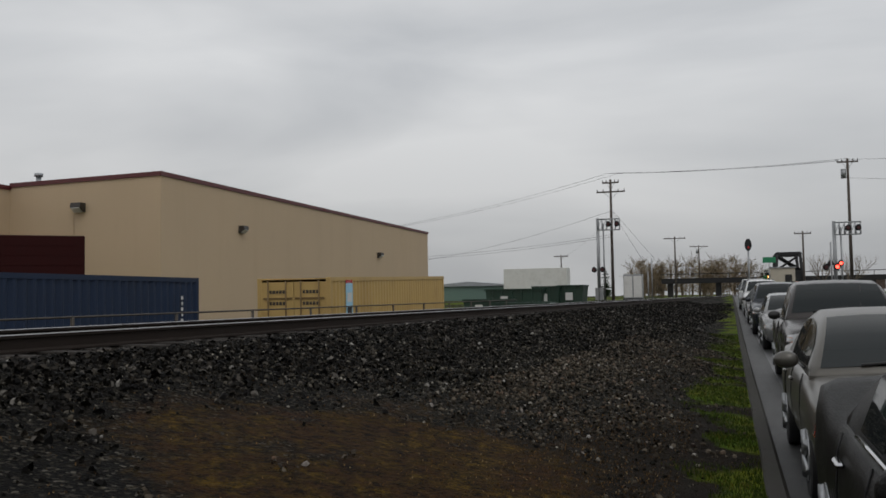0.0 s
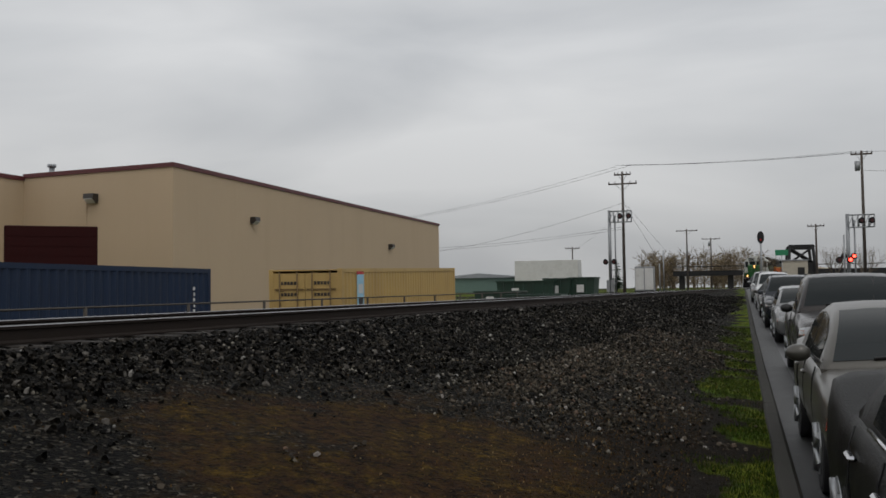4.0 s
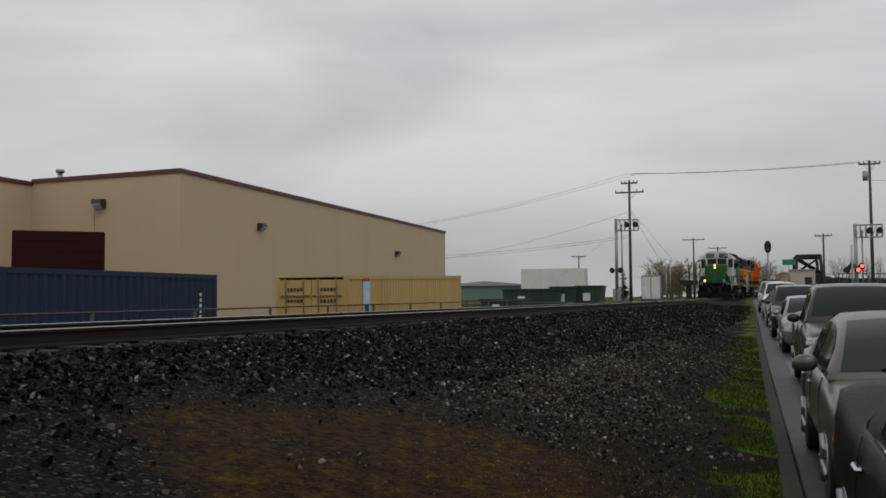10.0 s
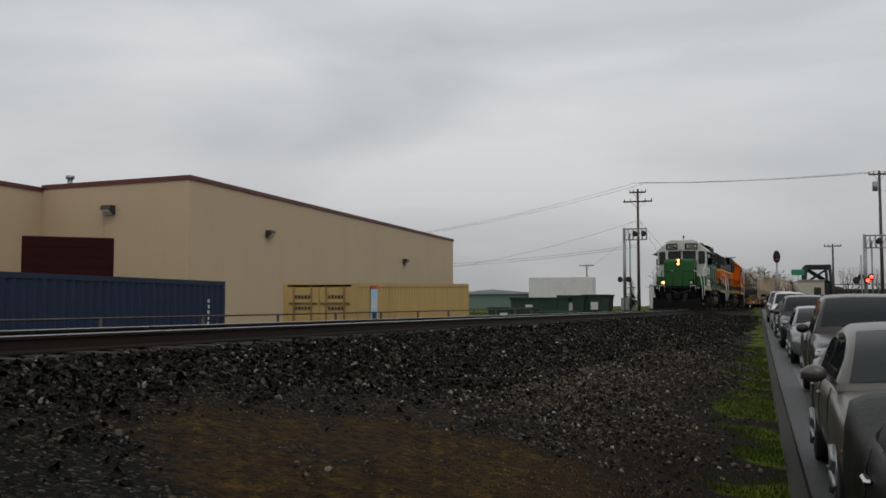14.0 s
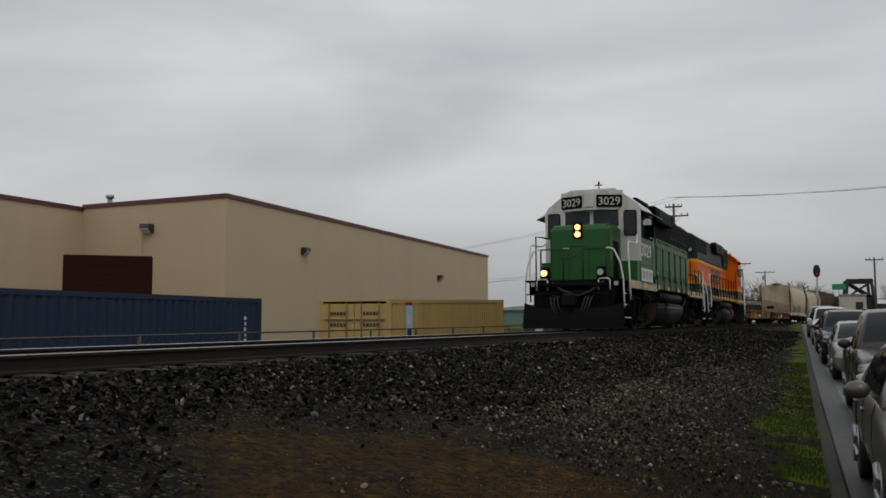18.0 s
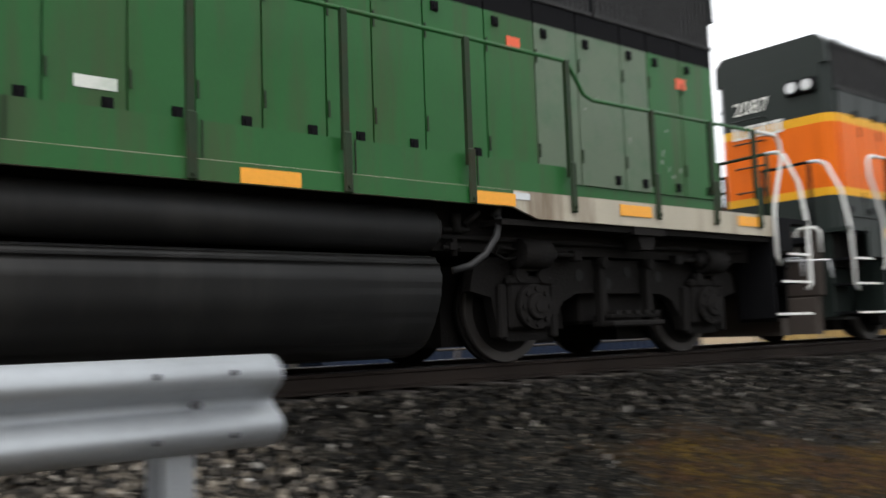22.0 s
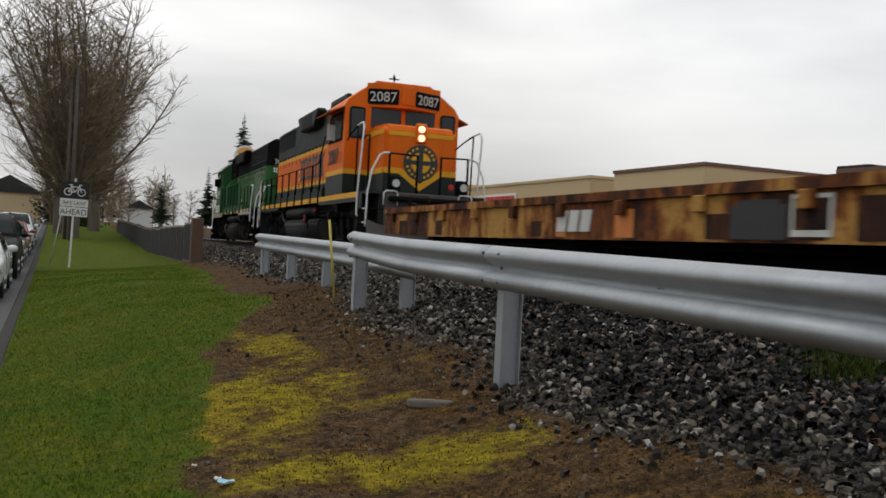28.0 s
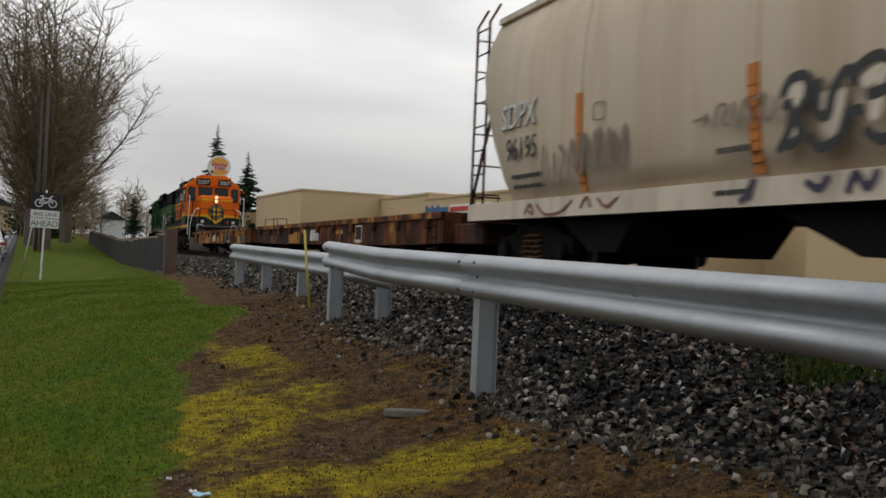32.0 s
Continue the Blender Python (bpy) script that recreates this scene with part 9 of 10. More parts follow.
    if shape == "pickup":
        box_part("cargo_bed", (-w * 0.86, w * 0.86, S["rg"] + 0.1, L - 0.1, 0.72, S["deck"] + 0.04), M["trim_black"], e)
    if shape == "suv":
        for s in (-1, 1):
            bm = bmesh.new()
            add_path(bm, [(s * tw * 0.9, cy[1] + 0.2, rz + 0.01), (s * tw * 0.9, cy[3] - 0.1, rz + 0.015)], 0.02, n=5)
            part("roof_bar", bm, M["trim_black"], e)
    return e


silver = car_paint("grey_beige_metallic", (0.085, 0.080, 0.070), 0.34, 0.3)
black = mat_new("rain-beaded_black_car_paint", (0.006, 0.006, 0.006), 0.4, 0.0, var=0.2, scale2=120, var2=0.3, spec=0.12, bump=0.35, bscale=70)
slate = car_paint("dark_grey_brown_car_paint", (0.03, 0.026, 0.025))
bright = car_paint("light_silver_metallic", (0.26, 0.265, 0.27))
white = car_paint("white_car_paint", (0.62, 0.63, 0.64), 0.3, 0.0)
navy = car_paint("dark_blue_grey_car_paint", (0.03, 0.035, 0.045))
red = car_paint("red_car_paint", (0.30, 0.02, 0.018), 0.3, 0.1)


def parked(label, shape, paint, x_side, y, front="chrome", flip=False, lights=None, folded=False):
    w = SHAPES[shape]["W"] / 2
    z = road_z(y) + 0.015
    tilt = math.atan2(road_z(y + 4) - road_z(y), 4.0)
    mm = Matrix.Translation((x_side + w, y, z)) @ Matrix.Rotation(tilt, 4, "X")
    if flip:
        mm = Matrix.Translation((x_side + w, y, z)) @ Matrix.Rotation(math.pi, 4, "Z")
    return car(label, shape, paint, mm, front=front, lights=lights, folded=folded)


parked("glossy black sedan beaded with rain at the kerb", "long", black, 0.47, 1.3, folded=True)
parked("grey-beige sedan with a large wiper at the kerb", "sedan", silver, 0.53, 6.8, "black")
parked("dark grey pickup truck at the kerb", "pickup", slate, 0.80, 14.6, "black")
parked("light silver hatchback at the kerb", "hatch", bright, 0.80, 25.2, "black")
parked("dark blue-grey wagon at the kerb", "suv", navy, 0.70, 32.2)
parked("dark sedan at the kerb", "sedan", slate, 0.66, 39.0)
parked("white sport utility car with a roof rack at the kerb", "suv", white, 0.62, 46.0)
parked("silver car at the head of the row", "suv", bright, 0.5, 54.5)
# behind the camera
parked("white sedan parked beside the lawn", "sedan", white, 0.62, -19.5, "black", True)
parked("dark sport utility car parked beside the lawn", "suv", black, 0.58, -26.0, "black", True)
parked("silver sedan parked beside the lawn", "sedan", bright, 0.62, -33.0, "black", True)
parked("red sedan parked beside the lawn", "sedan", red, 0.62, -39.5, "black", True)
parked("white sport utility car parked beside the lawn", "suv", white, 0.60, -46.5, "black", True)
parked("dark sedan parked beside the lawn", "sedan", navy, 0.62, -54.0, "black", True)

# ---- trees ----
M["bark"] = mat_new("grey_brown_bark", (0.12, 0.095, 0.07), 0.9, var=0.3, scale=4, bump=0.5, bscale=25)
M["twig"] = mat_stone("bare_twigs", [(0.0, (0.10, 0.075, 0.05)), (0.6, (0.18, 0.14, 0.09)), (1.0, (0.28, 0.22, 0.14))], 0.9)


def limb_mesh(segs, n):
    verts, faces = [], []
    for a, b, r0, r1 in segs:
        d = (b - a)
        if d.length < 1e-4:
            continue
        q = d.to_track_quat("Z", "Y").to_matrix()
        s = len(verts)
        for p, r in ((a, r0), (b, r1)):
            for k in range(n):
                verts.append(tuple(p + q @ Vector((math.cos(6.2832 * k / n) * r, math.sin(6.2832 * k / n) * r, 0))))
        for k in range(n):
            faces.append((s + k, s + (k + 1) % n, s + n + (k + 1) % n, s + n + k))
    return verts, faces


def bare_tree(label, m, height, spread, seed, depth=6, group="bare street trees", kind="", trunks=1):
    rnd = random.Random(seed)
    thick, thin = [], []

    def grow(p, d, length, r, lev):
        steps = 3 if lev < 2 else 2
        for k in range(steps):
            d = (d + Vector((rnd.gauss(0, 0.09), rnd.gauss(0, 0.09), 0.05 if lev > 0 else 0.0))).normalized()
            q = p + d * (length / steps)
            r1 = r * 0.86
            (thick if lev < 3 else thin).append((p, q, r, r1))
            p, r = q, r1
            if lev > 0 and lev < depth - 1 and rnd.random() < 0.8:
                ax = Vector((rnd.gauss(0, 1), rnd.gauss(0, 1), rnd.gauss(0, 0.4))).normalized()
                grow(p, (d + ax * spread * 1.05).normalized(), length * rnd.uniform(0.42, 0.62), r * 0.5, lev + 1)
        if lev >= depth:
            return
        for k in range(3 if lev == 0 else 2):
            ax = Vector((rnd.gauss(0, 1), rnd.gauss(0, 1), rnd.gauss(0, 0.25))).normalized()
            nd = (d + ax * spread * (0.75 if lev == 0 else 0.6) + Vector((0, 0, 0.16))).normalized()
            grow(p, nd, length * rnd.uniform(0.62, 0.8), r * 0.68, lev + 1)

    for k in range(trunks):
        grow(Vector((rnd.uniform(-0.3, 0.3) * (trunks > 1), rnd.uniform(-0.3, 0.3) * (trunks > 1), -0.2)), Vector((rnd.gauss(0, 0.1) * (trunks > 1), rnd.gauss(0, 0.1) * (trunks > 1), 1)).normalized(), height * 0.27, height * 0.022, 0)
    e = thing("tree", label, "tree", m, group=group)
    for nm, segs, n, mat in (("trunk", thick, 6, M["bark"]), ("crown", thin, 3, M["twig"])):
        v, f = limb_mesh(segs, n)
        me = bpy.data.meshes.new(nm)
        me.from_pydata(v, [], f)
        me.materials.append(mat)
        o = new(nm, me)
        o.parent = e
        if nm == "crown":
            o["kind"] = "stuff"
    return e


def street_tree(label, m, h, r, seed):
    """A broad bare tree: a short trunk, rising limbs, and a dense egg-shaped crown of fine twigs."""
    rnd = random.Random(seed)
    limbs, twigs = [], []

    def bend(p, d, length, r0, r1, steps, out, up=0.06, wob=0.10):
        pts = [p]
        for k in range(steps):
            d = (d + Vector((rnd.gauss(0, wob), rnd.gauss(0, wob), up))).normalized()
            q = p + d * (length / steps)
            f0, f1 = k / steps, (k + 1) / steps
            out.append((p, q, r0 + (r1 - r0) * f0, r0 + (r1 - r0) * f1))
            p = q
            pts.append(p)
        return pts, d

    base, _ = bend(Vector((0, 0, -0.4)), Vector((0, 0, 1)), h * 0.13 + 0.4, h * 0.028, h * 0.024, 3, limbs, 0, 0.02)
    foot = base[-1]
    for k in range(17):
        a = k * 2.4 + rnd.uniform(-0.3, 0.3)
        lean = rnd.uniform(0.08, 0.72)
        d = Vector((math.cos(a) * lean, math.sin(a) * lean, 1)).normalized()
        ln = h * rnd.uniform(0.62, 0.84) * (1 - 0.33 * lean)
        pts, _ = bend(foot + Vector((0, 0, rnd.uniform(-0.6, 1.2))), d, ln, h * 0.008, 0.02, 9, limbs, 0.05)
        for i in range(1, 10):
            for j in range(5):
                p = pts[i - 1].lerp(pts[i], rnd.random())
                b = rnd.uniform(0, 6.283)
                d2 = Vector((math.cos(b), math.sin(b), rnd.uniform(-0.1, 0.9))).normalized()
                l2 = h * rnd.uniform(0.07, 0.17) * (1.15 - 0.5 * i / 9)
                q2, d2 = bend(p, d2, l2, 0.035, 0.014, 3, twigs, 0.12, 0.16)
                for n in range(6):
                    c = q2[rnd.randint(0, 2)].lerp(q2[3], rnd.random())
                    d3 = (d2 + Vector((rnd.gauss(0, 0.7), rnd.gauss(0, 0.7), rnd.gauss(0.25, 0.4)))).normalized()
                    bend(c, d3, l2 * rnd.uniform(0.3, 0.7), 0.016, 0.006, 2, twigs, 0.08, 0.2)
    e = thing("tree", label, "tree", m, group="bare street trees")
    for nm, segs, n, mat in (("trunk", limbs, 6, M["bark"]), ("crown", twigs, 3, M["twig"])):
        v, f = limb_mesh(segs, n)
        me = bpy.data.meshes.new(nm)
        me.from_pydata(v, [], f)
        me.materials.append(mat)
        o = new(nm, me)
        o.parent = e
        if nm == "crown":
            o["kind"] = "stuff"
    return e


big = street_tree("large bare deciduous tree with dense brown twigs on the verge", pose(-1.3, -64, 0.85), 21.5, 6.0, 31)
copy_thing(big, Matrix.Translation((-0.7, -74, 1.05)) @ Matrix.Rotation(2.1, 4, "Z"))
copy_thing(big, Matrix.Translation((-3.6, -88, 1.35)) @ Matrix.Rotation(4.0, 4, "Z"))
copy_thing(big, Matrix.Translation((-1.8, -106, 1.8)) @ Matrix.Rotation(5.0, 4, "Z"))
small = bare_tree("bare tree beyond the level crossing", pose(9.6, 108, 1.2), 6.6, 0.8, 37, 5, group="bare trees by the crossing", trunks=2)
copy_thing(small, Matrix.Translation((12.8, 112, 1.2)) @ Matrix.Rotation(1.7, 4, "Z"))
copy_thing(small, Matrix.Translation((3.3, 128, 1.2)) @ Matrix.Rotation(3.1, 4, "Z"))


def far_wood(name, label, spots, hmin, hmax, seed):
    """A far belt of bare trees, joined: trunks with fans of twigs."""
    rnd = random.Random(seed)
    segs = []
    for x, y, z in spots:
        h = rnd.uniform(hmin, hmax)
        b = Vector((x, y, z - 0.3))
        t = b + Vector((rnd.gauss(0, 0.3), rnd.gauss(0, 0.3), h * 0.9))
        segs.append((b, t, 0.16, 0.05))
        for k in range(46):
            q = b.lerp(t, rnd.uniform(0.12, 1.0))
            d = Vector((rnd.gauss(0, 1), rnd.gauss(0, 1), abs(rnd.gauss(0.7, 0.5)))).normalized()
            l = h * rnd.uniform(0.1, 0.28)
            segs.append((q, q + d * l, 0.06, 0.025))
            for j in range(3):
                d2 = (d + Vector((rnd.gauss(0, 0.6), rnd.gauss(0, 0.6), rnd.gauss(0.2, 0.4)))).normalized()
                qq = q + d * l * rnd.uniform(0.3, 1)
                segs.append((qq, qq + d2 * l * 0.6, 0.04, 0.015))
    v, f = limb_mesh(segs, 3)
    me = bpy.data.meshes.new(name)
    me.from_pydata(v, [], f)
    me.materials.append(M["twig"])
    return tagged(new(name, me), label, "trees", kind="stuff")


rnd = random.Random(41)
far_wood("far_woods", "far belt of bare grey trees behind the crossing", [(rnd.uniform(-24, 6), rnd.uniform(225, 262), 1.0) for k in range(85)], 6, 10.5, 42)
far_wood("far_woods_south", "far bare trees at the end of the street", [(rnd.uniform(-34, -10), rnd.uniform(-260, -190), 2.9) for k in range(30)], 7, 12, 43)
far_wood("far_thicket", "bare thicket along the street", [(rnd.uniform(-6, 1), rnd.uniform(-150, -105), 2.0) for k in range(16)], 5, 9, 44)

M["needles"] = mat_stone("dark_conifer_needles", [(0.0, (0.008, 0.014, 0.008)), (0.6, (0.018, 0.032, 0.016)), (1.0, (0.04, 0.058, 0.028))], 0.85)


def conifer(label, m, h, r, seed):
    rnd = random.Random(seed)
    e = thing("conifer", label, "tree", m, group="conifers")
    bm = bmesh.new()
    add_tube(bm, (0, 0, -0.3), (0, 0, h), h * 0.018, 0.02, n=8)
    part("trunk", bm, M["bark"], e)
    verts, faces = [], []
    tiers = int(h * 3.2)
    for k in range(tiers):
        z = h * (0.10 + 0.9 * k / tiers)
        rr = r * (1 - (k / tiers)) ** 0.8 * rnd.uniform(0.6, 1.1)
        for j in range(rnd.randint(8, 12)):
            a = rnd.uniform(0, 6.283)
            l = rr * rnd.uniform(0.5, 1.1)
            d = Vector((math.cos(a), math.sin(a), rnd.uniform(-0.35, 0.15)))
            s = Vector((-math.sin(a), math.cos(a), 0))
            for q in range(7):
                u = (q + 0.6) / 7 * l
                c = Vector((0, 0, z)) + d * u
                wdt = l * 0.15 * (1.2 - q / 9) * rnd.uniform(0.7, 1.4)
                i = len(verts)
                drop = Vector((0, 0, -rnd.uniform(0.1, 0.5) * wdt * 2))
                verts += [tuple(c - d * wdt), tuple(c + s * wdt + drop), tuple(c + d * wdt * 1.3), tuple(c - s * wdt + drop), tuple(c + Vector((0, 0, wdt * 0.6)))]
                faces += [(i, i + 1, i + 4), (i + 1, i + 2, i + 4), (i + 2, i + 3, i + 4), (i + 3, i, i + 4)]
    me = bpy.data.meshes.new("foliage")
    me.from_pydata(verts, [], faces)
    me.materials.append(M["needles"])
    o = new("foliage", me)
    o.parent = e
    o["kind"] = "stuff"
    return e


conifer("tall dark conifer beyond the track", pose(-26.8, -142, 2.5), 18.4, 4.2, 51)
conifer("broad dark conifer beyond the track", pose(-31.2, -140, 2.5), 14.2, 4.4, 52)
conifer("dark conifer beyond the track", pose(-23.0, -150, 2.5), 10.2, 2.4, 53)
conifer("small dark conifer far along the street", pose(-19.5, -185, 2.8), 10, 2.3, 54)
conifer("dark conifer near the crossing", pose(-22.0, 170, 1.0), 6.0, 1.9, 55)
conifer("dark conifer near the crossing", pose(-18.0, 178, 1.0), 5.2, 1.8, 56)

# ---- fence, signs and shops on the far side ----
M["fabric"] = mat_new("black_fence_fabric", (0.009, 0.008, 0.009), 0.85, var=0.35, scale=1.5, streak=True, stain=(0.028, 0.024, 0.024), stain_amt=0.5, bump=0.3)
M["fence_wood"] = mat_new("weathered_fence_post", (0.10, 0.06, 0.04), 0.85, var=0.3, bump=0.4)
M["fence_cap"] = mat_new("pale_fence_rail", (0.26, 0.20, 0.13), 0.8, var=0.2)
fence = thing("fence", "low fence of dark fabric panels with wooden posts", "fence")


def fence_at(k):
    y = -27.6 - k * 2.4
    return Vector((-4.02 - 0.028 * (k * 2.4), y, ground_z(-4.0, y)))


fp = None
for k in range(26):
    a, b = fence_at(k), fence_at(k + 1)
    ang = math.atan2(-(b.x - a.x), b.y - a.y)
    mm = Matrix.Translation(a) @ Matrix.Rotation(ang, 4, "Z")
    if fp is None:
        bm = bmesh.new()
        nseg = 12
        pr = None
        for j in range(nseg + 1):
            yy = 0.06 + 2.28 * j / nseg
            xx = 0.02 * math.sin(j * 2.4) - 0.02
            cur = [bm.verts.new((xx, yy, 0.03)), bm.verts.new((xx, yy, 1.12)), bm.verts.new((xx - 0.02, yy, 1.12)), bm.verts.new((xx - 0.02, yy, 0.03))]
            if pr:
                for q in range(4):
                    bm.faces.new((pr[q], pr[(q + 1) % 4], cur[(q + 1) % 4], cur[q]))
            pr = cur
        bmesh.ops.recalc_face_normals(bm, faces=bm.faces[:])
        fp = part("panel", bm, M["fabric"], fence)
        bm = bmesh.new()
        add_box(bm, -0.05, 0.05, -0.05, 0.05, -0.3, 1.2, bevel=0.01)
        po = part("post", bm, M["fence_wood"], fence)
        bm = bmesh.new()
        add_box(bm, -0.05, 0.03, 0.0, 2.4, 1.13, 1.18)
        ca = part("cap_rail", bm, M["fence_cap"], fence)
        bm = bmesh.new()
        add_box(bm, -0.06, 0.06, 0.0, 2.4, -0.1, 0.03)
        ba = part("base_board", bm, M["fence_wood"], fence)
        for o in (fp, po, ca, ba):
            o.matrix_basis = mm
    else:
        for o in (fp, po, ca, ba):
            again(o, mm)
bm = bmesh.new()
a = fence_at(0)
add_box(bm, a.x - 0.22, a.x + 0.12, a.y + 0.06, a.y + 0.34, a.z - 0.2, a.z + 1.3, bevel=0.02)
part("end_post", bm, M["fence_wood"], fence)

bike = thing("road_sign", "black and white bicycle lane sign on a leaning white post", "sign", Matrix.Translation((-0.72, -30.3, ground_z(-0.7, -30.3))) @ Matrix.Rotation(radians(-1.5), 4, "Y") @ Matrix.Rotation(radians(180), 4, "Z"))
bm = bmesh.new()
add_box(bm, -0.03, 0.03, 0.0, 0.04, -0.2, 2.72)
part("post", bm, M["white_paint"], bike)
bm = bmesh.new()
add_path(bm, [(-0.28, 0.1, 2.0), (-0.55, 0.9, 0.0)], 0.02, n=6)
part("brace", bm, M["white_paint"], bike)
p1 = box_part("symbol_plate", (-0.40, 0.40, -0.03, -0.012, 2.10, 2.62), M["black_shade"], bike)
p2 = box_part("word_plate", (-0.40, 0.40, -0.032, -0.012, 1.86, 2.095), M["white_paint"], bike)
p3 = box_part("word_plate", (-0.40, 0.40, -0.032, -0.012, 1.56, 1.84), M["white_paint"], bike)
bm = bmesh.new()
for c in (-0.19, 0.19):
    ring = [(c + 0.105 * math.cos(a), -0.036, 2.30 + 0.105 * math.sin(a)) for a in np.linspace(0, 6.283, 21)]
    for q0, q1 in zip(ring, ring[1:]):
        add_tube(bm, q0, q1, 0.016, n=4)
for q0, q1 in (((-0.19, 2.3), (-0.1, 2.46)), ((-0.1, 2.46), (0.12, 2.46)), ((-0.1, 2.46), (0.0, 2.3)), ((-0.19, 2.3), (0.0, 2.3)), ((0.0, 2.3), (0.12, 2.46)), ((0.19, 2.3), (0.11, 2.52)), ((0.11, 2.52), (0.19, 2.53)), ((-0.1, 2.46), (-0.12, 2.52)), ((-0.17, 2.52), (-0.07, 2.52))):
    add_tube(bm, (q0[0], -0.036, q0[1]), (q1[0], -0.036, q1[1]), 0.016, n=4)
part("bicycle_symbol", bm, M["white_paint"], p1)
lettering("words", "BIKE LANE", 0.15, M["lettering_dark"], p2, (0, -0.034, 1.92), (1, 0, 0), (0, 0, 1), 0.95, "CENTER")
lettering("words", "AHEAD", 0.25, M["lettering_dark"], p3, (0, -0.034, 1.61), (1, 0, 0), (0, 0, 1), 0.92, "CENTER")
utility_pole(-1.2, -59, 10.5, "tall thin pole among the street trees", (), r=0.13)
utility_pole(-0.9, -60.5, 9.8, "second thin pole beside the first", (), r=0.11)

# round restaurant sign on a blue pole
M["sign_blue"] = mat_new("blue_sign_paint", (0.08, 0.19, 0.32), 0.5)
M["sign_white"] = mat_new("white_sign_face", (0.72, 0.72, 0.70), 0.4)
M["bun"] = mat_new("golden_sign_vinyl", (0.72, 0.36, 0.06), 0.4)
M["sign_red"] = mat_new("red_sign_vinyl", (0.55, 0.035, 0.03), 0.4)
pole_sign = thing("pole_sign", "round white sign with gold and red shapes on a pole", "sign", Matrix.Translation((-23.2, -121, 3.55)) @ Matrix.Rotation(radians(180), 4, "Z"))
bm = bmesh.new()
add_tube(bm, (0, 0, -2.2), (0, 0, 7.4), 0.22, n=12)
part("pole", bm, M["sign_blue"], pole_sign)
bm = bmesh.new()
add_prism(bm, [(1.5 * math.cos(a), 8.7 + 1.45 * math.sin(a)) for a in np.linspace(0, 6.2832, 33)[:-1]], -0.25, 0.25, "y")
face = part("sign_box", bm, M["sign_white"], pole_sign)
for z0, up, a0, a1 in ((9.05, 0.85, 0.0, math.pi), (8.25, 0.75, math.pi, 2 * math.pi)):
    bm = bmesh.new()
    add_prism(bm, [(1.15 * math.cos(a), z0 + up * math.sin(a)) for a in np.linspace(a0, a1, 15)], -0.29, -0.255, "y")
    part("gold_half", bm, M["bun"], face)
for z, ws in ((8.72, (-0.95, -0.62, -0.28, 0.06, 0.40, 0.72)), (8.30, (-0.6, -0.2, 0.12, 0.46))):
    for x in ws:
        box_part("red_bar", (x, x + 0.26, -0.30, -0.255, z, z + 0.34), M["sign_red"], face)
bm = bmesh.new()
add_box(bm, -1.4, 1.4, -0.2, 0.2, 6.85, 7.25)
part("lower_board", bm, M["sign_white"], pole_sign)

M["store"] = mat_new("pale_tan_store_wall", (0.52, 0.39, 0.23), 0.85, var=0.07, scale=0.3, bump=0.15)
M["store_trim"] = mat_new("brown_store_trim", (0.14, 0.07, 0.05), 0.7)
M["sign_navy"] = mat_new("blue_store_letters", (0.05, 0.16, 0.32), 0.5)
store = thing("shopping_centre", "long tan flat-roofed row of shops beyond the track", "building")
for x0, x1, y0, y1, h, trim in ((-60, -27.5, -165, -138, 6.9, 0), (-60, -31.9, -136, -112, 9.3, 0), (-54, -42.6, -111.9, -96.1, 8.8, 0), (-54, -42.0, -96, -66.1, 8.1, 0), (-53.1, -41.6, -62, -51, 8.2, 1), (-54, -42.4, -40, -12, 7.1, 1), (-56, -50.0, -66, -40.1, 6.6, 0)):
    s = box_part("wall", (x0, x1, y0, y1, -0.5, h), M["store"], store)
    box_part("parapet_trim", (x0 - 0.1, x1 + 0.1, y0 - 0.1, y1 + 0.1, h, h + 0.25), M["store_trim"] if trim else M["store"], s)
for k in range(8):
    z1 = 7.35 if k in (0, 2, 4) else 7.1
    box_part("letter_bar", (-41.99, -41.85, -95.4 + k * 0.78, -94.9 + k * 0.78, 6.55, z1), M["sign_navy"], store)
box_part("sign_panel", (-41.99, -41.9, -88.9, -79.4, 6.3, 7.3), M["sign_white"], store)
for k in range(13):
    box_part("letter_bar", (-41.9, -41.8, -88.6 + k * 0.7, -88.1 + k * 0.7, 6.55, 7.05), M["sign_red"], store)
box_part("roof_unit", (-48, -46.5, -44, -41.5, 6.8, 8.1), M["black_shade"], store)
kiosk = thing("far_house", "pale far house at the end of the street", "building")
box_part("wall", (-20, -14.5, -212, -206, 2.5, 6.6), M["white_paint"], kiosk)
bm = bmesh.new()
add_prism(bm, [(-20.4, 6.6), (-17.2, 8.4), (-14.1, 6.6)], -212.4, -205.6, "y")
part("roof", bm, M["concrete"], kiosk)
house2 = thing("far_house", "cream house with a grey roof across the street", "building")
box_part("wall", (1.5, 9.5, -150, -140, 2.0, 6.2), M["store"], house2)
bm = bmesh.new()
add_prism(bm, [(1.0, 6.2), (5.5, 8.6), (10.0, 6.2)], -150.4, -139.6, "y")
part("roof", bm, M["concrete"], house2)
M["hedge"] = mat_stone("dark_hedge_leaves", [(0.0, (0.012, 0.016, 0.008)), (0.6, (0.03, 0.034, 0.014)), (1.0, (0.06, 0.05, 0.02))], 0.9)


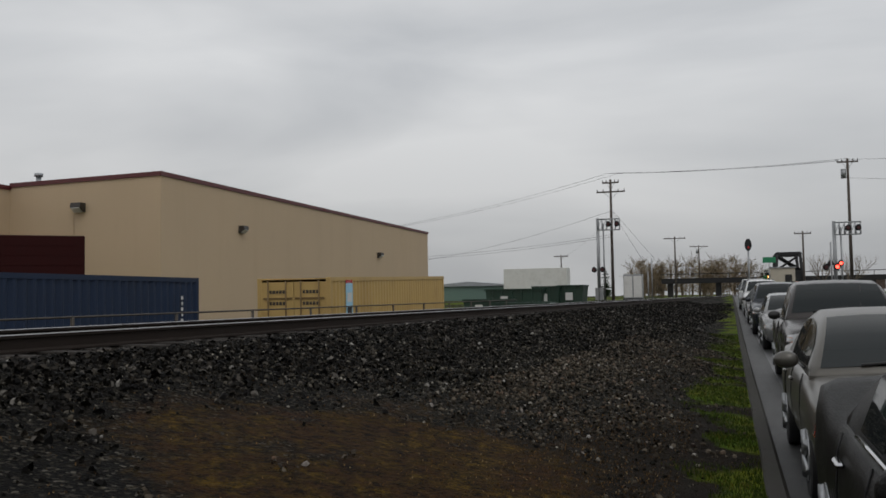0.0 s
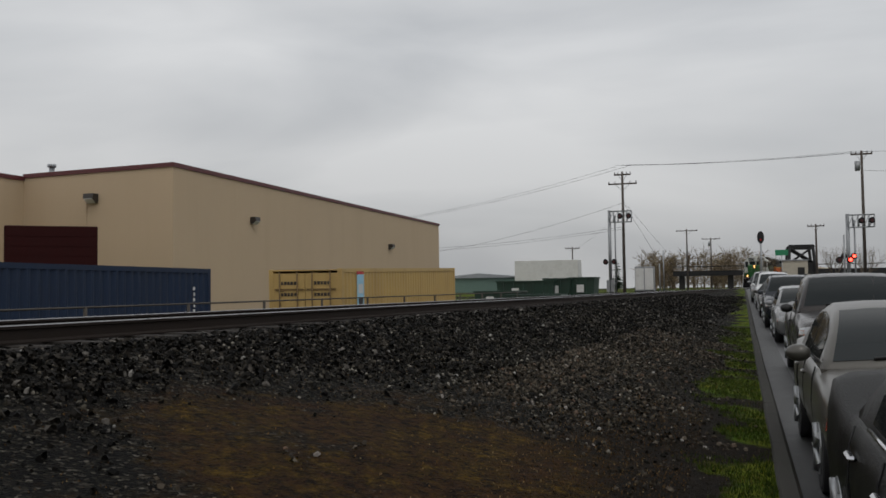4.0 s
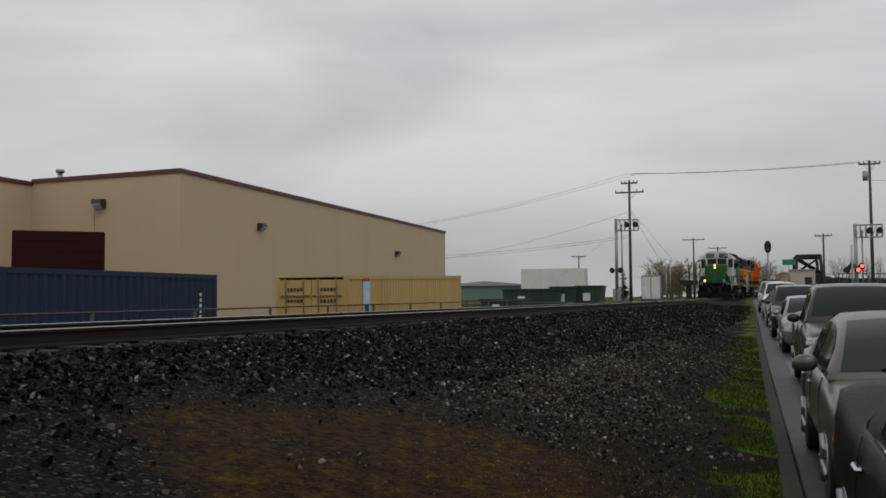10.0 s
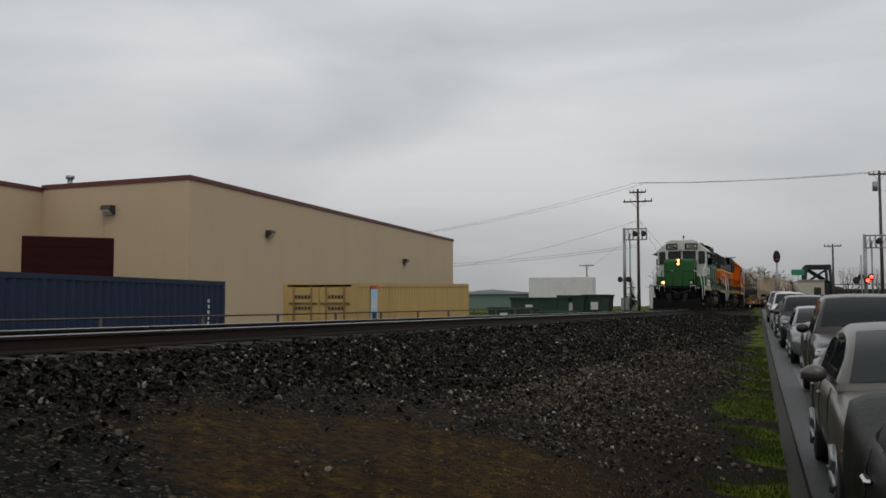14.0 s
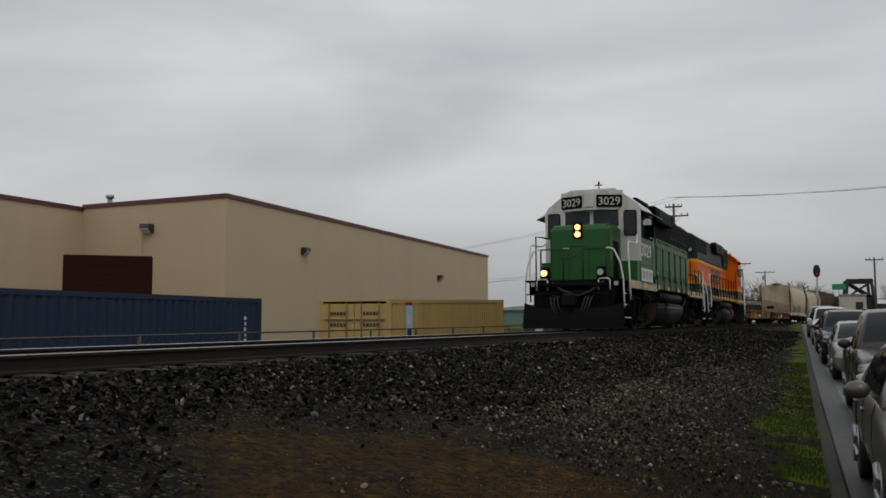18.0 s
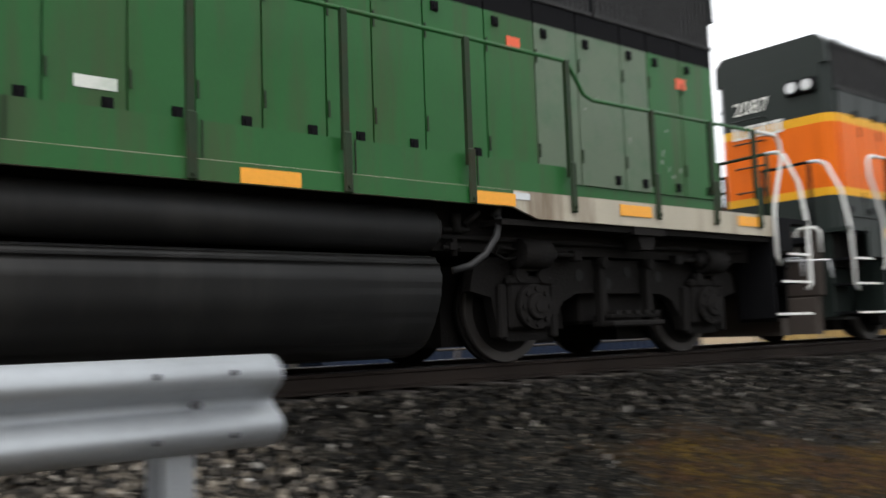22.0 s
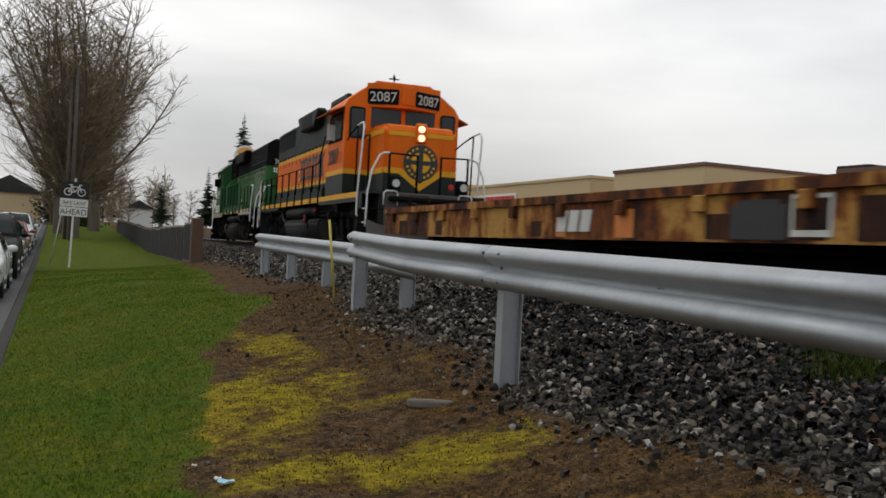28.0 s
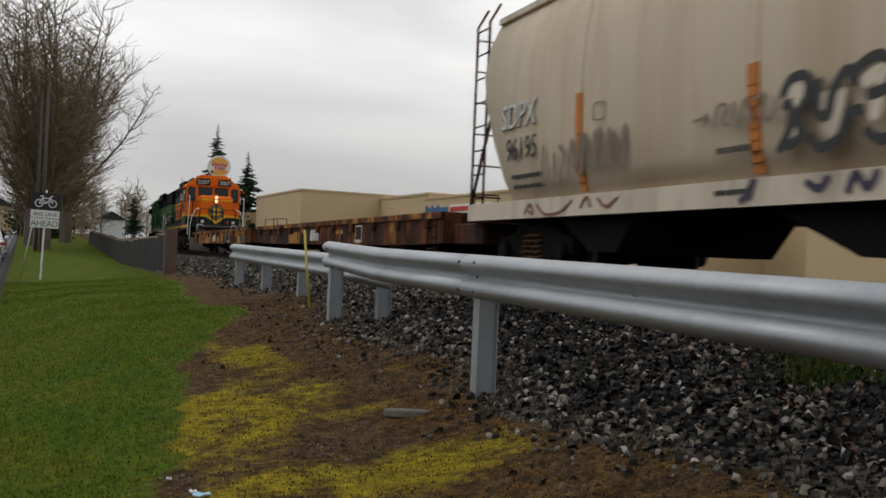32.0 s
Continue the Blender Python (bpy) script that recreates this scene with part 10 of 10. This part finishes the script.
def leaf_mass(name, label, boxes, seed, size):
    rnd = random.Random(seed)
    verts, faces = [], []
    for (x0, x1, y0, y1, z0, z1, n) in boxes:
        for k in range(n):
            u = Vector((rnd.gauss(0, 0.5), rnd.gauss(0, 0.5), rnd.gauss(0, 0.5)))
            c = Vector(((x0 + x1) / 2 + u.x * (x1 - x0) * 0.5, (y0 + y1) / 2 + u.y * (y1 - y0) * 0.5, max(z0, (z0 + z1) / 2 + u.z * (z1 - z0) * 0.5)))
            a, b = Vector((rnd.gauss(0, 1), rnd.gauss(0, 1), rnd.gauss(0, 1))).normalized() * size, Vector((rnd.gauss(0, 1), rnd.gauss(0, 1), rnd.gauss(0, 1))).normalized() * size
            i = len(verts)
            verts += [tuple(c - a), tuple(c + b), tuple(c + a), tuple(c - b)]
            faces += [(i, i + 1, i + 2, i + 3)]
    me = bpy.data.meshes.new(name)
    me.from_pydata(verts, [], faces)
    me.materials.append(M["hedge"])
    return tagged(new(name, me), label, "bushes", kind="stuff")


leaf_mass("street_bushes", "dark bushes under the street trees", [(-4.5, -0.5, -112, -100, 1.6, 4.8, 2600), (-1.5, 1.8, -135, -120, 2.2, 6.2, 1800), (-30, -22, -136, -128, 2.3, 4.2, 700)], 61, 0.16)
# low town block closing the view to the east, behind the parked cars
row = thing("roadside_block", "low pale building row across the road", "building")
box_part("wall", (26, 40, -60, 70, 0.1, 4.5), M["store"], row)
box_part("roof_edge", (25.7, 40.3, -60.3, 70.3, 4.5, 4.8), M["store_trim"], row)


# ---- movement ----
RUN_T = np.array([-2.0, 0, 6, 9, 13, 16.5, 19, 20, 21.4, 22.4, 23.2, 24, 25.5, 26.5, 28.5, 29, 30.5, 32, 34])
RUN_S = np.array([-182.09, -166.09, -118.89, -95.39, -65.59, -37.79, -17.99, -10.19, 1.41, 9.71, 16.21, 22.81, 35.13, 43.19, 59.81, 64.01, 76.06, 87.86, 103.46])
RUN_M = natural_cubic(RUN_T, RUN_S)


def s_front(t):
    """Where the leading coupler is along the track at t seconds."""
    i = int(np.clip(np.searchsorted(RUN_T, t) - 1, 0, len(RUN_T) - 2))
    h = RUN_T[i + 1] - RUN_T[i]
    a, b = (RUN_T[i + 1] - t) / h, (t - RUN_T[i]) / h
    return float(a * RUN_S[i] + b * RUN_S[i + 1] + ((a ** 3 - a) * RUN_M[i] + (b ** 3 - b) * RUN_M[i + 1]) * h * h / 6)


# vehicle, length over couplers, bogie half-distance, turned round, slack behind it
CONSIST = [(lead_engine, 18.03, 5.18, False, -0.35), (second_engine, 18.03, 5.18, True, 0.34), (flat_a, 18.85, 5.9, False, 0.95), (flat_b, 18.0, 5.5, False, 0.15),
           (hop_a, 17.6, 6.6, False, 0.0), (hop_b, 17.6, 6.6, False, 0.0), (boxes[0], 17.0, 5.9, False, 0.0), (boxes[1], 17.0, 5.9, False, 0.0), (boxes[2], 17.0, 5.9, False, 0.0)]


def motions():
    off = 0.0
    for ob, length, half, turned, slack in CONSIST:
        rows = []
        for k in range(65):
            t = k * 0.5
            m = train_poses(s_front(t) - off, length / 2 - half, length / 2 + half)
            rows.append((t, m @ Matrix.Rotation(math.pi, 4, "Z") if turned else m))
        walk(ob, rows)
        off += length + slack
    for wheels, radius in WHEELS:
        backward = wheels.parent.parent == second_engine
        y = wheels.location.y
        rows = []
        for k in range(481):
            t = k / 15
            a = (s_front(t) - s_front(0)) / radius * (1 if backward else -1)
            rows.append((t, Matrix.Translation((0, y, radius)) @ Matrix.Rotation(a, 4, "X")))
        walk(wheels, rows)


motions()
